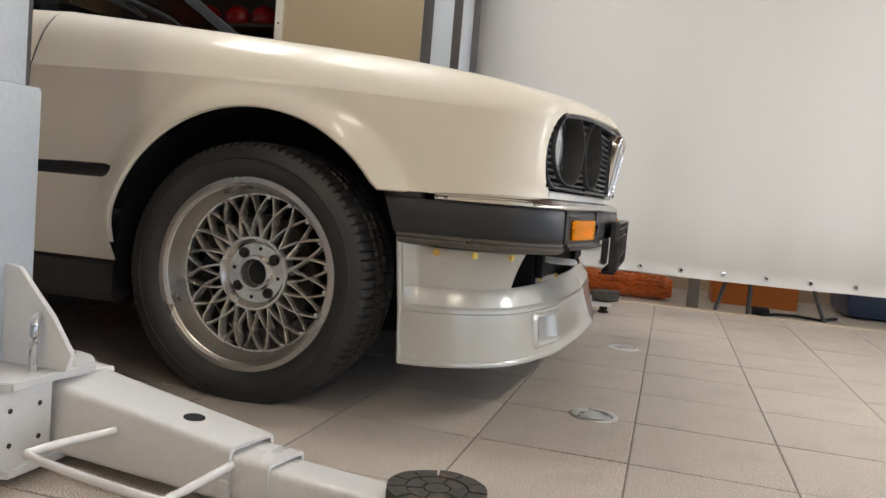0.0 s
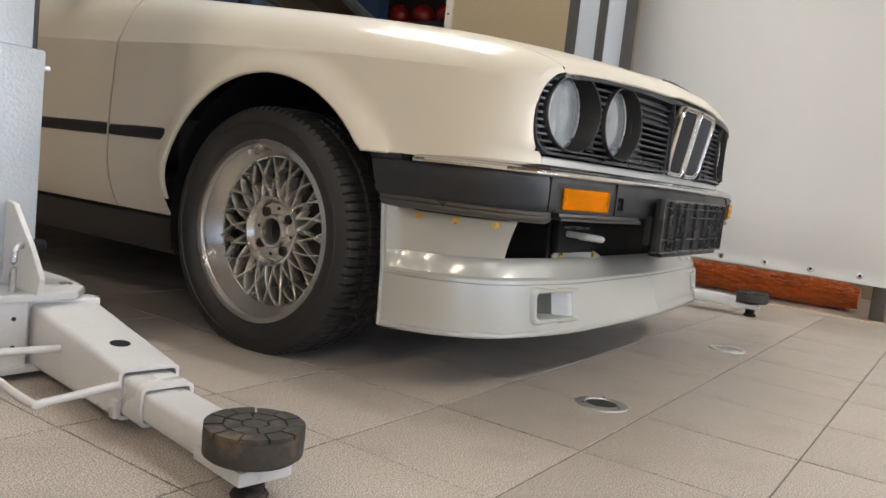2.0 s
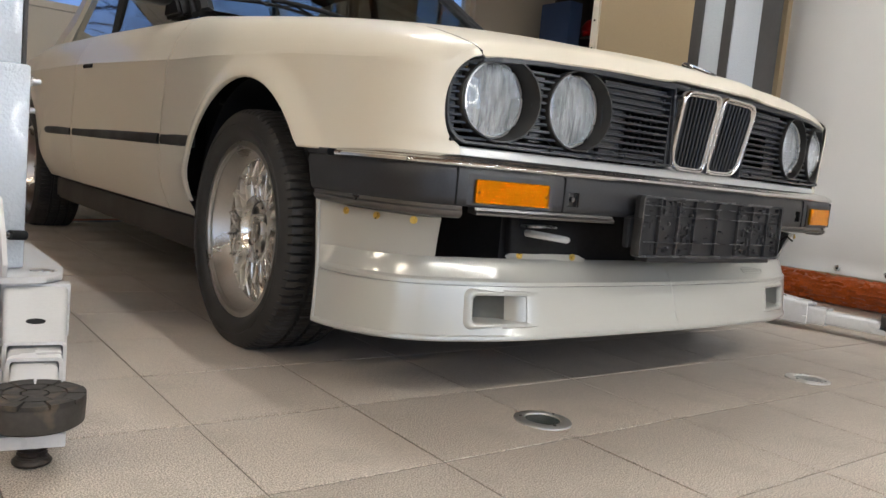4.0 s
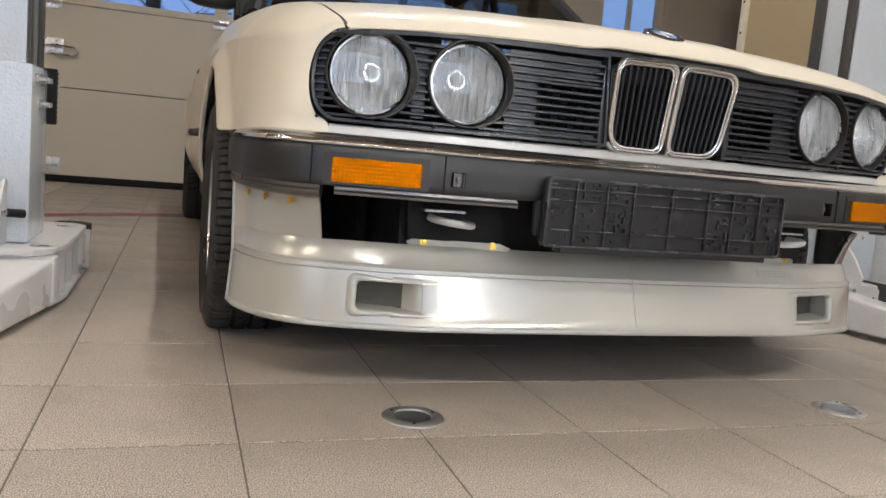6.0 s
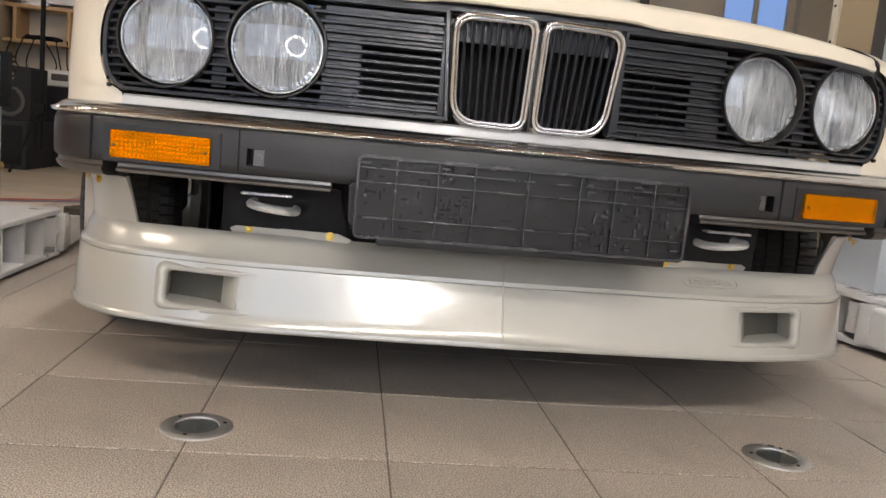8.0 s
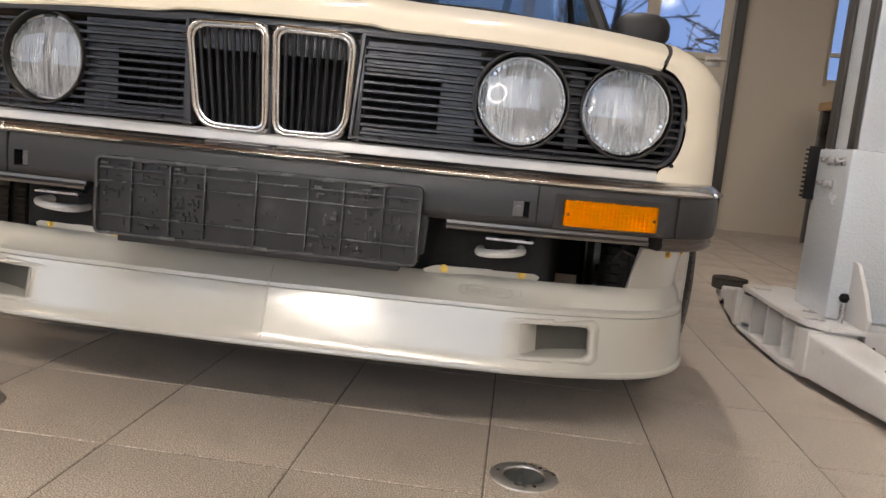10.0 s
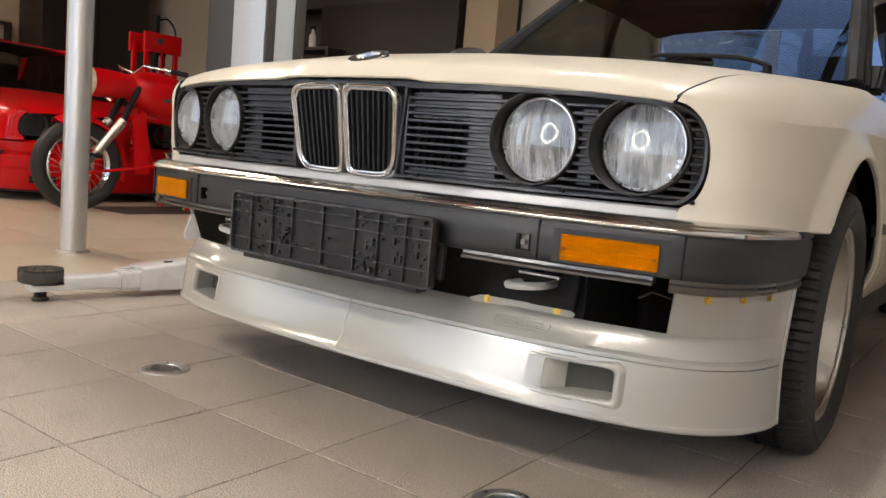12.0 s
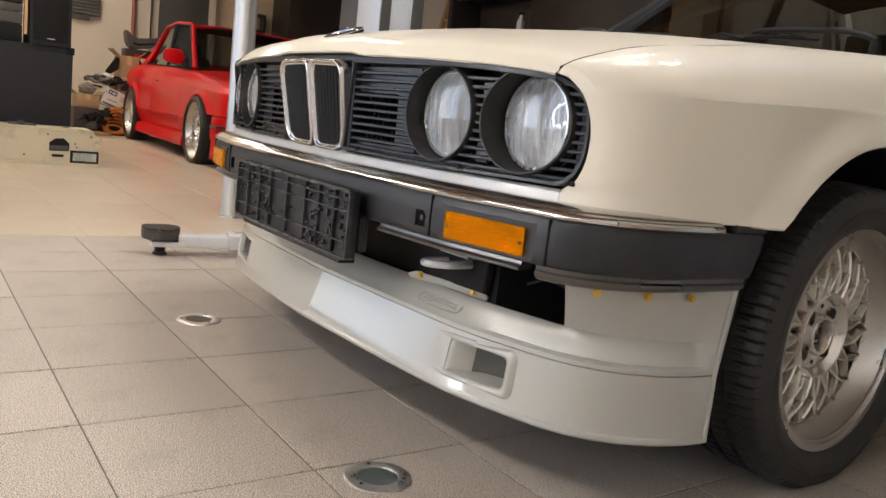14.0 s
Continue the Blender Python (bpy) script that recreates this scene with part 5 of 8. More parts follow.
def white_car():
    car = car_base("cream-white two-door saloon on worn cross-spoke wheels", CREAM)
    for s in (-1, 1):
        for lx, ly, lz in LAMPS:
            headlight(car, s, lx, ly, lz)
        grille(car, s)
        kidney(car, s)
        mirror(car, s, RUBBER)
        # side rubbing strip in two pieces
        for y0, y1 in ((1.046, 1.312), (1.326, 2.40), (2.44, 2.93), (3.67, 4.1)):
            bm = B()
            x0 = crease_x((y0 + y1) / 2) + 0.009
            prism(bm, [(s * x0, 0.454), (s * (x0 + 0.010), 0.458), (s * (x0 + 0.012), 0.474), (s * (x0 + 0.008), 0.486), (s * x0, 0.489)], y0, y1, "y", 0.002)
            part("rubbing_strip", bm, RUBBER, car)
        # tow eye and dark mounting panel under the bumper
        bm = B()
        prism(bm, [(s * 0.272, 0.300), (s * 0.478, 0.304), (s * 0.484, 0.378), (s * 0.292, 0.378)], 0.150, 0.165, "y", 0.002)
        part("mounting_panel", bm, BLACK, car)
        bm = B()
        prism(bm, [(s * 0.372, 0.360), (s * 0.456, 0.360), (s * 0.456, 0.364), (s * 0.372, 0.364)], 0.125, 0.155, "y", 0.001)
        part("bracket_edge", bm, STEEL, car)
        bm = B()
        loop = [(s * (0.400 + 0.038 * math.cos(a)), 0.118 - 0.034 * math.sin(a) + (0.02 if math.sin(a) < 0 else 0), 0.343 + 0.004 * math.cos(a)) for a in np.linspace(0, 2 * math.pi, 28, endpoint=False)]
        tube(bm, loop, 0.0072, 8, closed=True)
        part("tow_eye", bm, HOOK, car, "silver-grey forged tow eye")
    # panel under the grille
    half = [(0.0, 0.062), (0.2, 0.066), (0.40, 0.082), (0.52, 0.099), (0.60, 0.114), (0.650, 0.127)]
    bm = B()
    swept(bm, both_sides(half, 20), [(-0.02, 0.4800), (0.0, 0.4800), (0.002, 0.490), (0.0, 0.5035), (-0.004, 0.507), (-0.02, 0.507)])
    part("front_panel", bm, SILVERP, car, "silvery painted panel under the grille")
    # thin dark rail under the bonnet's front edge
    bm = B()
    rail = []
    for t in np.linspace(-1, 1, 49):
        x = t * 0.630
        z = 0.674 + 0.017 * (1 - abs(t) ** 3.5)
        y = grille_y(x) - 0.002
        rail.append([(x, y + 0.03, z - 0.010), (x, y, z - 0.010), (x, y - 0.001, z - 0.006), (x, y + 0.001, z - 0.0005), (x, y + 0.03, z - 0.0005)])
    sheet(bm, rail)
    part("bonnet_rail", bm, GRILLE, car)
    bm = B()
    box(bm, -0.150, -0.1400, 0.045, 0.075, 0.508, 0.682, 0.002)
    part("kidney_surround", bm, GRILLE, car)
    bm = B()
    box(bm, 0.1400, 0.150, 0.045, 0.075, 0.508, 0.682, 0.002)
    part("kidney_surround", bm, GRILLE, car)
    bm = B()
    box(bm, -0.0020, 0.0020, 0.040, 0.07, 0.508, 0.680, 0.0005)
    part("kidney_surround", bm, GRILLE, car)
    # radiator with fine fins
    bm = B()
    box(bm, -0.36, 0.36, 0.150, 0.168, 0.50, 0.66)
    for k in range(34):
        x = -0.32 + 0.64 * k / 33
        box(bm, x - 0.0015, x + 0.0015, 0.143, 0.151, 0.51, 0.65)
    tagged(part("radiator", bm, BLACK, car), kind="stuff")
    bumper(car)
    plate_holder(car)
    spoiler(car)
    # wipers: spindle, arm and bridged blade lying along the foot of the screen
    for x0, x1 in ((0.44, -0.14), (-0.16, -0.62)):
        L = x1 - x0
        bm = B()
        cyl(bm, (x0, 1.372, 0.872), (x0, 1.372, 0.915), 0.016, 0.013, seg=12)
        tube(bm, curve([(x0, 1.372, 0.915), (x0 + 0.15 * L, 1.375, 0.940), (x0 + 0.55 * L, 1.402, 0.953), (x0 + 0.66 * L, 1.410, 0.950)], 10), 0.0075, 8)
        wip = part("wiper", bm, BLACK, car)
        bm = B()
        tube(bm, curve([(x0 + 0.30 * L, 1.405, 0.925), (x0 + 0.66 * L, 1.405, 0.936), (x1, 1.425, 0.926)], 10), 0.0055, 6)
        for a, b in ((0.36, 0.62), (0.70, 0.96)):
            tube(bm, [(x0 + a * L, 1.402, 0.930), (x0 + (a + b) / 2 * L, 1.402, 0.947), (x0 + b * L, 1.410, 0.931)], 0.0042, 6)
        part("wiper_blade", bm, BLACK, wip)
    bm = B()
    tube(bm, [(0.60, 0.135, 0.352), (0.615, 0.16, 0.362), (0.64, 0.19, 0.35), (0.652, 0.21, 0.33)], 0.0022, 6)
    part("loose_cable", bm, SILL, car)
    car.matrix_basis = pose(0, 0, 0, 0, 0, 0.8)
    return car


def red_car():
    car = car_base("glossy red two-door sports saloon with a deep front apron", RED, red=True)
    for s in (-1, 1):
        for lx, ly, lz in LAMPS:
            headlight(car, s, lx, ly, lz, dark=True)
        mirror(car, s, RED)
        # thin moulding along the doors, and the black trim round the side windows
        for y0, y1 in ((1.10, 1.312), (1.326, 2.415), (2.432, 2.95)):
            bm = B()
            x0 = crease_x((y0 + y1) / 2) + 0.011
            prism(bm, [(s * x0, 0.404), (s * (x0 + 0.012), 0.409), (s * (x0 + 0.013), 0.428), (s * x0, 0.440)], y0, y1, "y", 0.002)
            part("side_moulding", bm, RED, car)
        bm = B()
        tube(bm, [(s * 0.684, 1.47, 0.872), (s * 0.632, 1.72, 1.085), (s * 0.572, 2.02, 1.312), (s * 0.592, 2.48, 1.338), (s * 0.578, 2.92, 1.318), (s * 0.615, 3.09, 1.17), (s * 0.652, 3.28, 0.965), (s * 0.672, 3.30, 0.900), (s * 0.690, 2.44, 0.882), (s * 0.692, 2.0, 0.874)], 0.011, 8, closed=True)
        part("window_trim", bm, BLACK, car)
    bm = B()
    swept(bm, both_sides(SPL, 40), [(-0.03, 0.13), (0.004, 0.13), (0.010, 0.15), (0.004, 0.27), (0.012, 0.285), (0.018, 0.30), (0.018, 0.372), (0.010, 0.380), (-0.004, 0.384), (-0.004, 0.398), (0.010, 0.402), (0.014, 0.41), (0.010, 0.468), (-0.002, 0.480), (-0.03, 0.486)])
    part("front_apron", bm, RED, car)
    bm = B()
    swept(bm, both_sides(SPL, 40), [(-0.03, 0.118), (0.022, 0.118), (0.026, 0.122), (0.024, 0.128), (0.006, 0.130), (-0.03, 0.130)])
    part("splitter", bm, BLACK, car)
    for s in (-1, 1):
        bm = B()
        box(bm, s * 0.52 - 0.09, s * 0.52 + 0.09, 0.085, 0.13, 0.18, 0.235, 0.01, Matrix.Translation((0, 0.0, 0)))
        part("brake_inlet", bm, BLACK, car)
        bm = B()
        box(bm, s * 0.785 - 0.03, s * 0.785 + 0.036, 0.20, 0.38, 0.382, 0.402, 0.004)
        part("side_lamp", bm, DULL, car)
        bm = B()
        tube(bm, [(s * 0.62, 3.95, 0.89), (s * 0.66, 4.0, 0.99)], 0.02, 8)
        part("spoiler_foot", bm, RED, car)
    bm = B()
    box(bm, -0.70, 0.70, 3.90, 4.14, 0.975, 1.01, 0.012)
    part("boot_spoiler", bm, RED, car)
    bm = B()
    prism(bm, [(-0.66, 0.515), (0.66, 0.515), (0.69, 0.60), (0.65, 0.668), (-0.65, 0.668), (-0.69, 0.60)], 0.128, 0.15, "y")
    part("grille", bm, GRILLE, car)
    bm = B()
    box(bm, -0.14, 0.14, 0.05, 0.13, 0.51, 0.675, 0.02)
    part("kidney_grille", bm, CHROME, car)
    # flatter cabin, larger mirrors
    for ob in car.children:
        if ob.name.split(".")[0] in ("windscreen", "windscreen_seal", "roof", "pillar", "roof_rail", "rear_pillar", "pillar_trim", "door_pillar", "door_glass", "quarter_glass", "rear_glass", "window_trim", "headliner"):
            for v in ob.data.vertices:
                v.co.z = 0.88 + (v.co.z - 0.88) * (0.95 if v.co.z > 0.88 else 1)
        if ob.name.startswith("door_mirror"):
            for q in [ob] + list(ob.children):
                if not q.name.startswith("mirror_foot"):
                    for v in q.data.vertices:
                        v.co.x *= 1.02
                        v.co.z = 0.955 + (v.co.z - 0.955) * 1.12
                        v.co.y = 1.615 + (v.co.y - 1.615) * 1.2
    # lowered body: the wheels fill their arches
    for ob in car.children:
        if ob.name.startswith("wheel") and "arch" not in ob.name:
            ob.location.z += 0.055
            ob.location.x *= 1.045
    car.matrix_basis = pose(-4.4585, 2.244, -0.055, 0, 0, 88)
    return car


white_car()
red_car()


# ---- room ----
def structure(name, bm, material, label, category, smooth=40.0):
    return tagged(link(name, bm, material, smooth), label, category, kind="structure")


def plain(name, material, label, category, *boxes):
    bm = B()
    for b in boxes:
        box(bm, *b)
    return structure(name, bm, material, label, category, 0)


EDGE = -1.70          # where the grey bay floor meets the beige hall floor
TX, TY, TP = 0.112, -0.102, 0.3015
floor = plain("floor", GROUT, "grey tiled workshop floor with dark joints", "floor", (EDGE, 6.2, -5.2, 5.6, -0.15, -0.0018))
hall_floor = plain("floor_hall", GROUTB, "glossy beige tiled hall floor", "floor", (-9.2, EDGE, -5.2, 5.6, -0.15, -0.0035))

# side room and hall walls; the bay's back wall is pierced by the wide door
plain("wall_back", WALLM, "off-white painted back wall", "wall", (-9.2, -1.98, 5.36, 5.6, -0.1, 3.3), (-1.98, 1.98, 5.36, 5.6, 2.62, 3.3), (1.98, 2.72, 5.36, 5.6, -0.1, 3.3), (2.72, 3.42, 5.36, 5.6, -0.1, 1.22), (2.72, 3.42, 5.36, 5.6, 2.4, 3.3), (3.42, 6.2, 5.36, 5.6, -0.1, 3.3))
plain("wall_far", WALLW, "dim beige wall of the hall", "wall", (-9.4, -9.2, -5.2, 5.6, -0.1, 3.3))
plain("wall_side", WALLW, "warm ochre side room wall", "wall", (6.2, 6.4, -5.2, 5.6, -0.1, 3.3))
plain("wall_front", WALLM, "plain front wall round wide shop windows", "wall", (-9.2, -8.6, -5.4, -5.2, -0.1, 3.3), (-4.0, -3.2, -5.4, -5.2, -0.1, 3.3), (3.2, 6.2, -5.4, -5.2, -0.1, 3.3), (-8.6, -4.0, -5.4, -5.2, -0.1, 0.35), (-8.6, -4.0, -5.4, -5.2, 2.7, 3.3), (-3.2, 3.2, -5.4, -5.2, -0.1, 0.35), (-3.2, 3.2, -5.4, -5.2, 2.7, 3.3))
plain("baseboard", DGREY, "grey baseboard along the back wall", "baseboard", (-5.0, -1.99, 5.345, 5.36, 0, 0.16))

# wooden ceiling: boards and beams in one mesh, with skylights over the car
bm = B()
for k in range(78):
    x = -9.2 + k * 0.2
    if -0.2 < x + 0.1 < 0.9:
        box(bm, x, x + 0.196, -5.2, 2.2, 3.22, 3.26)
        box(bm, x, x + 0.196, 4.3, 5.5, 3.22, 3.26)
    else:
        box(bm, x, x + 0.196, -5.2, 5.5, 3.22, 3.26)
for y in (-4, -2.6, -1.2, 0.2, 1.6, 3.0, 4.6):
    for x0, x1 in (((-9.2, 6.2),) if not 2.2 < y < 4.3 else ((-9.2, -0.2), (1.0, 6.2))):
        box(bm, x0, x1, y - 0.07, y + 0.07, 3.04, 3.22)
tagged(link("ceiling", bm, WOODC, 0), "brown boarded wooden ceiling with beams", "ceiling", kind="structure")
plain("roof_deck", DARKC, "roof above the boards", "roof", (-9.2, -0.2, -5.2, 5.5, 3.262, 3.3), (1.0, 6.2, -5.2, 5.5, 3.262, 3.3), (-0.2, 1.0, -5.2, 2.2, 3.262, 3.3), (-0.2, 1.0, 4.3, 5.5, 3.262, 3.3))
sk = thing("window_skylight", "roof window with dusk sky behind it", "window", (0.4, 3.25, 3.2), kind="structure")
for x0, x1 in ((-0.2, -0.14), (0.37, 0.43), (0.94, 1.0)):
    bm = B()
    box(bm, x0, x1, 2.2, 4.3, 3.17, 3.27, 0.004)
    part("window_frame", bm, DGREY, sk)
for y0, y1 in ((2.2, 2.26), (4.24, 4.3)):
    bm = B()
    box(bm, -0.14, 0.94, y0, y1, 3.17, 3.27, 0.004)
    part("window_frame", bm, DGREY, sk)
bm = B()
box(bm, -6, 7, -2, 12, 6.0, 6.02)
structure("backdrop", bm, SKYL, "plain blue dusk sky above the roof", "sky", 0)
bm = B()
box(bm, -14, 16, 15.0, 15.05, -1, 9)
structure("backdrop", bm, SKYB, "plain blue dusk sky outside", "sky", 0)
bm = B()
box(bm, -16, 9, -12.0, -11.95, -1, 8)
structure("backdrop", bm, SKYL, "plain dusk sky in front of the shop", "sky", 0)
plain("ground", ASPH, "asphalt yard outside", "ground", (-30, 30, 5.6, 30, -0.2, -0.06), (-30, 30, -30, -5.4, -0.2, -0.06))

# wide shop windows in front
for c, bars in ((0, (-3.17, -1.05, 1.05, 3.17)), (-6.3, (-8.57, -7.05, -5.55, -4.03))):
    sw = thing("window_front", "wide shop window with grey frames", "window", (c, -5.3, 0.35), kind="structure")
    for x in bars:
        bm = B()
        box(bm, x - 0.03, x + 0.03, -5.33, -5.27, 0.35, 2.7, 0.004)
        part("window_frame", bm, DGREY, sw)
    for x0, x1 in zip(bars[:-1], bars[1:]):
        bm = B()
        box(bm, x0 + 0.03, x1 - 0.03, -5.303, -5.297, 0.36, 2.69)
        part("pane", bm, LIGHTLENS, sw).visible_shadow = False

# bare trees outside
for tx, ty, sd in ((-1.3, 9.5, 3), (1.6, 10.5, 8), (2.95, 9.0, 12)):
    rnd = random.Random(sd)
    tr = thing("tree", "bare winter tree in the yard", "tree", (tx, ty, -0.06), group="trees in the yard")
    bm = B()
    tube(bm, [(tx, ty, -0.06), (tx + 0.05, ty, 1.2), (tx - 0.04, ty, 2.2), (tx, ty, 3.4)], 0.09, 8)
    part("trunk", bm, BARK, tr)
    for k in range(26):
        z = rnd.uniform(0.7, 3.2)
        a = rnd.uniform(0, 6.28)
        L = rnd.uniform(0.5, 1.3)
        p = Vector((tx, ty, z))
        q = p + Vector((L * math.cos(a), L * math.sin(a) * 0.6, L * rnd.uniform(0.1, 0.6)))
        bm = B()
        tube(bm, [p, p * 0.45 + q * 0.55 + Vector((0, 0, 0.07)), q], 0.013, 5)
        for j in range(5):
            t = rnd.uniform(0.3, 1)
            b0 = p.lerp(q, t)
            tube(bm, [b0, b0 + Vector((rnd.uniform(-0.4, 0.4), rnd.uniform(-0.2, 0.2), rnd.uniform(-0.1, 0.35)))], 0.006, 4)
        part("branch", bm, BARK, tr)

# sectional door
door = thing("door_sectional", "closed cream sectional door with a window band", "door", (0, 5.40, 0), kind="structure")
for k, (z0, z1) in enumerate(((0.055, 0.72), (0.725, 1.345), (1.35, 1.93), (1.935, 2.60))):
    if k == 2:
        strips = [(-1.97, 1.97, z0, z0 + 0.05), (-1.97, 1.97, z1 - 0.06, z1)]
        strips += [(x0, x1, z0 + 0.05, z1 - 0.06) for x0, x1 in ((-1.97, -1.56), (-0.70, -0.60), (0.30, 0.40), (1.30, 1.40), (1.90, 1.97))]
    else:
        h = (z1 - z0) / 5
        strips = [(-1.97, 1.97, z0 + j * h, z0 + (j + 1) * h - (0.0 if j < 4 else 0.002)) for j in range(5)]
    for j, (x0, x1, a0, a1) in enumerate(strips):
        bm = B()
        box(bm, x0, x1, 5.38 + 0.0016 * (j % 2), 5.42, a0, a1)
        part("door_panel", bm, DOORP, door, smooth=0)
for x0, x1 in ((-1.56, -0.70), (-0.60, 0.30), (0.40, 1.30), (1.40, 1.90)):
    bm = B()
    box(bm, x0, x1, 5.398, 5.402, 1.40, 1.87)
    part("pane", bm, LIGHTLENS, door).visible_shadow = False
for z0, z1 in ((0.70, 0.745), (1.325, 1.37), (1.91, 1.955)):
    bm = B()
    box(bm, -1.97, 1.97, 5.4205, 5.432, z0, z1)
    part("joint_seal", bm, DGREY, door)
bm = B()
box(bm, -1.97, 1.97, 5.372, 5.425, 0.0, 0.055, 0.01)
part("rubber_seal", bm, BLACK, door)
for x in (-1.86, -0.65, 0.35, 1.86):
    for z in (0.70, 1.33):
        bm = B()
        box(bm, x - 0.06, x + 0.06, 5.365, 5.38, z - 0.035, z + 0.045, 0.004)
        cyl(bm, (x - 0.055, 5.36, z + 0.01), (x + 0.055, 5.36, z + 0.01), 0.012, seg=8)
        part("hinge", bm, BRUSHED, door)
for z in (0.13, 1.02):
    bm = B()
    box(bm, -1.96, -1.78, 5.362, 5.38, z - 0.06, z + 0.06, 0.005)
    cyl(bm, (-1.97, 5.355, z), (-1.80, 5.355, z), 0.012, seg=8)
    part("bolt_plate", bm, BRUSHED, door)
bm = B()
tube(bm, [(-1.86, 5.35, 1.03), (-1.70, 5.33, 1.02), (-1.67, 5.33, 0.99), (-1.70, 5.33, 0.955), (-1.86, 5.35, 0.965)], 0.008, 8)
part("pull_handle", bm, STEEL, door)
for x in (-2.02, 2.02):
    bm = B()
    box(bm, x - 0.035, x + 0.035, 5.30, 5.36, 0, 2.7, 0.006)
    tagged(link("door_rail", bm, DGREY), "grey steel guide rail of the door", "rail", kind="structure")
ch = thing("chain_hoist", "steel hand chain with a grey lock box on the wall", "chain", (-2.17, 5.34, 0.5))
bm = B()
for x in (-2.13, -2.24):
    z = 0.52
    k = 0
    while z < 3.0:
        t = bmesh.new()
        loop = [(0.009 * math.cos(a), 0, 0.017 * math.sin(a)) for a in np.linspace(0, 6.283, 8, endpoint=False)]
        tube(t, loop, 0.0035, 4, closed=True)
        join(bm, t, Matrix.Translation((x, 5.325, z)) @ Matrix.Rotation(radians(90 * (k % 2)), 4, "Z"))
        z += 0.027
        k += 1
tagged(part("chain", bm, STEEL, ch), kind="stuff")
bm = B()
box(bm, -2.29, -2.09, 5.30, 5.358, 0.37, 0.53, 0.004)
part("lock_box", bm, DGREY, ch)
bm = B()
cyl(bm, (-2.19, 5.33, 0.16), (-2.19, 5.33, 0.37), 0.018, seg=10)
part("lock_pipe", bm, DGREY, ch)

# side room window
wn = thing("window_1", "side room window with white bars and blue dusk behind", "window", (3.07, 5.45, 1.22), kind="structure")
for x0, x1, z0, z1 in ((2.72, 2.78, 1.22, 2.4), (3.36, 3.42, 1.22, 2.4), (3.055, 3.085, 1.28, 2.34), (2.78, 3.36, 1.22, 1.28), (2.78, 3.36, 2.34, 2.4), (2.78, 3.055, 1.46, 1.49), (3.085, 3.36, 1.46, 1.49)):
    bm = B()
    box(bm, x0, x1, 5.44, 5.50, z0, z1, 0.003)
    part("window_frame", bm, DOORP, wn)
bm = B()
box(bm, 2.78, 3.36, 5.468, 5.472, 1.28, 2.34)
part("pane", bm, LIGHTLENS, wn).visible_shadow = False

# beige partition beside the lift, with a pale edge and screws
pn = thing("wall_partition", "beige partition panel with a pale screwed edge strip", "partition", (1.77, 1.5, 0), kind="structure")
bm = B()
box(bm, 1.765, 1.80, 0.96, 2.10, 0, 3.04)
part("panel", bm, BEIGEP, pn)
bm = B()
box(bm, 1.752, 1.81, 2.085, 2.135, 0, 3.04, 0.006)
part("edge_strip", bm, DOORP, pn)
for z in np.arange(0.3, 3.0, 0.153):
    bm = B()
    cyl(bm, (1.748, 2.11, z), (1.754, 2.11, z), 0.006, seg=8)
    part("screw", bm, BRAKE, pn)


# white tarpaulin curtain with eyelets
def curtain():
    c = thing("curtain", "white tarpaulin curtain with eyelets along its hem", "curtain", (1.80, -2, 0.17))
    bm = B()
    ys = np.linspace(0.955, -5.0, 190)
    rows = []
    for z in (0.172, 0.19, 0.235, 0.24, 0.5, 1.0, 1.6, 2.2, 3.0):
        row = []
        for y in ys:
            w = 0.010 * math.sin(y * 5.1 + 0.6 * z) + 0.006 * math.sin(y * 11.7 + 1.3) + 0.004 * math.sin(y * 31 + 4 * z)
            w *= 0.5 + 0.5 * (3 - z) / 3
            row.append((1.80 + w + (0.003 if z in (0.235,) else 0), y, z + (0.006 * math.sin(y * 2.3) if z < 0.3 else 0)))
        rows.append(row)
    sheet(bm, rows)
    solidify(bm, 0.003)
    part("cloth", bm, TARP, c, smooth=60)
    for k in range(24):
        y = 0.59 - 0.2 * k
        x = 1.80 + 0.010 * math.sin(y * 5.1 + 0.12) * 0.97
        bm = B()
        lathe(bm, [(0.006, 0.0), (0.006, 0.004), (0.009, 0.0055), (0.0135, 0.003), (0.0140, 0.0)], 16, Matrix.Translation((x - 0.006, y, 0.203)) @ Matrix.Rotation(radians(-90), 4, "Y"))
        e = part("eyelet", bm, STEEL, c)
        bm = B()
        cyl(bm, (x - 0.0075, y, 0.203), (x - 0.005, y, 0.203), 0.006, seg=10)
        part("hole", bm, BLACK, e)
    bm = B()
    cyl(bm, (1.80, 0.75, 3.0), (1.80, -5.1, 3.0), 0.02, seg=10)
    part("rail", bm, STEEL, c)


curtain()


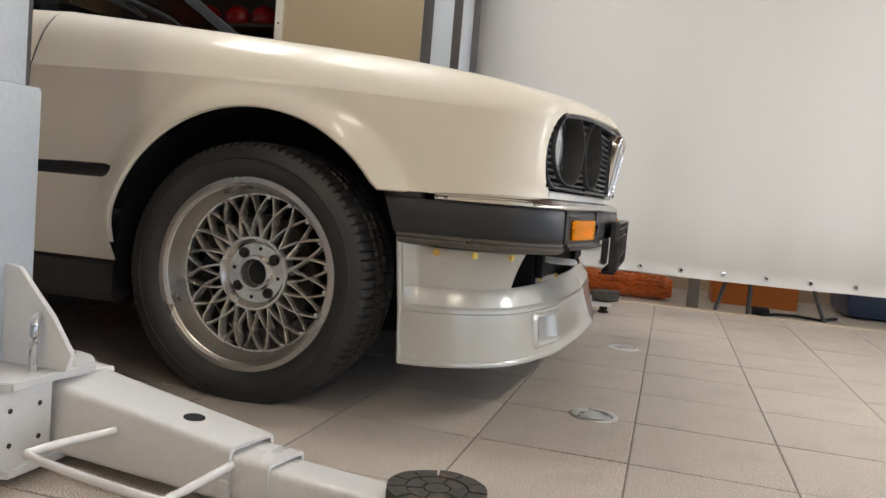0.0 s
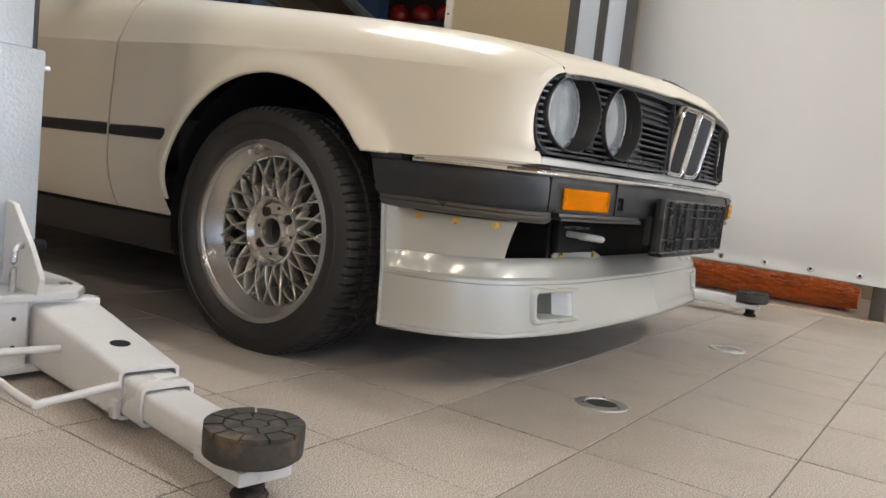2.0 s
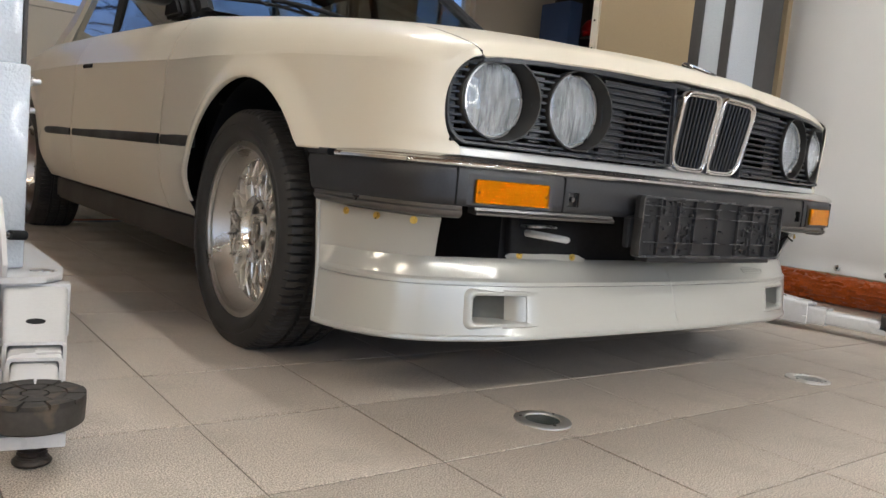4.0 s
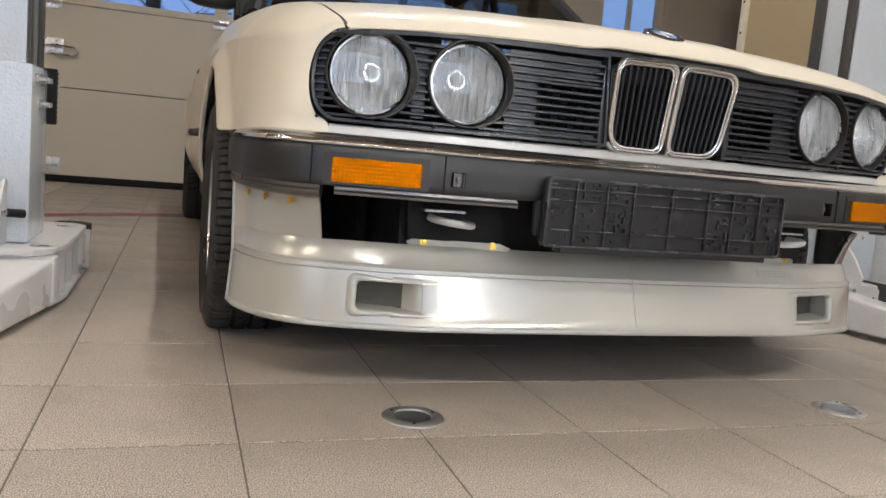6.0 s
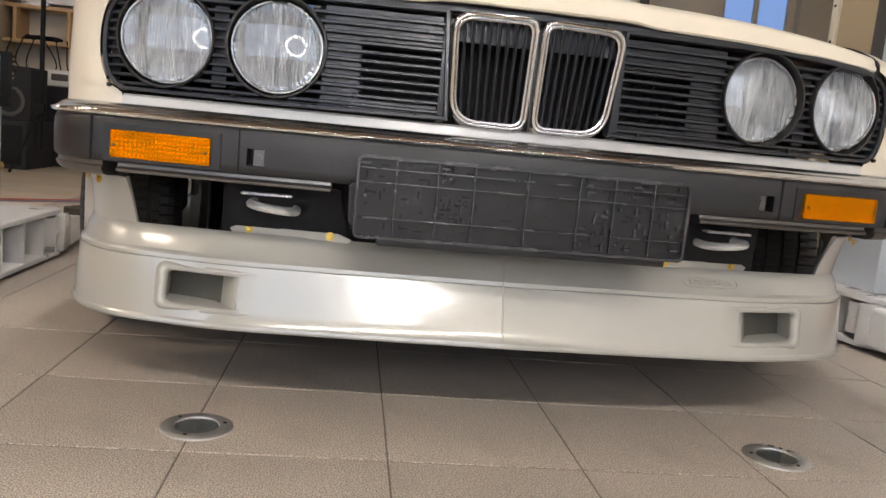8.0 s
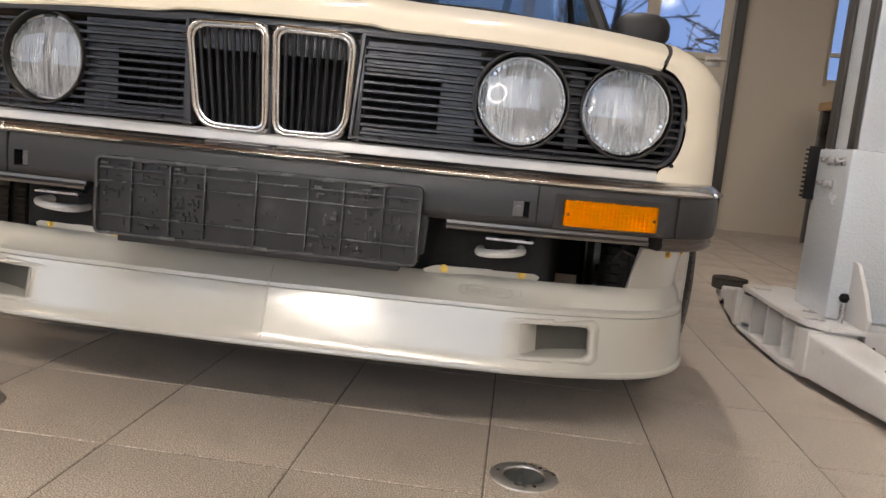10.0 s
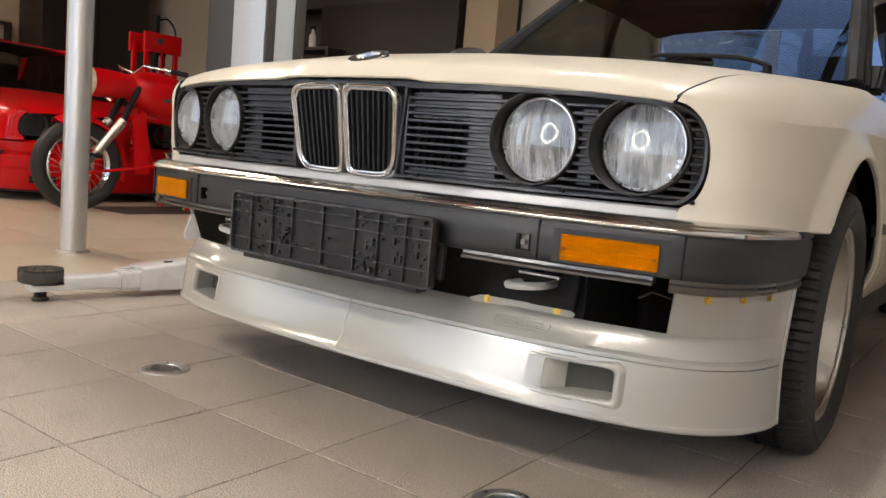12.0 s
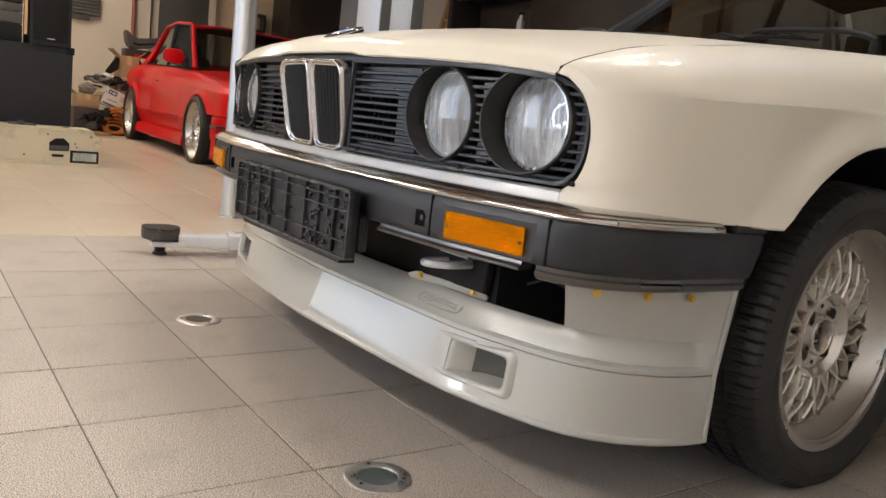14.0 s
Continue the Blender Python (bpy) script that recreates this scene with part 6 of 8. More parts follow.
# ---- lift ----
def arm(col, s, p0, p1, handle):
    """One telescopic lift arm from its pivot to its rubber pad."""
    a, b = Vector((s * p0[0], p0[1], 0)), Vector((s * p1[0], p1[1], 0))
    L = (b - a).length
    u = (b - a) / L
    m = Matrix(((u.x, -u.y, 0, a.x), (u.y, u.x, 0, a.y), (0, 0, 1, 0), (0, 0, 0, 1)))

    def tubebox(name, x0, x1, w0, w1, z0, z1, ze, wall=0.006):
        bm = B()
        t = bmesh.new()
        o0 = rounded(-w0, w0, z0, z1, 0.010, 3)
        o1 = rounded(-w1, w1, z0, ze, 0.010, 3)
        i1 = rounded(-w1 + wall, w1 - wall, z0 + wall, ze - wall, 0.006, 3)
        rows = [[(x0, y, z) for y, z in o0], [(x1, y, z) for y, z in o1], [(x1, y, z) for y, z in i1], [(x1 - 0.05, y, z) for y, z in i1]]
        V = sheet(t, rows, closed=True)
        t.faces.new(V[0][::-1])
        t.faces.new(V[-1])
        join(bm, t, m)
        return part(name, bm, LIFT, ar)
    bm = B()
    lathe(bm, [(0.0, 0.045), (0.052, 0.045), (0.052, 0.132), (0.0, 0.132)], 24, Matrix.Translation(a))
    ar = part("lift_arm", bm, LIFT, col, "white telescopic lift arm with a rubber pad")
    tubebox("outer_tube", 0.035, L * 0.59, 0.062, 0.0495, 0.020, 0.138, 0.101)
    tubebox("middle_tube", L * 0.50, L * 0.675, 0.0425, 0.0425, 0.026, 0.089, 0.089)
    tubebox("inner_tube", L * 0.58, L * 0.92, 0.0355, 0.0355, 0.032, 0.079, 0.079)
    bm = B()
    box(bm, L * 0.89, L + 0.035, -0.040, 0.040, 0.034, 0.053, 0.002, m)
    part("pad_plate", bm, LIFT, ar)
    bm = B()
    for z in np.arange(0.008, 0.062, 0.006):
        lathe(bm, [(0.0, z), (0.017, z), (0.020, z + 0.003), (0.017, z + 0.006), (0.0, z + 0.006)], 16, Matrix.Translation(b))
    lathe(bm, [(0.0, 0.002), (0.024, 0.002), (0.026, 0.006), (0.022, 0.011), (0.0, 0.011)], 16, Matrix.Translation(b))
    part("thread", bm, BRAKE, ar)
    bm = B()
    lathe(bm, [(0.0, 0.060), (0.060, 0.060), (0.065, 0.064), (0.066, 0.092), (0.063, 0.096), (0.0, 0.096)], 36, Matrix.Translation(b))
    pad = part("pad", bm, PADR, ar, "round black rubber pad with a worn block pattern")
    rnd = random.Random(3)
    for ring, (r0, r1, n) in enumerate(((0.0, 0.017, 1), (0.019, 0.040, 6), (0.042, 0.0655, 11))):
        for k in range(n):
            a0, a1 = 2 * math.pi * k / n + ring, 2 * math.pi * (k + 0.90) / n + ring
            if n == 1:
                a1 = a0 + 2 * math.pi * 0.97
            out = [(r1 * math.cos(t), r1 * math.sin(t)) for t in np.linspace(a0, a1, 8)]
            inn = [(r0 * math.cos(t), r0 * math.sin(t)) for t in np.linspace(a1, a0, 8)] if r0 else []
            bm = B()
            prism(bm, out + inn, 0.0955, 0.102 + rnd.uniform(-0.001, 0.001), "z")
            bm.transform(Matrix.Translation(b))
            part("block", bm, PADR, pad)
    # round hole cover, weld collar
    bm = B()
    drop = 0.037 / (L * 0.59 - 0.035)
    p = m @ Vector((L * 0.435, 0, 0.138 - drop * (L * 0.435 - 0.035)))
    nrm = Vector((u.x * drop, u.y * drop, 1)).normalized()
    cyl(bm, p - nrm * 0.004, p + nrm * 0.0008, 0.0165, seg=20)
    part("hole", bm, BLACK, ar)
    bm = B()
    box(bm, 0.030, 0.075, -0.066, 0.066, 0.024, 0.1395, 0.004, m)
    box(bm, L * 0.57, L * 0.595, -0.056, -0.048, 0.024, 0.054, 0.003, m)
    part("weld_collar", bm, LIFT, ar)
    if handle:
        o = -1 if s < 0 else 1
        sd = -1 if (m @ Vector((0, 1, 0)) - m @ Vector((0, 0, 0))).x * s < 0 else 1
        bm = B()
        q = [m @ Vector((L * 0.30, sd * 0.058, 0.085)), m @ Vector((L * 0.27, sd * 0.17, 0.080)), m @ Vector((L * 0.30, sd * 0.19, 0.076)), m @ Vector((L * 0.56, sd * 0.17, 0.062)), m @ Vector((L * 0.585, sd * 0.15, 0.064)), m @ Vector((L * 0.60, sd * 0.052, 0.080))]
        tube(bm, curve([tuple(v) for v in q], 60), 0.0062, 10)
        part("foot_bar", bm, LIFT, ar)
    return ar


def lift(s):
    col = thing("lift_column", "grey-white two-post lift column with carriage and arms", "car lift", (s * 1.42, 1.0, 0), group="two-post lift")

    def bx(name, material, x0, x1, y0, y1, z0, z1, bev=0.0, label="", parent=None):
        bm = B()
        box(bm, min(s * x0, s * x1), max(s * x0, s * x1), y0, y1, z0, z1, bev)
        return part(name, bm, material, parent or col, label)
    bx("column_post", HAMMER, 1.268, 1.455, 0.885, 1.085, 0.0, 3.04, 0.006)
    bx("cable_duct", LIFTDARK, 1.458, 1.625, 0.895, 1.075, 0.0, 3.04, 0.006)
    bx("guard_strip", LIFTDARK, 1.258, 1.2675, 0.888, 0.930, 0.60, 3.04, 0.003)
    bx("guard_strip", LIFTDARK, 1.258, 1.2675, 1.030, 1.080, 0.60, 3.04, 0.003)
    car = bx("carriage", HAMMER, 1.250, 1.635, 0.868, 1.105, 0.156, 0.600, 0.010, "white painted carriage sleeve")
    for y, z in ((0.905, 0.567), (0.955, 0.567), (1.005, 0.567), (0.965, 0.505), (1.008, 0.505)):
        bm = B()
        cyl(bm, (s * 1.252, y, z), (s * 1.243, y, z), 0.012, seg=6)
        cyl(bm, (s * 1.245, y, z), (s * 1.226, y, z), 0.0065, seg=10)
        part("bolt", bm, STEEL, car)
    bm = B()
    box(bm, min(s * 1.228, s * 1.262), max(s * 1.228, s * 1.262), 1.085, 1.112, 0.455, 0.605, 0.003)
    for k in range(11):
        z = 0.460 + k * 0.0132
        box(bm, min(s * 1.230, s * 1.258), max(s * 1.230, s * 1.258), 1.10, 1.140, z, z + 0.0058)
    part("rubber_comb", bm, BLACK, car)
    for x, top in ((1.300, 0.315), (1.480, 0.36)):
        bm = B()
        prism(bm, [(0.872, top), (0.842, top - 0.004), (0.775, top - 0.075), (0.735, 0.185), (0.745, 0.1565), (0.872, 0.1565)], s * x, s * (x + 0.010), "x", 0.001)
        part("gusset", bm, LIFT, car)
    bm = B()
    if s > 0:
        cyl(bm, (s * 1.275, 0.830, 0.156), (s * 1.275, 0.830, 0.215), 0.0065, seg=10)
    else:
        tube(bm, curve([(s * 1.332, 0.786, 0.157), (s * 1.332, 0.786, 0.225), (s * 1.322, 0.793, 0.238), (s * 1.285, 0.818, 0.237)], 14), 0.0062, 10)
    pin = part("locking_pin", bm, STEEL, car)
    bm = B()
    if s < 0:
        cyl(bm, (s * 1.288, 0.816, 0.237), (s * 1.256, 0.838, 0.234), 0.0105, seg=14)
        part("grip", bm, BLACK, pin)
        bm = B()
    lathe(bm, [(0.0, -0.013), (0.009, -0.010), (0.013, 0.0), (0.009, 0.010), (0.0, 0.013)], 14, Matrix.Translation((s * 1.275, 0.830, 0.222)))
    if s > 0:
        part("knob", bm, BLACK, pin)
    # pivot bracket: two plates with upright webs between them
    out = [(s * 1.165, 0.90), (s * 1.185, 0.80), (s * 1.225, 0.758), (s * 1.40, 0.755), (s * 1.42, 0.80), (s * 1.42, 1.34), (s * 1.40, 1.375), (s * 1.20, 1.37), (s * 1.165, 1.32)]
    for z0, z1, nm in ((0.142, 0.156, "upper_plate"), (0.012, 0.026, "lower_plate")):
        bm = B()
        prism(bm, out, z0, z1, "z", 0.002)
        part(nm, bm, LIFT, car)
    for y in (0.925, 1.065, 1.205, 1.30):
        bx("web", LIFT, 1.172, 1.40, y, y + 0.010, 0.026, 0.142, parent=car)
    bx("back_plate", LIFT, 1.245, 1.255, 0.935, 1.30, 0.026, 0.142, parent=car)
    for y in (0.985, 1.13, 1.16, 1.02):
        for z in (0.052, 0.092):
            bm = B()
            cyl(bm, (s * 1.246, y, z), (s * 1.222, y, z), 0.007, seg=6)
            part("bolt", bm, STEEL, car)
    bx("end_plate", LIFT, 1.314, 1.418, 0.764, 0.776, 0.026, 0.1415, parent=car)
    for x in (1.338, 1.394):
        for z in (0.060, 0.112):
            bm = B()
            cyl(bm, (s * x, 0.765, z), (s * x, 0.7628, z), 0.0040, seg=10)
            part("bolt_hole", bm, BRAKE, car)
    for y in (0.845, 1.285):
        bm = B()
        cyl(bm, (s * 1.215, y, 0.156), (s * 1.215, y, 0.1585), 0.028, seg=20)
        part("pivot_pin", bm, BRUSHED, car)
    arm(col, s, (1.228, 0.845), (1.347, 0.122), True)
    arm(col, s, (1.215, 1.285), (1.265, 1.83), False)


lift(-1)
lift(1)


# floor spotlights, flush steel rings with a glass middle
def floor_light(x, y, rot):
    t = thing("floor_spotlight", "round steel floor spotlight set into the tiles", "floor light", (x, y, 0), group="floor spotlights")
    m = Matrix.Translation((x, y, 0)) @ Matrix.Rotation(rot, 4, "Z")
    bm = B()
    lathe(bm, [(0.056, 0.0), (0.0555, 0.0028), (0.050, 0.0045), (0.036, 0.0048), (0.0345, 0.004), (0.033, -0.001)], 48, m)
    part("ring", bm, BRUSHED, t)
    bm = B()
    lathe(bm, [(0.0, 0.0005), (0.0335, 0.0005)], 32, m)
    part("lamp_well", bm, HOOK, t)
    bm = B()
    lathe(bm, [(0.0, 0.0030), (0.0335, 0.0026), (0.0335, 0.0012), (0.0, 0.0012)], 32, m)
    part("glass", bm, LIGHTLENS, t)
    for k in range(3):
        a = 2 * math.pi * k / 3
        bm = B()
        p = m @ Vector((0.043 * math.cos(a), 0.043 * math.sin(a), 0))
        cyl(bm, (p.x, p.y, 0.004), (p.x, p.y, 0.0056), 0.0032, seg=10)
        part("screw", bm, BRAKE, t)


floor_light(-0.486, -0.008, 0.3)
floor_light(0.477, -0.018, 0.9)

# ring lamp on a stand in front of the car, seen only mirrored in lamps and paint
rx, ry, rz = -0.13, -1.56, 0.82
t = thing("ring_lamp", "glowing ring lamp on a black stand", "lamp", (rx, ry, 0))
bm = B()
tube(bm, [(rx + 0.21 * math.cos(a), ry, rz + 0.21 * math.sin(a)) for a in np.linspace(0, 2 * math.pi, 40, endpoint=False)], 0.028, 8, closed=True)
part("ring", bm, LED, t)
bm = B()
cyl(bm, (rx, ry - 0.03, 0.25), (rx, ry - 0.03, 0.60), 0.010, seg=8)
part("pole", bm, BLACK, t)
for k in range(3):
    a = 2 * math.pi * k / 3
    bm = B()
    tube(bm, [(rx, ry - 0.03, 0.30), (rx + 0.22 * math.cos(a), ry - 0.03 + 0.22 * math.sin(a), 0.008)], 0.008, 6)
    part("leg", bm, BLACK, t)
for lx, ly, hx, hy in ((-0.8, -2.9, 0.75, 0.05), (0.8, -2.9, 0.75, 0.05), (-0.4, 1.4, 0.026, 0.75), (0.4, 1.4, 0.026, 0.75)):
    t = thing("ceiling_light", "white fluorescent batten on a ceiling beam", "ceiling light", (lx, ly, 3.1), group="ceiling lights")
    bm = B()
    box(bm, lx - hx, lx + hx, ly - hy, ly + hy, 3.10, 3.22, 0.006)
    part("housing", bm, DOORP, t)
    bm = B()
    box(bm, lx - hx * 0.93, lx + hx * 0.93, ly - hy * 0.93, ly + hy * 0.93, 3.09, 3.099)
    part("diffuser", bm, TUBE, t)

# ---- bay things ----
# silver pole at the edge of the bay
po = thing("steel_pole", "silver round steel pole with a floor flange", "pole", (-2.277, 0.723, 0))
bm = B()
cyl(bm, (-2.277, 0.723, 0.0), (-2.277, 0.723, 3.2), 0.0545, seg=32)
part("tube", bm, POLE, po)
bm = B()
lathe(bm, [(0.058, 0.0), (0.072, 0.0), (0.072, 0.006), (0.058, 0.010)], 32, Matrix.Translation((-2.277, 0.723, 0)))
part("flange", bm, BRUSHED, po)

# two flat ribbons across the floor
for off, material, lab in ((0.0, PINKM, "faded red floor tape"), (-0.085, BLUEP, "faded blue floor tape")):
    bm = B()
    pts = curve([(-2.3, 2.42 + off), (-1.6, 2.93 + off), (-1.0, 3.30 + off), (0.4, 3.95 + off)], 30)
    sheet(bm, [[(x, y, 0.0012) for x, y in pts], [(x - 0.015, y + 0.055, 0.0012) for x, y in pts]])
    solidify(bm, 0.001)
    single("floor_tape", bm, material, lab, "tape", kind="structure")

# under and behind the curtain
bm = B()
rnd = random.Random(4)
n = 44
rows = []
for y in np.linspace(1.15, -0.18, 60):
    row = []
    for k in range(n):
        a = 2 * math.pi * k / n
        r = 0.066 * (1 + rnd.uniform(-0.16, 0.16)) * (1 if -0.14 < y < 1.1 else 0.75)
        row.append((2.2 + r * math.cos(a), y, max(0.002, 0.066 + r * math.sin(a))))
    rows.append(row)
V = sheet(bm, rows, closed=True)
bm.faces.new(V[0])
bm.faces.new(V[-1][::-1])
single("rolled_rug", bm, ORANGE, "rolled orange shaggy rug on the floor", "rug")

t = thing("trestle", "dark steel trestle stand behind the curtain", "trestle", (2.0, -0.6, 0))
for y0, y1 in ((-0.40, -0.52), (-0.92, -0.72), (-0.56, -0.56)):
    bm = B()
    tube(bm, [(1.96, y0, 0.0), (1.96, y1, 0.50)], 0.012, 6)
    part("leg", bm, DGREY, t)
bm = B()
box(bm, 1.93, 1.99, -0.80, -0.48, 0.48, 0.52, 0.004)
part("crossbar", bm, DGREY, t)
bm = B()
box(bm, 2.35, 2.70, -0.85, -0.40, 0.0, 0.26, 0.008)
single("orange_box", bm, ORANGEP, "flat orange storage box behind the curtain", "box")
bm = B()
box(bm, 2.3, 2.8, -1.75, -1.08, 0.0, 0.32, 0.06)
single("blue_bag", bm, BLUEP, "dark blue padded bag on the floor", "bag")
bm = B()
box(bm, 1.92, 1.96, -0.315, -0.255, 0.0, 0.50, 0.004)
single("steel_post", bm, DULL, "short grey steel post behind the curtain", "post")
bm = B()
tube(bm, [(1.9, -0.62, 0.012), (2.0, -0.70, 0.012), (2.02, -0.80, 0.012), (1.95, -0.90, 0.012), (2.1, -1.0, 0.012)], 0.008, 6)
box(bm, 1.93, 2.02, -0.66, -0.58, 0.0, 0.04, 0.006)
single("power_cable", bm, BLACK, "black cable with a plug on the floor", "cable")
plain("trim_kerb", TILEB, "pale floor strip behind the curtain", "trim", (1.86, 1.92, -5.0, 1.2, -0.003, 0.006))
plain("wall_low", WALLW, "low ochre wall behind the curtain", "wall", (2.95, 3.05, -5.2, 1.4, 0.0, 3.04))

# ---- side room ----
be = thing("workbench", "wooden-topped workbench with a grey frame", "workbench", (2.9, 4.6, 0))
bm = B()
box(bm, 2.58, 3.9, 4.35, 4.95, 0.99, 1.05, 0.006)
part("top", bm, SHELFW, be)
for x in (2.62, 3.86):
    for y in (4.40, 4.90):
        bm = B()
        box(bm, x - 0.03, x + 0.03, y - 0.03, y + 0.03, 0, 0.99, 0.004)
        part("leg", bm, DULL, be)
bm = B()
box(bm, 2.65, 3.83, 4.38, 4.41, 0.90, 0.985)
part("apron", bm, DULL, be)
bm = B()
box(bm, 2.75, 3.25, 4.86, 4.90, 0.40, 0.86, 0.004)
single("framed_picture", bm, DGREY, "dark framed panel leaning under the bench", "panel")


def lumpy(bm, c, r, seed, amp=0.25, seg=18):
    rnd = random.Random(seed)
    t = bmesh.new()
    bmesh.ops.create_icosphere(t, subdivisions=4, radius=1)
    ph = [rnd.uniform(0, 6) for _ in range(6)]
    for v in t.verts:
        n = v.co.normalized()
        k = 1 + amp * noise.noise(n * 2.2 + Vector((ph[0], ph[1], ph[2]))) + amp * 0.5 * noise.noise(n * 7 + Vector((ph[3], ph[4], ph[5]))) + amp * 0.35 * noise.noise(n * 19)
        v.co = Vector((n.x * r[0] * k, n.y * r[1] * k, n.z * r[2] * k))
    return join(bm, t, Matrix.Translation(c))


bm = B()
lumpy(bm, (2.80, 4.55, 1.22), (0.10, 0.12, 0.17), 2, 0.4)
single("yellow_fleece", bm, YELLOWF, "fluffy yellow fleece wash mitt on the workbench", "fleece")
bm = B()
lumpy(bm, (3.02, 4.60, 1.20), (0.17, 0.14, 0.15), 5, 0.5)
single("grey_cloth", bm, GREYF, "crumpled grey cloth heap on the workbench", "cloth")
bm = B()
lumpy(bm, (3.16, 4.50, 1.11), (0.08, 0.08, 0.06), 9, 0.3)
single("red_rag", bm, RED, "small red rag on the workbench", "rag")
om = thing("compressor", "orange workshop machine with black motor and handle", "compressor", (2.75, 4.0, 0))
bm = B()
cyl(bm, (2.58, 4.0, 0.20), (3.05, 4.0, 0.20), 0.13, seg=24)
part("tank", bm, ORANGEP, om)
bm = B()
box(bm, 2.66, 2.90, 3.90, 4.10, 0.34, 0.56, 0.03)
part("motor", bm, BLACK, om)
bm = B()
tube(bm, [(2.62, 4.0, 0.30), (2.60, 4.0, 0.62), (2.66, 4.0, 0.70), (2.86, 4.0, 0.70)], 0.015, 8)
part("handle", bm, ORANGEP, om)
for x in (2.66, 2.98):
    bm = B()
    cyl(bm, (x, 3.86, 0.07), (x, 3.90, 0.07), 0.07, seg=20)
    part("wheel", bm, BLACK, om)
sh = thing("storage_shelf", "dark shelf with red helmets on it", "shelf", (4.3, 4.1, 0))
for x0, x1, y0, y1, z0, z1 in ((4.15, 4.65, 3.45, 3.48, 0, 2.5), (4.15, 4.65, 4.95, 4.98, 0, 2.5), (4.62, 4.65, 3.48, 4.95, 0, 2.5), (4.15, 4.62, 3.48, 4.95, 1.30, 1.33), (4.15, 4.62, 3.48, 4.95, 1.86, 1.89), (4.15, 4.62, 3.48, 4.95, 2.45, 2.48), (4.15, 4.62, 3.48, 4.95, 0.6, 0.63)):
    bm = B()
    box(bm, x0, x1, y0, y1, z0, z1)
    part("board", bm, DARKC, sh)
for y, z in ((3.70, 1.89), (3.98, 1.89), (4.30, 1.89), (4.6, 1.89)):
    bm = B()
    t = bmesh.new()
    bmesh.ops.create_uvsphere(t, u_segments=24, v_segments=14, radius=0.125)
    for v in t.verts:
        if v.co.z < -0.06:
            v.co.z = -0.06 - 0.2 * (-0.06 - v.co.z)
    join(bm, t, Matrix.Translation((4.36, y, z + 0.085)))
    single("helmet", bm, HELM, "glossy red helmet on a dark shelf", "helmet", group="helmets")
bm = B()
box(bm, 3.95, 4.12, 4.55, 4.95, 0, 2.2, 0.004)
single("blue_locker", bm, BLUEP, "dark blue locker beside the shelf", "locker")

# ---- hall ----
cb = thing("dark_cabinet", "dark brown cabinet wall with open niches", "cabinet", (-4.8, 5.0, 0))
for x0, x1, y0, y1, z0, z1 in ((-6.6, -3.35, 4.85, 5.34, 0, 0.88), (-6.6, -3.35, 5.0, 5.34, 2.05, 3.0), (-5.15, -3.35, 4.90, 5.34, 0.92, 2.05), (-6.62, -6.55, 4.85, 5.34, 0.92, 2.05)):
    bm = B()
    box(bm, x0, x1, y0, y1, z0, z1, 0.005)
    part("cabinet_box", bm, DARKC, cb)
for x in (-6.1, -5.6, -5.1, -4.6, -4.1, -3.6):
    bm = B()
    box(bm, x - 0.003, x + 0.003, 4.845, 4.852, 0.05, 0.85)
    part("door_gap", bm, BLACK, cb)
bm = B()
box(bm, -6.55, -5.15, 5.28, 5.34, 0.92, 2.05)
part("back_panel", bm, DARKC, cb)
bm = B()
box(bm, -6.62, -3.33, 4.83, 5.34, 0.885, 0.918, 0.004)
part("worktop", bm, DGREY, cb)
bm = B()
box(bm, -5.55, -5.25, 5.05, 5.2, 0.92, 1.9, 0.004)
single("tall_monitor", bm, DARKC, "dark upright panel on the worktop", "panel")
bt = thing("bottle", "white spray bottle on a dark ledge", "bottle", (-5.05, 4.70, 1.60))
bm = B()
lathe(bm, [(0.0, 1.575), (0.036, 1.575), (0.038, 1.58), (0.038, 1.70), (0.018, 1.74), (0.016, 1.77), (0.0, 1.77)], 20, Matrix.Translation((-5.05, 4.70, 0)))
part("bottle_body", bm, TARP, bt)
bm = B()
box(bm, -5.08, -5.03, 4.685, 4.715, 1.77, 1.80, 0.004)
part("spray_head", bm, BLACK, bt)
bm = B()
box(bm, -5.6, -4.7, 4.58, 4.84, 1.54, 1.575, 0.004)
box(bm, -5.58, -5.55, 4.60, 4.84, 0.918, 1.54)
box(bm, -4.75, -4.72, 4.60, 4.84, 0.918, 1.54)
single("ledge", bm, DARKC, "dark ledge board standing on the worktop", "ledge")
bm = B()
box(bm, -3.30, -2.95, 4.95, 5.355, 0, 3.1)
single("pillar", bm, WALLW, "plain beige pillar by the cabinets", "pillar", kind="structure")

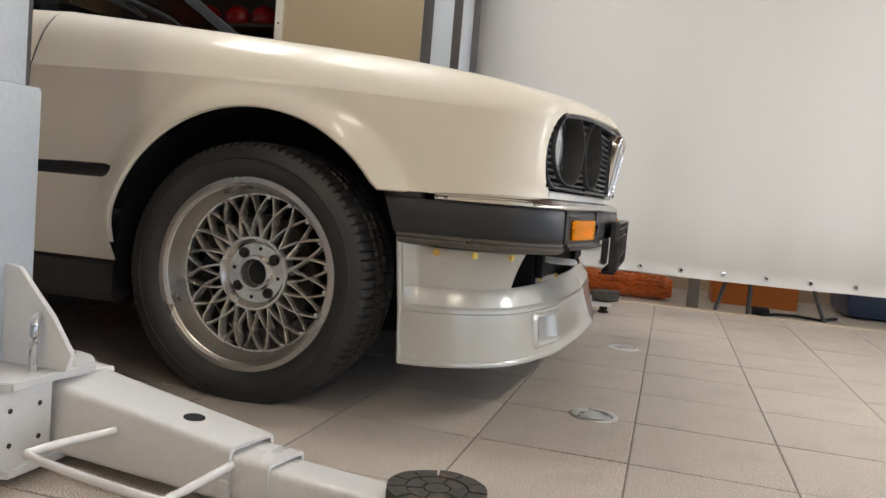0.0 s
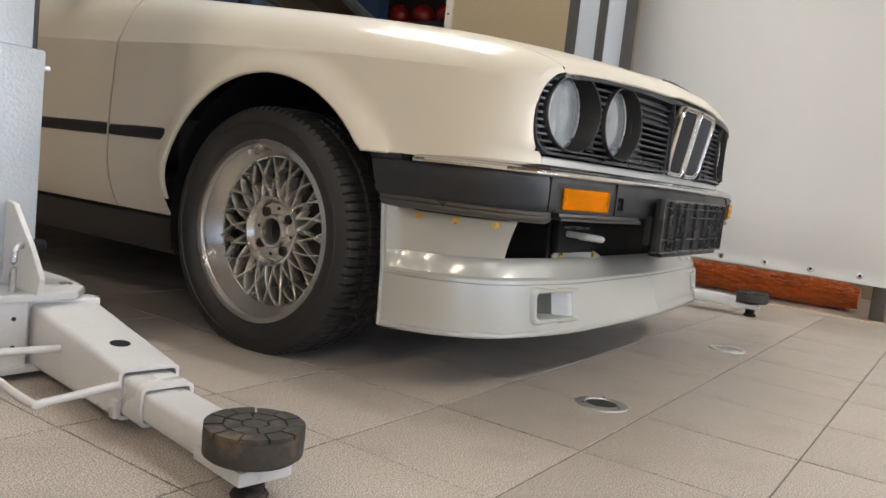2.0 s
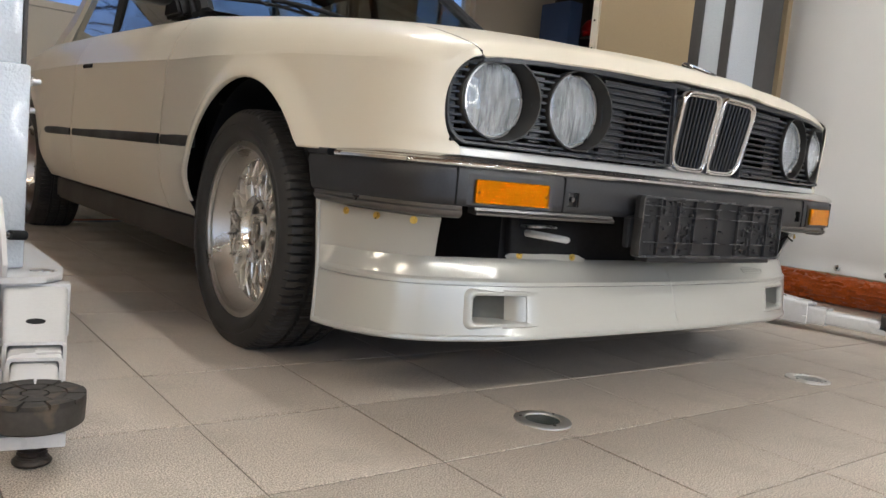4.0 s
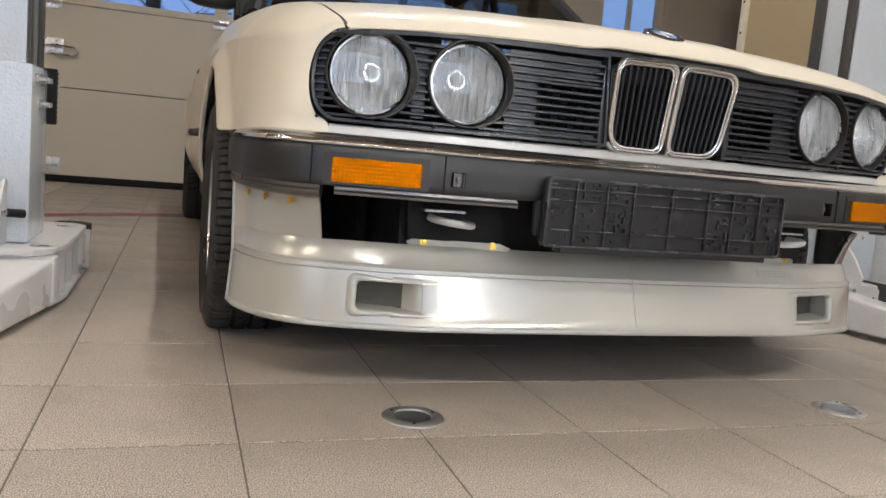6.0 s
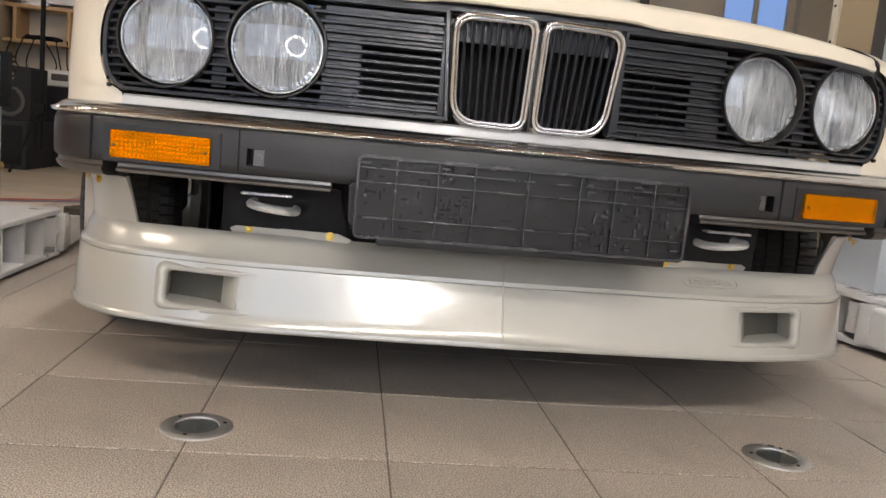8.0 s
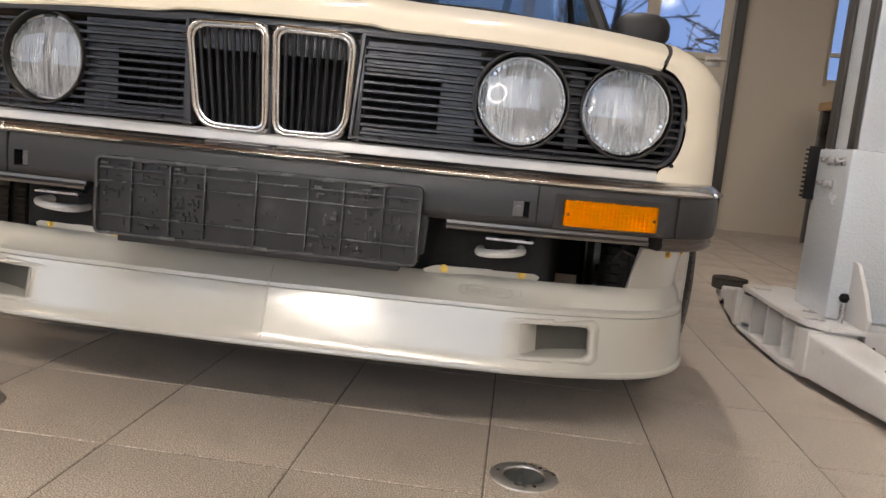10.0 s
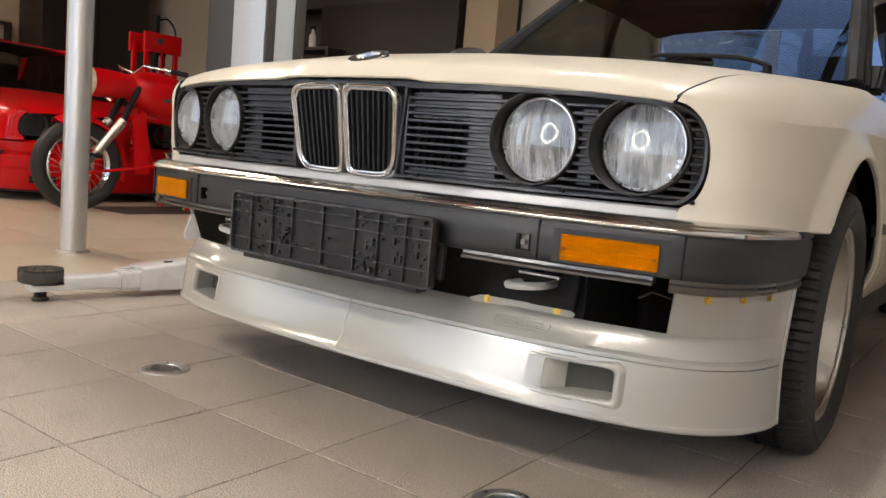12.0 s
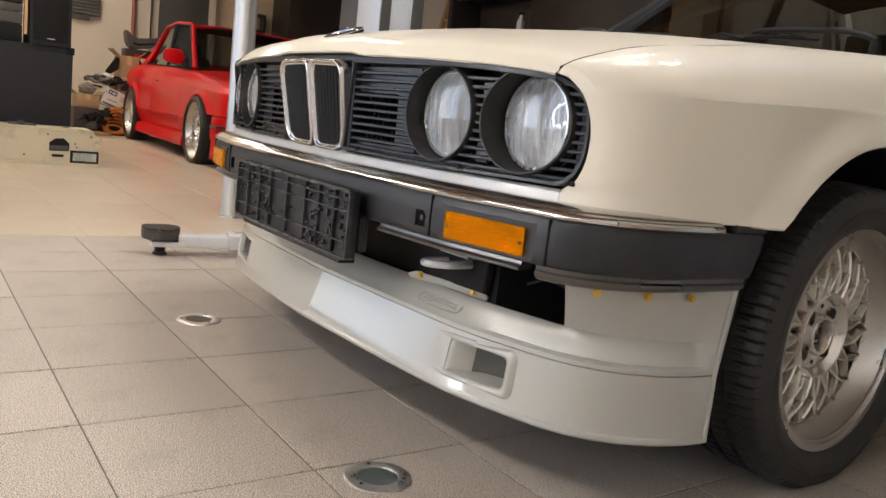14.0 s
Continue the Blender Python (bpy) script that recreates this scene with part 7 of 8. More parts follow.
cb = thing("tall_cabinet", "black-brown tall cabinet against the wall", "cabinet", (-8.8, 4.4, 0))
for y0, y1 in ((3.66, 4.36), (4.37, 5.07)):
    bm = B()
    box(bm, -9.18, -8.6, y0, y1, 0, 3.0, 0.006)
    part("cabinet_door", bm, DARKC, cb)
dr = thing("door_hall", "grey flush door in a pale frame", "door", (-9.18, 2.44, 0), kind="structure")
bm = B()
box(bm, -9.20, -9.14, 2.12, 2.76, 0, 2.12, 0.004)
part("door_leaf", bm, DGREY, dr)
for y0, y1, z0, z1 in ((2.03, 2.12, 0, 2.2), (2.76, 2.85, 0, 2.2), (2.12, 2.76, 2.12, 2.2)):
    bm = B()
    box(bm, -9.20, -9.12, y0, y1, z0, z1, 0.004)
    part("door_frame", bm, WALLM, dr)
bm = B()
cyl(bm, (-9.13, 2.17, 1.03), (-9.07, 2.17, 1.03), 0.012, seg=8)
part("door_handle", bm, STEEL, dr)
bm = B()
box(bm, -9.19, -9.05, 3.18, 3.52, 1.50, 1.53)
box(bm, -9.19, -9.05, 3.18, 3.21, 1.53, 1.74)
box(bm, -9.19, -9.05, 3.49, 3.52, 1.53, 1.74)
box(bm, -9.19, -9.05, 3.21, 3.49, 1.71, 1.74)
single("wall_rack", bm, DARKC, "small dark rack on the hall wall", "rack")

# ladder leaning by the dark wall
ld = thing("ladder", "wooden ladder leaning upright by the wall", "ladder", (-6.9, 4.9, 0))
for x in (-7.15, -6.72):
    bm = B()
    prism(bm, [(4.75, 0), (4.81, 0), (5.33, 2.6), (5.27, 2.6)], x - 0.025, x + 0.025, "x")
    part("rail", bm, SHELFW, ld)
for k in range(9):
    z = 0.25 + 0.27 * k
    y = 4.78 + 0.2 * z
    bm = B()
    cyl(bm, (-7.13, y, z), (-6.74, y, z), 0.017, seg=8)
    part("rung", bm, SHELFW, ld)


def press():
    p = thing("hydraulic_press", "red hydraulic workshop press with a black ram", "press", (-5.7, 3.3, 0))

    def bx(name, material, *a):
        bm = B()
        box(bm, *a)
        return part(name, bm, material, p)
    for y in (3.08, 3.50):
        for x in (-5.80, -5.56):
            bx("upright", RED, x - 0.02, x + 0.02, y - 0.03, y + 0.03, 0, 1.42, 0.003)
    bx("head_beam", RED, -5.84, -5.80, 3.02, 3.56, 1.34, 1.52, 0.006)
    bx("head_beam", RED, -5.56, -5.52, 3.02, 3.56, 1.34, 1.52, 0.006)
    bx("bed_beam", RED, -5.84, -5.52, 3.02, 3.56, 0.62, 0.74, 0.006)
    for y in (3.08, 3.50):
        bx("foot", RED, -6.0, -5.35, y - 0.04, y + 0.04, 0, 0.06, 0.004)
    bx("badge", DULL, -5.519, -5.515, 3.20, 3.28, 1.42, 1.47, 0.001)
    bm = B()
    cyl(bm, (-5.68, 3.29, 1.18), (-5.68, 3.29, 1.70), 0.045, seg=18)
    cyl(bm, (-5.68, 3.29, 1.10), (-5.68, 3.29, 1.20), 0.028, seg=14)
    part("ram", bm, BLACK, p)
    bm = B()
    tube(bm, curve([(-5.68, 3.33, 1.66), (-5.66, 3.45, 1.68), (-5.62, 3.54, 1.55), (-5.60, 3.56, 1.2), (-5.60, 3.52, 0.9)], 20), 0.010, 6)
    part("hose", bm, BLACK, p)
    p.scale = (0.85, 0.72, 0.975)


press()


def motorbike():
    """A red vintage motorbike, nose towards -y."""
    X = -3.95
    b = thing("motorbike", "red vintage motorbike with a cream headlamp nose", "motorbike", (X, 2.4, 0))

    def pipe(name, material, pts, r, lab=""):
        bm = B()
        tube(bm, pts, r, 10)
        return part(name, bm, material, b, lab)
    for y, nm in ((1.635, "front_wheel"), (2.98, "rear_wheel")):
        R = Matrix.Translation((X, y, 0.30)) @ Matrix.Rotation(radians(90), 4, "Y")
        bm = B()
        lathe(bm, [(0.212, -0.028), (0.235, -0.046), (0.265, -0.050), (0.288, -0.036), (0.300, 0.0), (0.288, 0.036), (0.265, 0.050), (0.235, 0.046), (0.212, 0.028)], 48, R)
        w = part(nm, bm, TYRE, b)
        bm = B()
        lathe(bm, [(0.196, -0.02), (0.212, -0.036), (0.218, -0.032), (0.204, 0.0), (0.218, 0.032), (0.212, 0.036), (0.196, 0.02)], 48, R)
        part("rim", bm, CHROME, w)
        for k in range(24):
            a = 2 * math.pi * k / 24
            bm = B()
            p = R @ Vector((0.09 * math.cos(a + 0.3), 0.09 * math.sin(a + 0.3), 0.03 * (-1) ** k))
            q = R @ Vector((0.202 * math.cos(a), 0.202 * math.sin(a), 0))
            cyl(bm, p, q, 0.002, seg=4)
            part("spoke", bm, STEEL, w)
        bm = B()
        lathe(bm, [(0.0, -0.05), (0.06, -0.05), (0.098, -0.035), (0.100, -0.02), (0.100, 0.02), (0.098, 0.035), (0.06, 0.05), (0.0, 0.05)], 28, R)
        part("hub", bm, ALLOY, w)
        # deep mudguard
        bm = B()
        a0, a1 = (-15, 118) if nm == "front_wheel" else (5, 170)
        rows = []
        for a in np.linspace(radians(a0), radians(a1), 20):
            cy, cz = y + 0.325 * math.cos(a), 0.30 + 0.325 * math.sin(a)
            iy, iz = y + 0.300 * math.cos(a), 0.30 + 0.300 * math.sin(a)
            rows.append([(X - 0.065, iy, iz), (X - 0.06, cy, cz - 0.01), (X, y + 0.345 * math.cos(a), 0.30 + 0.345 * math.sin(a)), (X + 0.06, cy, cz - 0.01), (X + 0.065, iy, iz)])
        sheet(bm, rows)
        solidify(bm, 0.004)
        part("mudguard", bm, RED, b)
    for s in (-1, 1):
        pipe("fork_leg", LIP, [(X + s * 0.085, 1.72, 0.40), (X + s * 0.085, 1.90, 0.62)], 0.030)
        pipe("fork_slider", DULL, [(X + s * 0.085, 1.635, 0.30), (X + s * 0.085, 1.74, 0.425)], 0.024)
        pipe("axle_link", BLACK, [(X + s * 0.095, 1.60, 0.385), (X + s * 0.095, 1.74, 0.375)], 0.016)
        pipe("fork_cover", BLACK, [(X + s * 0.080, 1.89, 0.60), (X + s * 0.07, 2.02, 0.86)], 0.022)
        pipe("handlebar", CHROME, [(X, 2.02, 0.95), (X + s * 0.15, 2.0, 1.00), (X + s * 0.30, 2.12, 0.98)], 0.012)
        pipe("grip", BLACK, [(X + s * 0.29, 2.11, 0.98), (X + s * 0.36, 2.20, 0.965)], 0.018)
    bm = B()
    m = Matrix.Translation((X, 1.68, 0.86)) @ Matrix.Rotation(radians(90), 4, "X")
    lathe(bm, [(0.0, 0.03), (0.070, 0.022), (0.078, 0.0)], 32, m)
    h = part("headlamp_glass", bm, LENS, b)
    bm = B()
    lathe(bm, [(0.076, 0.0), (0.082, 0.012), (0.094, 0.010), (0.098, -0.015), (0.090, -0.02)], 32, m)
    part("headlamp_rim", bm, CASEC, b, "cream headlamp rim")
    bm = B()
    lathe(bm, [(0.094, -0.015), (0.096, -0.06), (0.090, -0.20), (0.075, -0.34), (0.05, -0.40), (0.0, -0.41)], 32, m)
    part("headlamp_nose", bm, RED, b)
    bm = B()
    lathe(bm, [(0.0, -0.002), (0.076, -0.002)], 24, m)
    part("reflector", bm, BULB, b)
    # tank, side panels, seat
    bm = B()
    t = bmesh.new()
    bmesh.ops.create_uvsphere(t, u_segments=28, v_segments=16, radius=1)
    for v in t.verts:
        k = 1 - 0.35 * max(0, v.co.y)
        v.co = Vector((v.co.x * 0.135 * k, v.co.y * 0.34, v.co.z * 0.145 * k + (0.03 if v.co.z > 0 else 0)))
    join(bm, t, Matrix.Translation((X, 2.27, 0.80)) @ Matrix.Rotation(radians(-9), 4, "X"))
    part("tank", bm, RED, b)
    for s in (-1, 1):
        bm = B()
        prism(bm, rounded(2.36, 2.54, 0.71, 0.83, 0.05, 5), X + s * 0.112, X + s * 0.138, "x", 0.004)
        part("knee_pad", bm, BLACK, b)
        bm = B()
        box(bm, X + s * 0.135 - 0.002, X + s * 0.135 + 0.002, 2.17, 2.30, 0.775, 0.80, 0.001)
        part("tank_badge", bm, DULL, b)
        bm = B()
        prism(bm, [(2.62, 0.36), (3.08, 0.36), (3.14, 0.56), (2.95, 0.66), (2.62, 0.64)], X + s * 0.10, X + s * 0.13, "x", 0.012)
        part("side_panel", bm, RED, b)
        bm = B()
        prism(bm, [(1.98, 0.26), (2.10, 0.26), (2.06, 0.70), (1.94, 0.66)], X + s * 0.10, X + s * 0.12, "x", 0.01)
        part("leg_shield", bm, RED, b)
    bm = B()
    box(bm, X - 0.13, X + 0.13, 2.58, 3.05, 0.72, 0.80, 0.03)
    part("seat", bm, BLACK, b)
    pipe("frame_tube", RED, [(X, 2.03, 0.88), (X, 2.16, 0.40), (X, 2.26, 0.24), (X, 2.72, 0.22), (X, 2.98, 0.30)], 0.022)
    pipe("frame_tube", RED, [(X, 2.05, 0.82), (X, 2.65, 0.66), (X, 2.98, 0.34)], 0.02)
    bm = B()
    lathe(bm, [(0.0, 0.0), (0.14, 0.0), (0.16, 0.03), (0.16, 0.15), (0.14, 0.18), (0.0, 0.18)], 28, Matrix.Translation((X - 0.09, 2.50, 0.33)) @ Matrix.Rotation(radians(90), 4, "Y"))
    box(bm, X - 0.09, X + 0.09, 2.36, 2.70, 0.24, 0.42, 0.05)
    part("engine_case", bm, ALLOY, b)
    for k in range(8):
        bm = B()
        z = 0.46 + k * 0.022
        box(bm, X - 0.10, X + 0.10, 2.33, 2.53, z, z + 0.008, 0.002)
        part("cooling_fin", bm, BRAKE, b)
    bm = B()
    cyl(bm, (X, 2.43, 0.42), (X, 2.43, 0.66), 0.07, seg=16)
    part("cylinder", bm, BRAKE, b)
    bm = B()
    cyl(bm, (X + 0.05, 2.60, 0.46), (X + 0.05, 2.60, 0.58), 0.05, seg=14)
    part("carburettor", bm, ALLOY, b)
    pipe("exhaust", CHROME, [(X + 0.10, 2.36, 0.50), (X + 0.14, 2.22, 0.42), (X + 0.15, 2.30, 0.24), (X + 0.15, 2.70, 0.22), (X + 0.15, 3.25, 0.24)], 0.024)
    for s in (-1, 1):
        pipe("stand_leg", RED, [(X + s * 0.08, 2.46, 0.24), (X + s * 0.17, 2.38, 0.02)], 0.013)
    pipe("brake_stay", RED, [(X + 0.105, 1.60, 0.255), (X + 0.125, 2.05, 0.315), (X + 0.125, 2.17, 0.335)], 0.011)
    bm = B()
    box(bm, X - 0.25, X + 0.25, 1.85, 3.3, 0.0015, 0.0045)
    single("floor_mat", bm, DGREY, "thin dark mat under the motorbike", "mat")


motorbike()


def loudspeakers():
    # big black cabinet with rack units and a monitor on it, and the cream case in front
    bm = B()
    box(bm, -5.5, -4.9, -0.75, 0.42, 0.0, 0.80, 0.012)
    sp = single("bass_cabinet", bm, FELT, "large black felt-covered bass loudspeaker cabinet", "loudspeaker")
    for y in (-0.73, 0.40):
        for z in (0.02, 0.78):
            bm = B()
            box(bm, -4.925, -4.893, y - 0.028, y + 0.028, z - 0.026, z + 0.026, 0.006)
            part("corner_guard", bm, BLACK, sp)
    bm = B()
    box(bm, -5.30, -5.12, 0.415, 0.426, 0.48, 0.58, 0.004)
    part("side_handle", bm, BLACK, sp)
    bm = B()
    box(bm, -4.902, -4.896, -0.70, 0.37, 0.05, 0.75, 0.003)
    part("front_cloth", bm, FELT, sp)
    t = thing("loudspeaker", "black loudspeaker on top of a bass cabinet", "loudspeaker", (-5.05, 0.25, 0.80))
    bm = B()
    box(bm, -5.25, -4.88, 0.13, 0.40, 0.80, 1.38, 0.008)
    part("cabinet", bm, FELT, t)
    bm = B()
    box(bm, -4.878, -4.872, 0.15, 0.38, 0.83, 1.36, 0.004)
    part("front_grille", bm, BLACK, t)
    bm = B()
    box(bm, -4.871, -4.868, 0.24, 0.29, 0.845, 0.852)
    part("nameplate", bm, BWHITE, t)
    r = thing("amplifier_rack", "rack of black and silver amplifiers", "amplifier", (-5.05, -0.2, 0.80))
    for k, (z0, z1, mt) in enumerate(((0.80, 0.92, BLACK), (0.925, 1.0, DGREY), (1.005, 1.06, DULL), (1.065, 1.2, BLACK), (1.205, 1.3, BLACK))):
        bm = B()
        box(bm, -5.3, -4.90 + 0.004 * (k % 2), -0.40, 0.085, z0, z1, 0.004)
        part("unit", bm, mt, r)
    bm = B()
    box(bm, -4.897, -4.893, 0.095, 0.115, 0.86, 1.3)
    single("cable_bundle", bm, SHELFW, "brown cable strip beside the rack", "cable")
    c = thing("cream_case", "cream car front panel with a black vent and a lamp", "car part", (-4.5, 0.1, 0))
    bm = B()
    prism(bm, [(-0.95, 0.02), (0.505, 0.02), (0.510, 0.06), (0.500, 0.120), (0.485, 0.225), (0.470, 0.252), (-0.95, 0.240)], -4.62, -4.36, "x", 0.008)
    part("panel", bm, CASEC, c)
    bm = B()
    box(bm, -4.63, -4.345, -0.95, 0.515, 0.0, 0.022, 0.004)
    part("lower_lip", bm, CASEC, c)
    bm = B()
    box(bm, -4.60, -4.352, -0.95, 0.475, 0.232, 0.244, 0.003)
    part("upper_flange", bm, CASEC, c)
    for z0, z1 in ((0.140, 0.164), (0.182, 0.208)):
        bm = B()
        box(bm, -4.58, -4.345, 0.480, 0.528, z0, z1, 0.004)
        part("corner_lug", bm, CASEC, c)
    bm = B()
    prism(bm, [(0.200, 0.096), (0.322, 0.100), (0.324, 0.150), (0.288, 0.184), (0.236, 0.180), (0.200, 0.150)], -4.362, -4.355, "x")
    part("vent", bm, BLACK, c)
    bm = B()
    prism(bm, [(0.206, 0.102), (0.316, 0.106), (0.316, 0.136), (0.206, 0.132)], -4.357, -4.350, "x", 0.002)
    for y in (0.222, 0.258, 0.292):
        cyl(bm, (-4.351, y, 0.119), (-4.345, y, 0.119), 0.010, seg=10)
    part("vent_plate", bm, DGREY, c)
    bm = B()
    box(bm, -4.362, -4.355, 0.216, 0.290, 0.056, 0.074, 0.003)
    part("vent", bm, BLACK, c)
    bm = B()
    sheet(bm, [[(-4.348, y, z) for y, z in rounded(0.330, 0.510, 0.022, 0.106, 0.008, 3)], [(-4.342, y, z) for y, z in rounded(0.333, 0.507, 0.025, 0.103, 0.007, 3)], [(-4.342, y, z) for y, z in rounded(0.341, 0.499, 0.033, 0.095, 0.006, 3)], [(-4.358, y, z) for y, z in rounded(0.343, 0.497, 0.035, 0.093, 0.006, 3)]], closed=True)
    box(bm, -4.362, -4.358, 0.330, 0.510, 0.022, 0.106)
    lampf = part("lamp", bm, BLACK, c, "rectangular lamp in a black frame")
    bm = B()
    sheet(bm, [[(-4.357 + 0.010 * (2 * abs(u - 0.5)) ** 2, 0.345 + 0.150 * u, 0.036 + 0.056 * v) for u in np.linspace(0, 1, 13)] for v in np.linspace(0, 1, 5)])
    part("reflector", bm, BULB, lampf)
    bm = B()
    box(bm, -4.350, -4.347, 0.343, 0.497, 0.035, 0.093)
    part("lamp_glass", bm, LIGHTLENS, lampf).visible_shadow = False
    for y, z in ((0.19, 0.205), (0.36, 0.150), (0.37, 0.128), (0.05, 0.06), (-0.1, 0.19), (0.46, 0.205)):
        bm = B()
        cyl(bm, (-4.361, y, z), (-4.3575, y, z), 0.0065, seg=10)
        part("bolt_hole", bm, DULL, c)
    for y0, y1, h in ((-0.03, 0.13, 0.014), (0.02, 0.06, 0.026), (0.30, 0.34, 0.010)):
        bm = B()
        box(bm, -4.55, -4.43, y0, y1, 0.236, 0.246 + h, 0.004)
        part("clip", bm, DULL, c)
    # wall behind the loudspeakers
    plain("wall_hall", WALLM, "pale hall wall behind the loudspeakers", "wall", (-9.2, -5.9, -2.0, -1.8, 0, 3.2))
    bm = B()
    box(bm, -9.05, -9.0, 1.05, 1.40, 1.36, 1.78, 0.004)
    box(bm, -9.05, -9.0, 1.10, 1.29, 1.30, 1.36, 0.004)
    wb = single("wall_box", bm, DGREY, "dark louvred box on the hall wall", "box")
    for k in range(10):
        bm = B()
        prism(bm, [(-9.0, 1.375 + 0.04 * k), (-8.982, 1.375 + 0.04 * k), (-9.0, 1.405 + 0.04 * k)], 1.07, 1.385, "y")
        part("louvre", bm, DGREY, wb)
    plain("wall_nook", WALLM, "pale wall behind the stored parts", "wall", (-9.18, -9.05, -1.8, 2.0, 0, 3.2))
    bm = B()
    cyl(bm, (-9.02, 1.79, 0.0), (-9.02, 1.79, 3.2), 0.024, seg=10)
    single("copper_pipe", bm, mat("copper_paint", (0.30, 0.12, 0.07), 0.5, 0.3), "brown-red heating pipe on the wall", "pipe")


loudspeakers()


def clutter():
    """The heap of car parts and boxes beyond the red car's tail."""
    rnd = random.Random(21)

    def carton(x, y, z0, w, d, h, mt, lab, flaps=False):
        bm = B()
        box(bm, x - w / 2, x + w / 2, y - d / 2, y + d / 2, z0, z0 + h, 0.006)
        ob = single("storage_box", bm, mt, lab, "box", group="stored parts")
        if flaps:
            for sg in (-1, 1):
                bm = B()
                box(bm, -w / 2, w / 2, -0.002, 0.002, 0, 0.10, 0, Matrix.Translation((x, y + sg * d / 2, z0 + h)) @ Matrix.Rotation(-sg * radians(50), 4, "X"))
                part("flap", bm, mt, ob)
            bm = B()
            box(bm, x + w / 2, x + w / 2 + 0.001, y - 0.025, y + 0.025, z0 + h * 0.6, z0 + h)
            part("tape", bm, SHELFW, ob)
        return ob
    carton(-8.50, 1.68, 0.0, 0.40, 0.42, 0.668, CARD, "tall brown cardboard box on the floor")
    carton(-8.48, 1.61, 0.668, 0.28, 0.22, 0.255, CARD, "small cardboard box standing on a box", True)
    # dark block added to carry the bumper and darken the space beneath it
    carton(-8.52, 1.76, 0.925, 0.22, 0.36, 0.09, DARKC, "flat dark block for the shade under a bumper")
    carton(-8.28, 1.13, 0.0, 0.34, 0.26, 0.29, DARKC, "dark brown parts crate on the floor")
    carton(-8.32, 1.15, 0.292, 0.30, 0.24, 0.145, CARD, "open brown cardboard box on a crate", True)
    carton(-8.34, 1.43, 0.0, 0.30, 0.28, 0.26, DGREY, "grey plastic parts crate on the floor")
    carton(-8.00, 1.25, 0.0, 0.24, 0.20, 0.035, CARD, "flattened brown cardboard on the floor")
    # printed carton lying askew on the crate
    m = Matrix.Translation((-8.32, 1.445, 0.405)) @ Matrix.Rotation(radians(-20), 4, "X")
    bm = B()
    box(bm, -0.14, 0.14, -0.145, 0.145, -0.10, 0.10, 0.005, m)
    pb = single("printed_carton", bm, SKINP, "white printed carton leaning on the heap", "carton")
    for y0, y1, z0, z1, mt in ((-0.105, -0.01, 0.035, 0.085, BLUEP), (-0.125, 0.10, -0.090, -0.070, DGREY), (-0.09, 0.02, -0.03, -0.022, DGREY), (0.085, 0.135, -0.085, -0.045, BLUEP), (0.04, 0.12, 0.0, 0.06, CASEC)):
        bm = B()
        box(bm, 0.1405, 0.1425, y0, y1, z0, z1, 0, m)
        part("print_bar", bm, mt, pb)
    for y0 in (-0.092, -0.062, -0.040):
        bm = B()
        box(bm, 0.1425, 0.1440, y0, y0 + 0.014, 0.047, 0.073, 0, m)
        part("print_bar", bm, BWHITE, pb)
    bm = B()
    lumpy(bm, (-8.30, 1.16, 0.495), (0.08, 0.09, 0.065), 5, 0.3)
    single("crumpled_bag", bm, GREYF, "crumpled pale bag in a cardboard box", "bag")
    bm = B()
    lumpy(bm, (-8.36, 1.39, 0.645), (0.06, 0.06, 0.07), 9, 0.35)
    single("white_cloth", bm, SKINP, "crumpled white cloth on the heap", "cloth")
    bm = B()
    prism(bm, [(1.345, 0.715), (1.465, 0.905), (1.50, 0.88), (1.49, 0.76), (1.40, 0.69)], -8.36, -8.31, "x", 0.008)
    single("stored_part", bm, BLACK, "black angular panel on the heap", "car part", group="stored parts")
    for k in range(14):
        bm = B()
        x, y = -8.28 + rnd.uniform(-0.10, 0.14), 1.22 + rnd.uniform(0, 0.34)
        z = 0.53 + 0.12 * rnd.random()
        if k < 4:
            x, y, z = -8.10, 1.15 + 0.05 * k, 0.16 + 0.03 * k
        pts = [(x + rnd.uniform(-0.05, 0.05), y + j * 0.045 - 0.10, z + rnd.uniform(-0.03, 0.03)) for j in range(5)]
        tube(bm, curve(pts, 12), rnd.uniform(0.008, 0.024), 7)
        single("trim_part", bm, rnd.choice((BLACK, BLACK, DGREY, DULL)), "black plastic trim part on the heap", "car part", group="stored parts")
    for k in range(9):
        x, y, z = -8.26 + rnd.uniform(-0.08, 0.08), 1.30 + rnd.uniform(0, 0.28), 0.54 + rnd.uniform(0, 0.09)
        if k < 3:
            x, y, z = -8.10, 1.20 + 0.07 * k, 0.10 + 0.07 * k
        w, d, h = rnd.uniform(0.04, 0.08), rnd.uniform(0.04, 0.09), rnd.uniform(0.015, 0.04)
        m = Matrix.Translation((x, y, z)) @ Euler((rnd.uniform(-0.5, 0.5), rnd.uniform(-0.5, 0.5), rnd.uniform(0, 3))).to_matrix().to_4x4()
        bm = B()
        box(bm, -w, w, -d, d, -h, h, 0.010, m)
        box(bm, -w * 0.5, w * 0.7, -d * 0.6, d * 0.4, h, h * 1.7, 0.005, m)
        single("stored_part", bm, rnd.choice((BLACK, DGREY, DARKC, DULL, BLACK)), "dusty dismantled car part on the heap", "car part", group="stored parts")
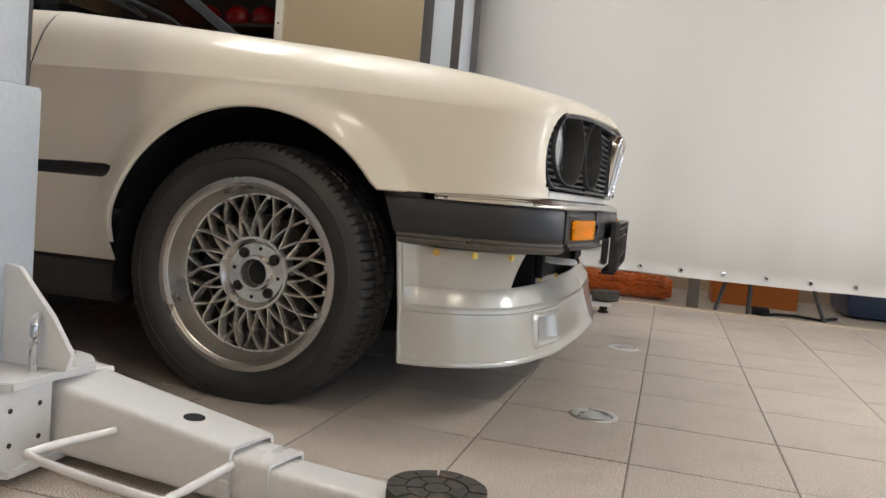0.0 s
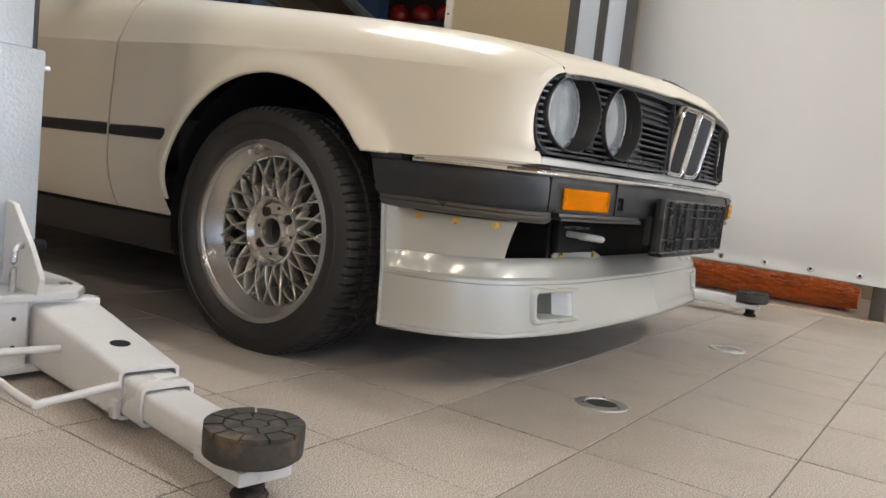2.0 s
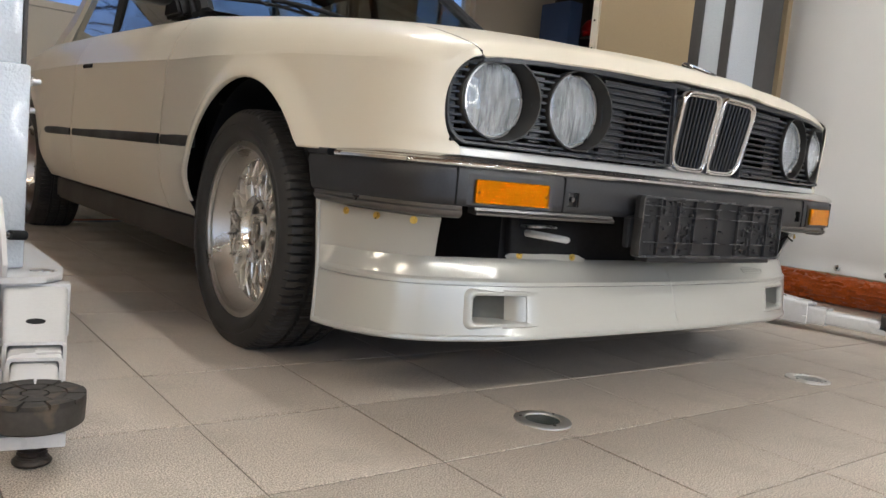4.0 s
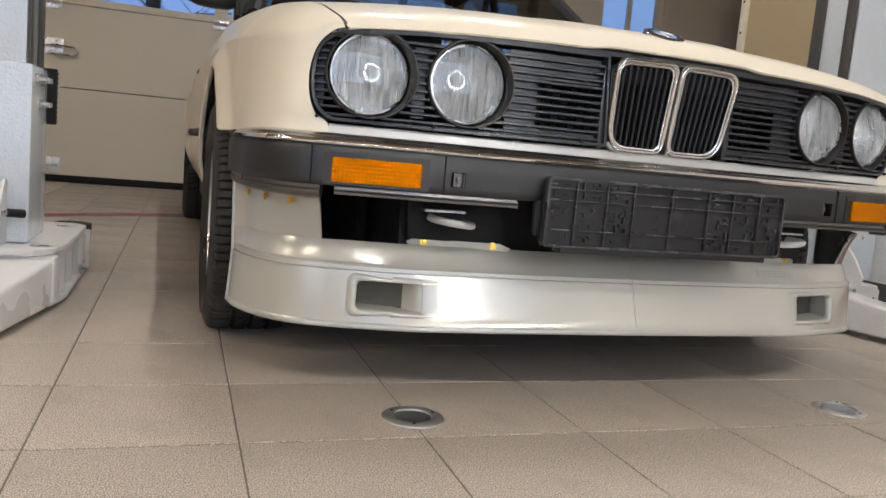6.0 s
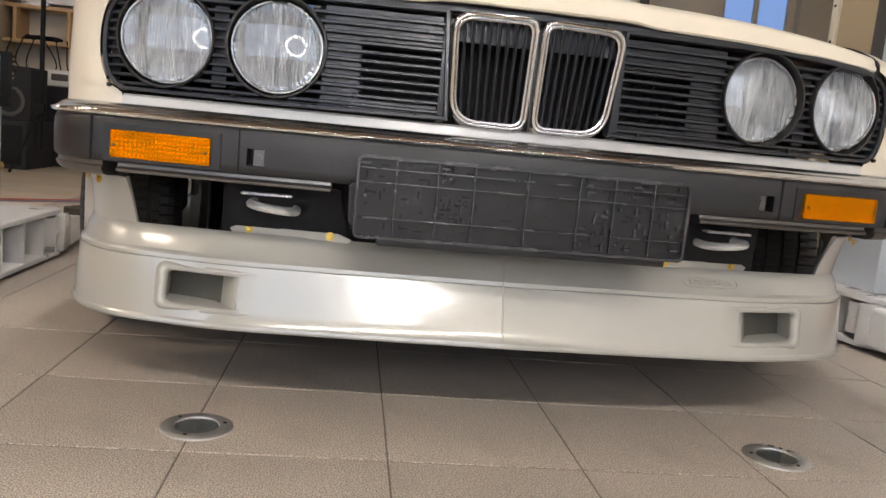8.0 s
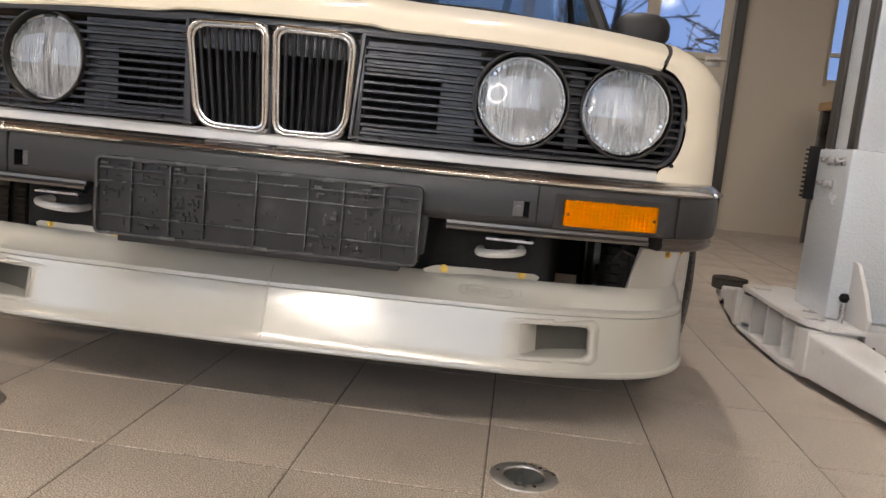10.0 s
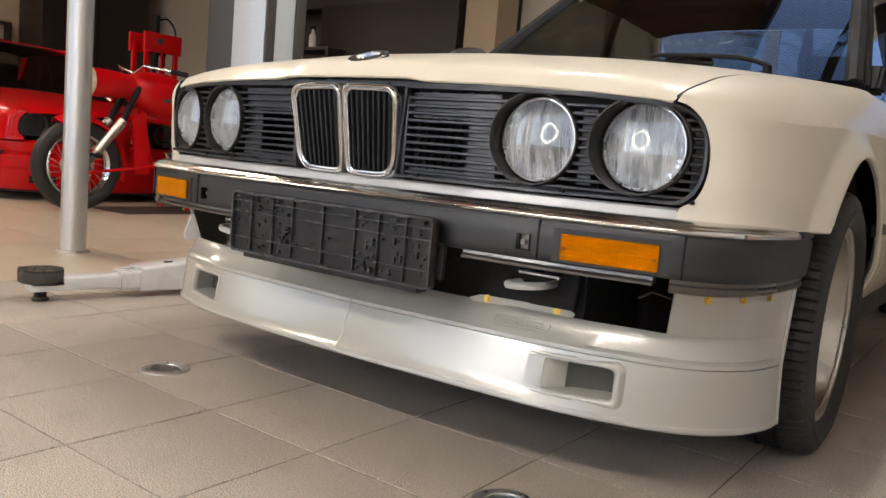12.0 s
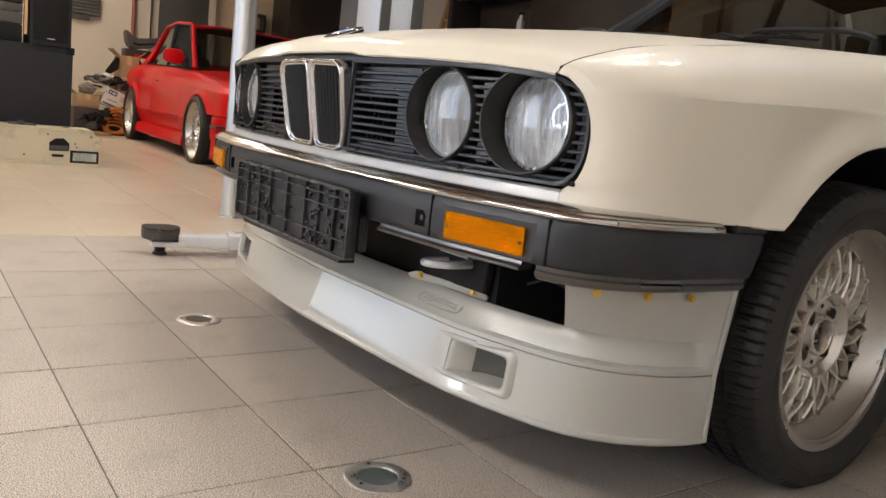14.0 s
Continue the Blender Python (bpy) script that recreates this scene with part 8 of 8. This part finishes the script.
    # orange cable in loose coils on the floor behind the wheel
    for k in range(6):
        bm = B()
        ry, rz = 0.105 + 0.012 * (k % 3), 0.050 + 0.018 * k
        loop = [(-8.13 + 0.008 * k + 0.04 * math.cos(a + k), 1.425 + 0.012 * (k % 2) + ry * math.cos(a), 0.018 + rz * (1 + math.sin(a)) + 0.004 * k) for a in np.linspace(0.2 * k, 0.2 * k + 6.0, 28)]
        tube(bm, loop, 0.013, 7)
        single("orange_cable", bm, ORANGEP, "coiled orange cable on the floor", "cable", group="coiled cable")
    bm = B()
    prism(bm, [(1.585, 1.225), (1.605, 1.225), (1.635, 1.165), (1.72, 1.135), (1.95, 1.185), (1.965, 1.12), (1.86, 1.045), (1.70, 1.018), (1.635, 1.03), (1.60, 1.10)], -8.62, -8.42, "x", 0.012)
    sp = single("spoiler_part", bm, DGREY, "dark car bumper lying on the stored parts", "car part")
    bm = B()
    prism(bm, [(1.66, 1.075), (1.72, 1.060), (1.90, 1.095), (1.90, 1.115), (1.72, 1.085), (1.66, 1.095)], -8.421, -8.415, "x")
    part("slot", bm, BLACK, sp)


clutter()


def back_corner():
    """Wall shelf with a computer, speakers on cabinets, a light stand."""
    s = thing("wall_shelf", "pale wooden wall shelf box with cables in it", "shelf", (-2.75, 5.2, 0.9))
    for x0, x1, z0, z1 in ((-3.3, -2.32, 1.155, 1.18), (-3.3, -2.47, 0.90, 0.925), (-2.495, -2.47, 0.925, 1.155), (-2.88, -2.855, 0.925, 1.155), (-3.3, -3.275, 0.925, 1.155)):
        bm = B()
        box(bm, x0, x1, 5.12, 5.355, z0, z1, 0.002)
        part("board", bm, SHELFW, s)
    mo = thing("computer", "slim white computer screen on the wall shelf", "computer", (-2.75, 5.22, 1.18))
    bm = B()
    box(bm, -3.05, -2.45, 5.20, 5.225, 1.21, 1.60, 0.006)
    part("screen", bm, BWHITE, mo)
    bm = B()
    box(bm, -3.03, -2.47, 5.196, 5.20, 1.29, 1.585)
    part("display", bm, BLACK, mo)
    bm = B()
    box(bm, -2.85, -2.65, 5.18, 5.30, 1.18, 1.212, 0.004)
    part("stand", bm, STEEL, mo)
    rnd = random.Random(8)
    for k in range(6):
        x = -2.9 + 0.08 * k
        bm = B()
        tube(bm, curve([(x, 5.16, 0.94), (x + 0.02, 5.10, 0.92), (x + rnd.uniform(-0.05, 0.1), 5.12, 0.75), (x + rnd.uniform(-0.05, 0.15), 5.2, 0.62)], 16), 0.005, 5)
        single("hanging_cable", bm, BLACK, "thin black cable hanging from the shelf", "cable", group="hanging cables")
    bm = B()
    for k in range(7):
        pts = [(-2.75 + rnd.uniform(-0.08, 0.2), 5.2 + rnd.uniform(-0.06, 0.08), 0.935 + rnd.uniform(0, 0.03)) for _ in range(6)]
        tube(bm, curve(pts, 16), 0.006, 5)
    single("cable_tangle", bm, BLACK, "tangle of black cables on the shelf", "cable", kind="stuff")
    bm = B()
    for k in range(6):
        pts = [(-2.45 + rnd.uniform(-0.15, 0.2), 5.15 + rnd.uniform(-0.1, 0.1), 0.012 + rnd.uniform(0, 0.03)) for _ in range(6)]
        tube(bm, curve(pts, 16), 0.007, 5)
    single("cable_tangle", bm, BLACK, "tangle of black cables on the floor", "cable", kind="stuff")
    bm = B()
    box(bm, -2.62, -2.36, 5.05, 5.20, 0.60, 0.72, 0.012)
    ch2 = single("battery_charger", bm, BWHITE, "light grey battery charger on a cabinet", "charger")
    bm = B()
    box(bm, -2.57, -2.45, 5.046, 5.05, 0.64, 0.69)
    part("display", bm, DGREY, ch2)
    bm = B()
    box(bm, -2.75, -2.34, 5.0, 5.30, 0.0, 0.595, 0.006)
    single("black_cabinet", bm, FELT, "black cabinet standing against the wall", "cabinet")
    bm = B()
    box(bm, -3.4, -2.50, 4.45, 4.95, 0.0, 0.33, 0.01)
    low = single("bass_cabinet", bm, FELT, "low black bass loudspeaker on the floor", "loudspeaker")
    bm = B()
    box(bm, -3.37, -2.53, 4.444, 4.452, 0.03, 0.30, 0.003)
    part("front_cloth", bm, BLACK, low)
    for x in (-2.98, -2.66):
        t = thing("loudspeaker", "black studio loudspeaker with a round cone", "loudspeaker", (x, 4.7, 0.33), group="studio loudspeakers")
        bm = B()
        box(bm, x - 0.14, x + 0.14, 4.55, 4.85, 0.33, 0.70, 0.008)
        part("cabinet", bm, FELT, t)
        m = Matrix.Translation((x, 4.548, 0.46)) @ Matrix.Rotation(radians(90), 4, "X")
        bm = B()
        lathe(bm, [(0.105, 0.0), (0.105, 0.006), (0.090, 0.008), (0.075, -0.004), (0.035, -0.03), (0.03, -0.022), (0.0, -0.018)], 28, m)
        part("cone", bm, DGREY, t)
        bm = B()
        lathe(bm, [(0.035, 0.0), (0.035, 0.004), (0.0, 0.008)], 20, Matrix.Translation((x, 4.548, 0.63)) @ Matrix.Rotation(radians(90), 4, "X"))
        part("tweeter", bm, DULL, t)
    t = thing("light_stand", "black tripod light stand", "tripod", (-2.43, 4.5, 0))
    bm = B()
    cyl(bm, (-2.43, 4.5, 0.15), (-2.43, 4.5, 2.4), 0.016, seg=10)
    part("pole", bm, BLACK, t)
    for a in (0.4, 2.6, 4.6):
        bm = B()
        tube(bm, [(-2.43, 4.5, 0.42), (-2.43 + 0.38 * math.cos(a), 4.5 + 0.38 * math.sin(a), 0.01)], 0.010, 6)
        part("leg", bm, BLACK, t)
    bm = B()
    box(bm, -2.46, -2.40, 4.47, 4.53, 0.40, 0.46, 0.006)
    part("collar", bm, BLACK, t)
    bm = B()
    tube(bm, curve([(-2.86, 4.3, 0.03), (-2.75, 4.27, 0.035), (-2.68, 4.32, 0.03), (-2.6, 4.30, 0.03)], 12), 0.028, 8)
    single("yellow_hose", bm, YELLOWF, "short yellow hose end on the floor", "hose")


back_corner()


# ---- floor tiles, last ----
def tile_mesh(name, w, d, material):
    bm = B()
    c = 0.0016
    lo = [(-w, -d), (w, -d), (w, d), (-w, d)]
    V = [[bm.verts.new((x * 1.0, y * 1.0, z)) for x, y in ring] for ring, z in ((lo, -0.006), (lo, -c * 0.4), ([(x - math.copysign(c, x), y - math.copysign(c, y)) for x, y in lo], 0.0))]
    for a, b in ((V[0], V[1]), (V[1], V[2])):
        for k in range(4):
            bm.faces.new((a[k], a[(k + 1) % 4], b[(k + 1) % 4], b[k]))
    bm.faces.new(V[2])
    bmesh.ops.recalc_face_normals(bm, faces=bm.faces[:])
    me = bpy.data.meshes.new(name)
    bm.to_mesh(me)
    bm.free()
    me.materials.append(material)
    return me


half = TP / 2 - 0.0016
near = tile_mesh("tile", half, half, TILE)
rest = B()
rnd = random.Random(77)
count = 0
i0, i1 = -6, 19
for i in range(i0, i1):
    for j in range(-17, 19):
        x0, y0 = TX + TP * i, TY + TP * j
        cx, cy = x0 + TP / 2, y0 + TP / 2
        if cy + TP / 2 > 5.37 or cy - TP / 2 < -5.2 or cx + TP / 2 > 6.2:
            continue
        if cx - TP / 2 < EDGE + 0.0:
            continue
        dz = rnd.uniform(-0.0005, 0.0004)
        if i <= 5 and -7 <= j <= 17 and count < 300:
            ob = new("tile", near)
            ob.location = (cx, cy, dz)
            ob.parent = floor
            count += 1
        else:
            lo = [(cx - half, cy - half), (cx + half, cy - half), (cx + half, cy + half), (cx - half, cy + half)]
            b0 = [rest.verts.new((x, y, -0.006)) for x, y in lo]
            t0 = [rest.verts.new((x, y, dz)) for x, y in lo]
            rest.faces.new(t0)
            for k in range(4):
                rest.faces.new((b0[k], b0[(k + 1) % 4], t0[(k + 1) % 4], t0[k]))
ob = link("tiles_beyond", rest, TILE, 0)
ob.parent = floor
tagged(ob, kind="stuff")
hw = 0.45
hall = tile_mesh("hall_tile", hw / 2 - 0.0015, hw / 2 - 0.0015, TILEB)
for i in range(17):
    for j in range(23):
        cx, cy = EDGE - 0.002 - hw / 2 - hw * i, -5.0 + hw * (j + 0.5)
        if i >= 13 or not 3 <= j <= 22:
            continue
        ob = new("hall_tile", hall)
        ob.location = (cx, cy, 0.0)
        ob.parent = hall_floor
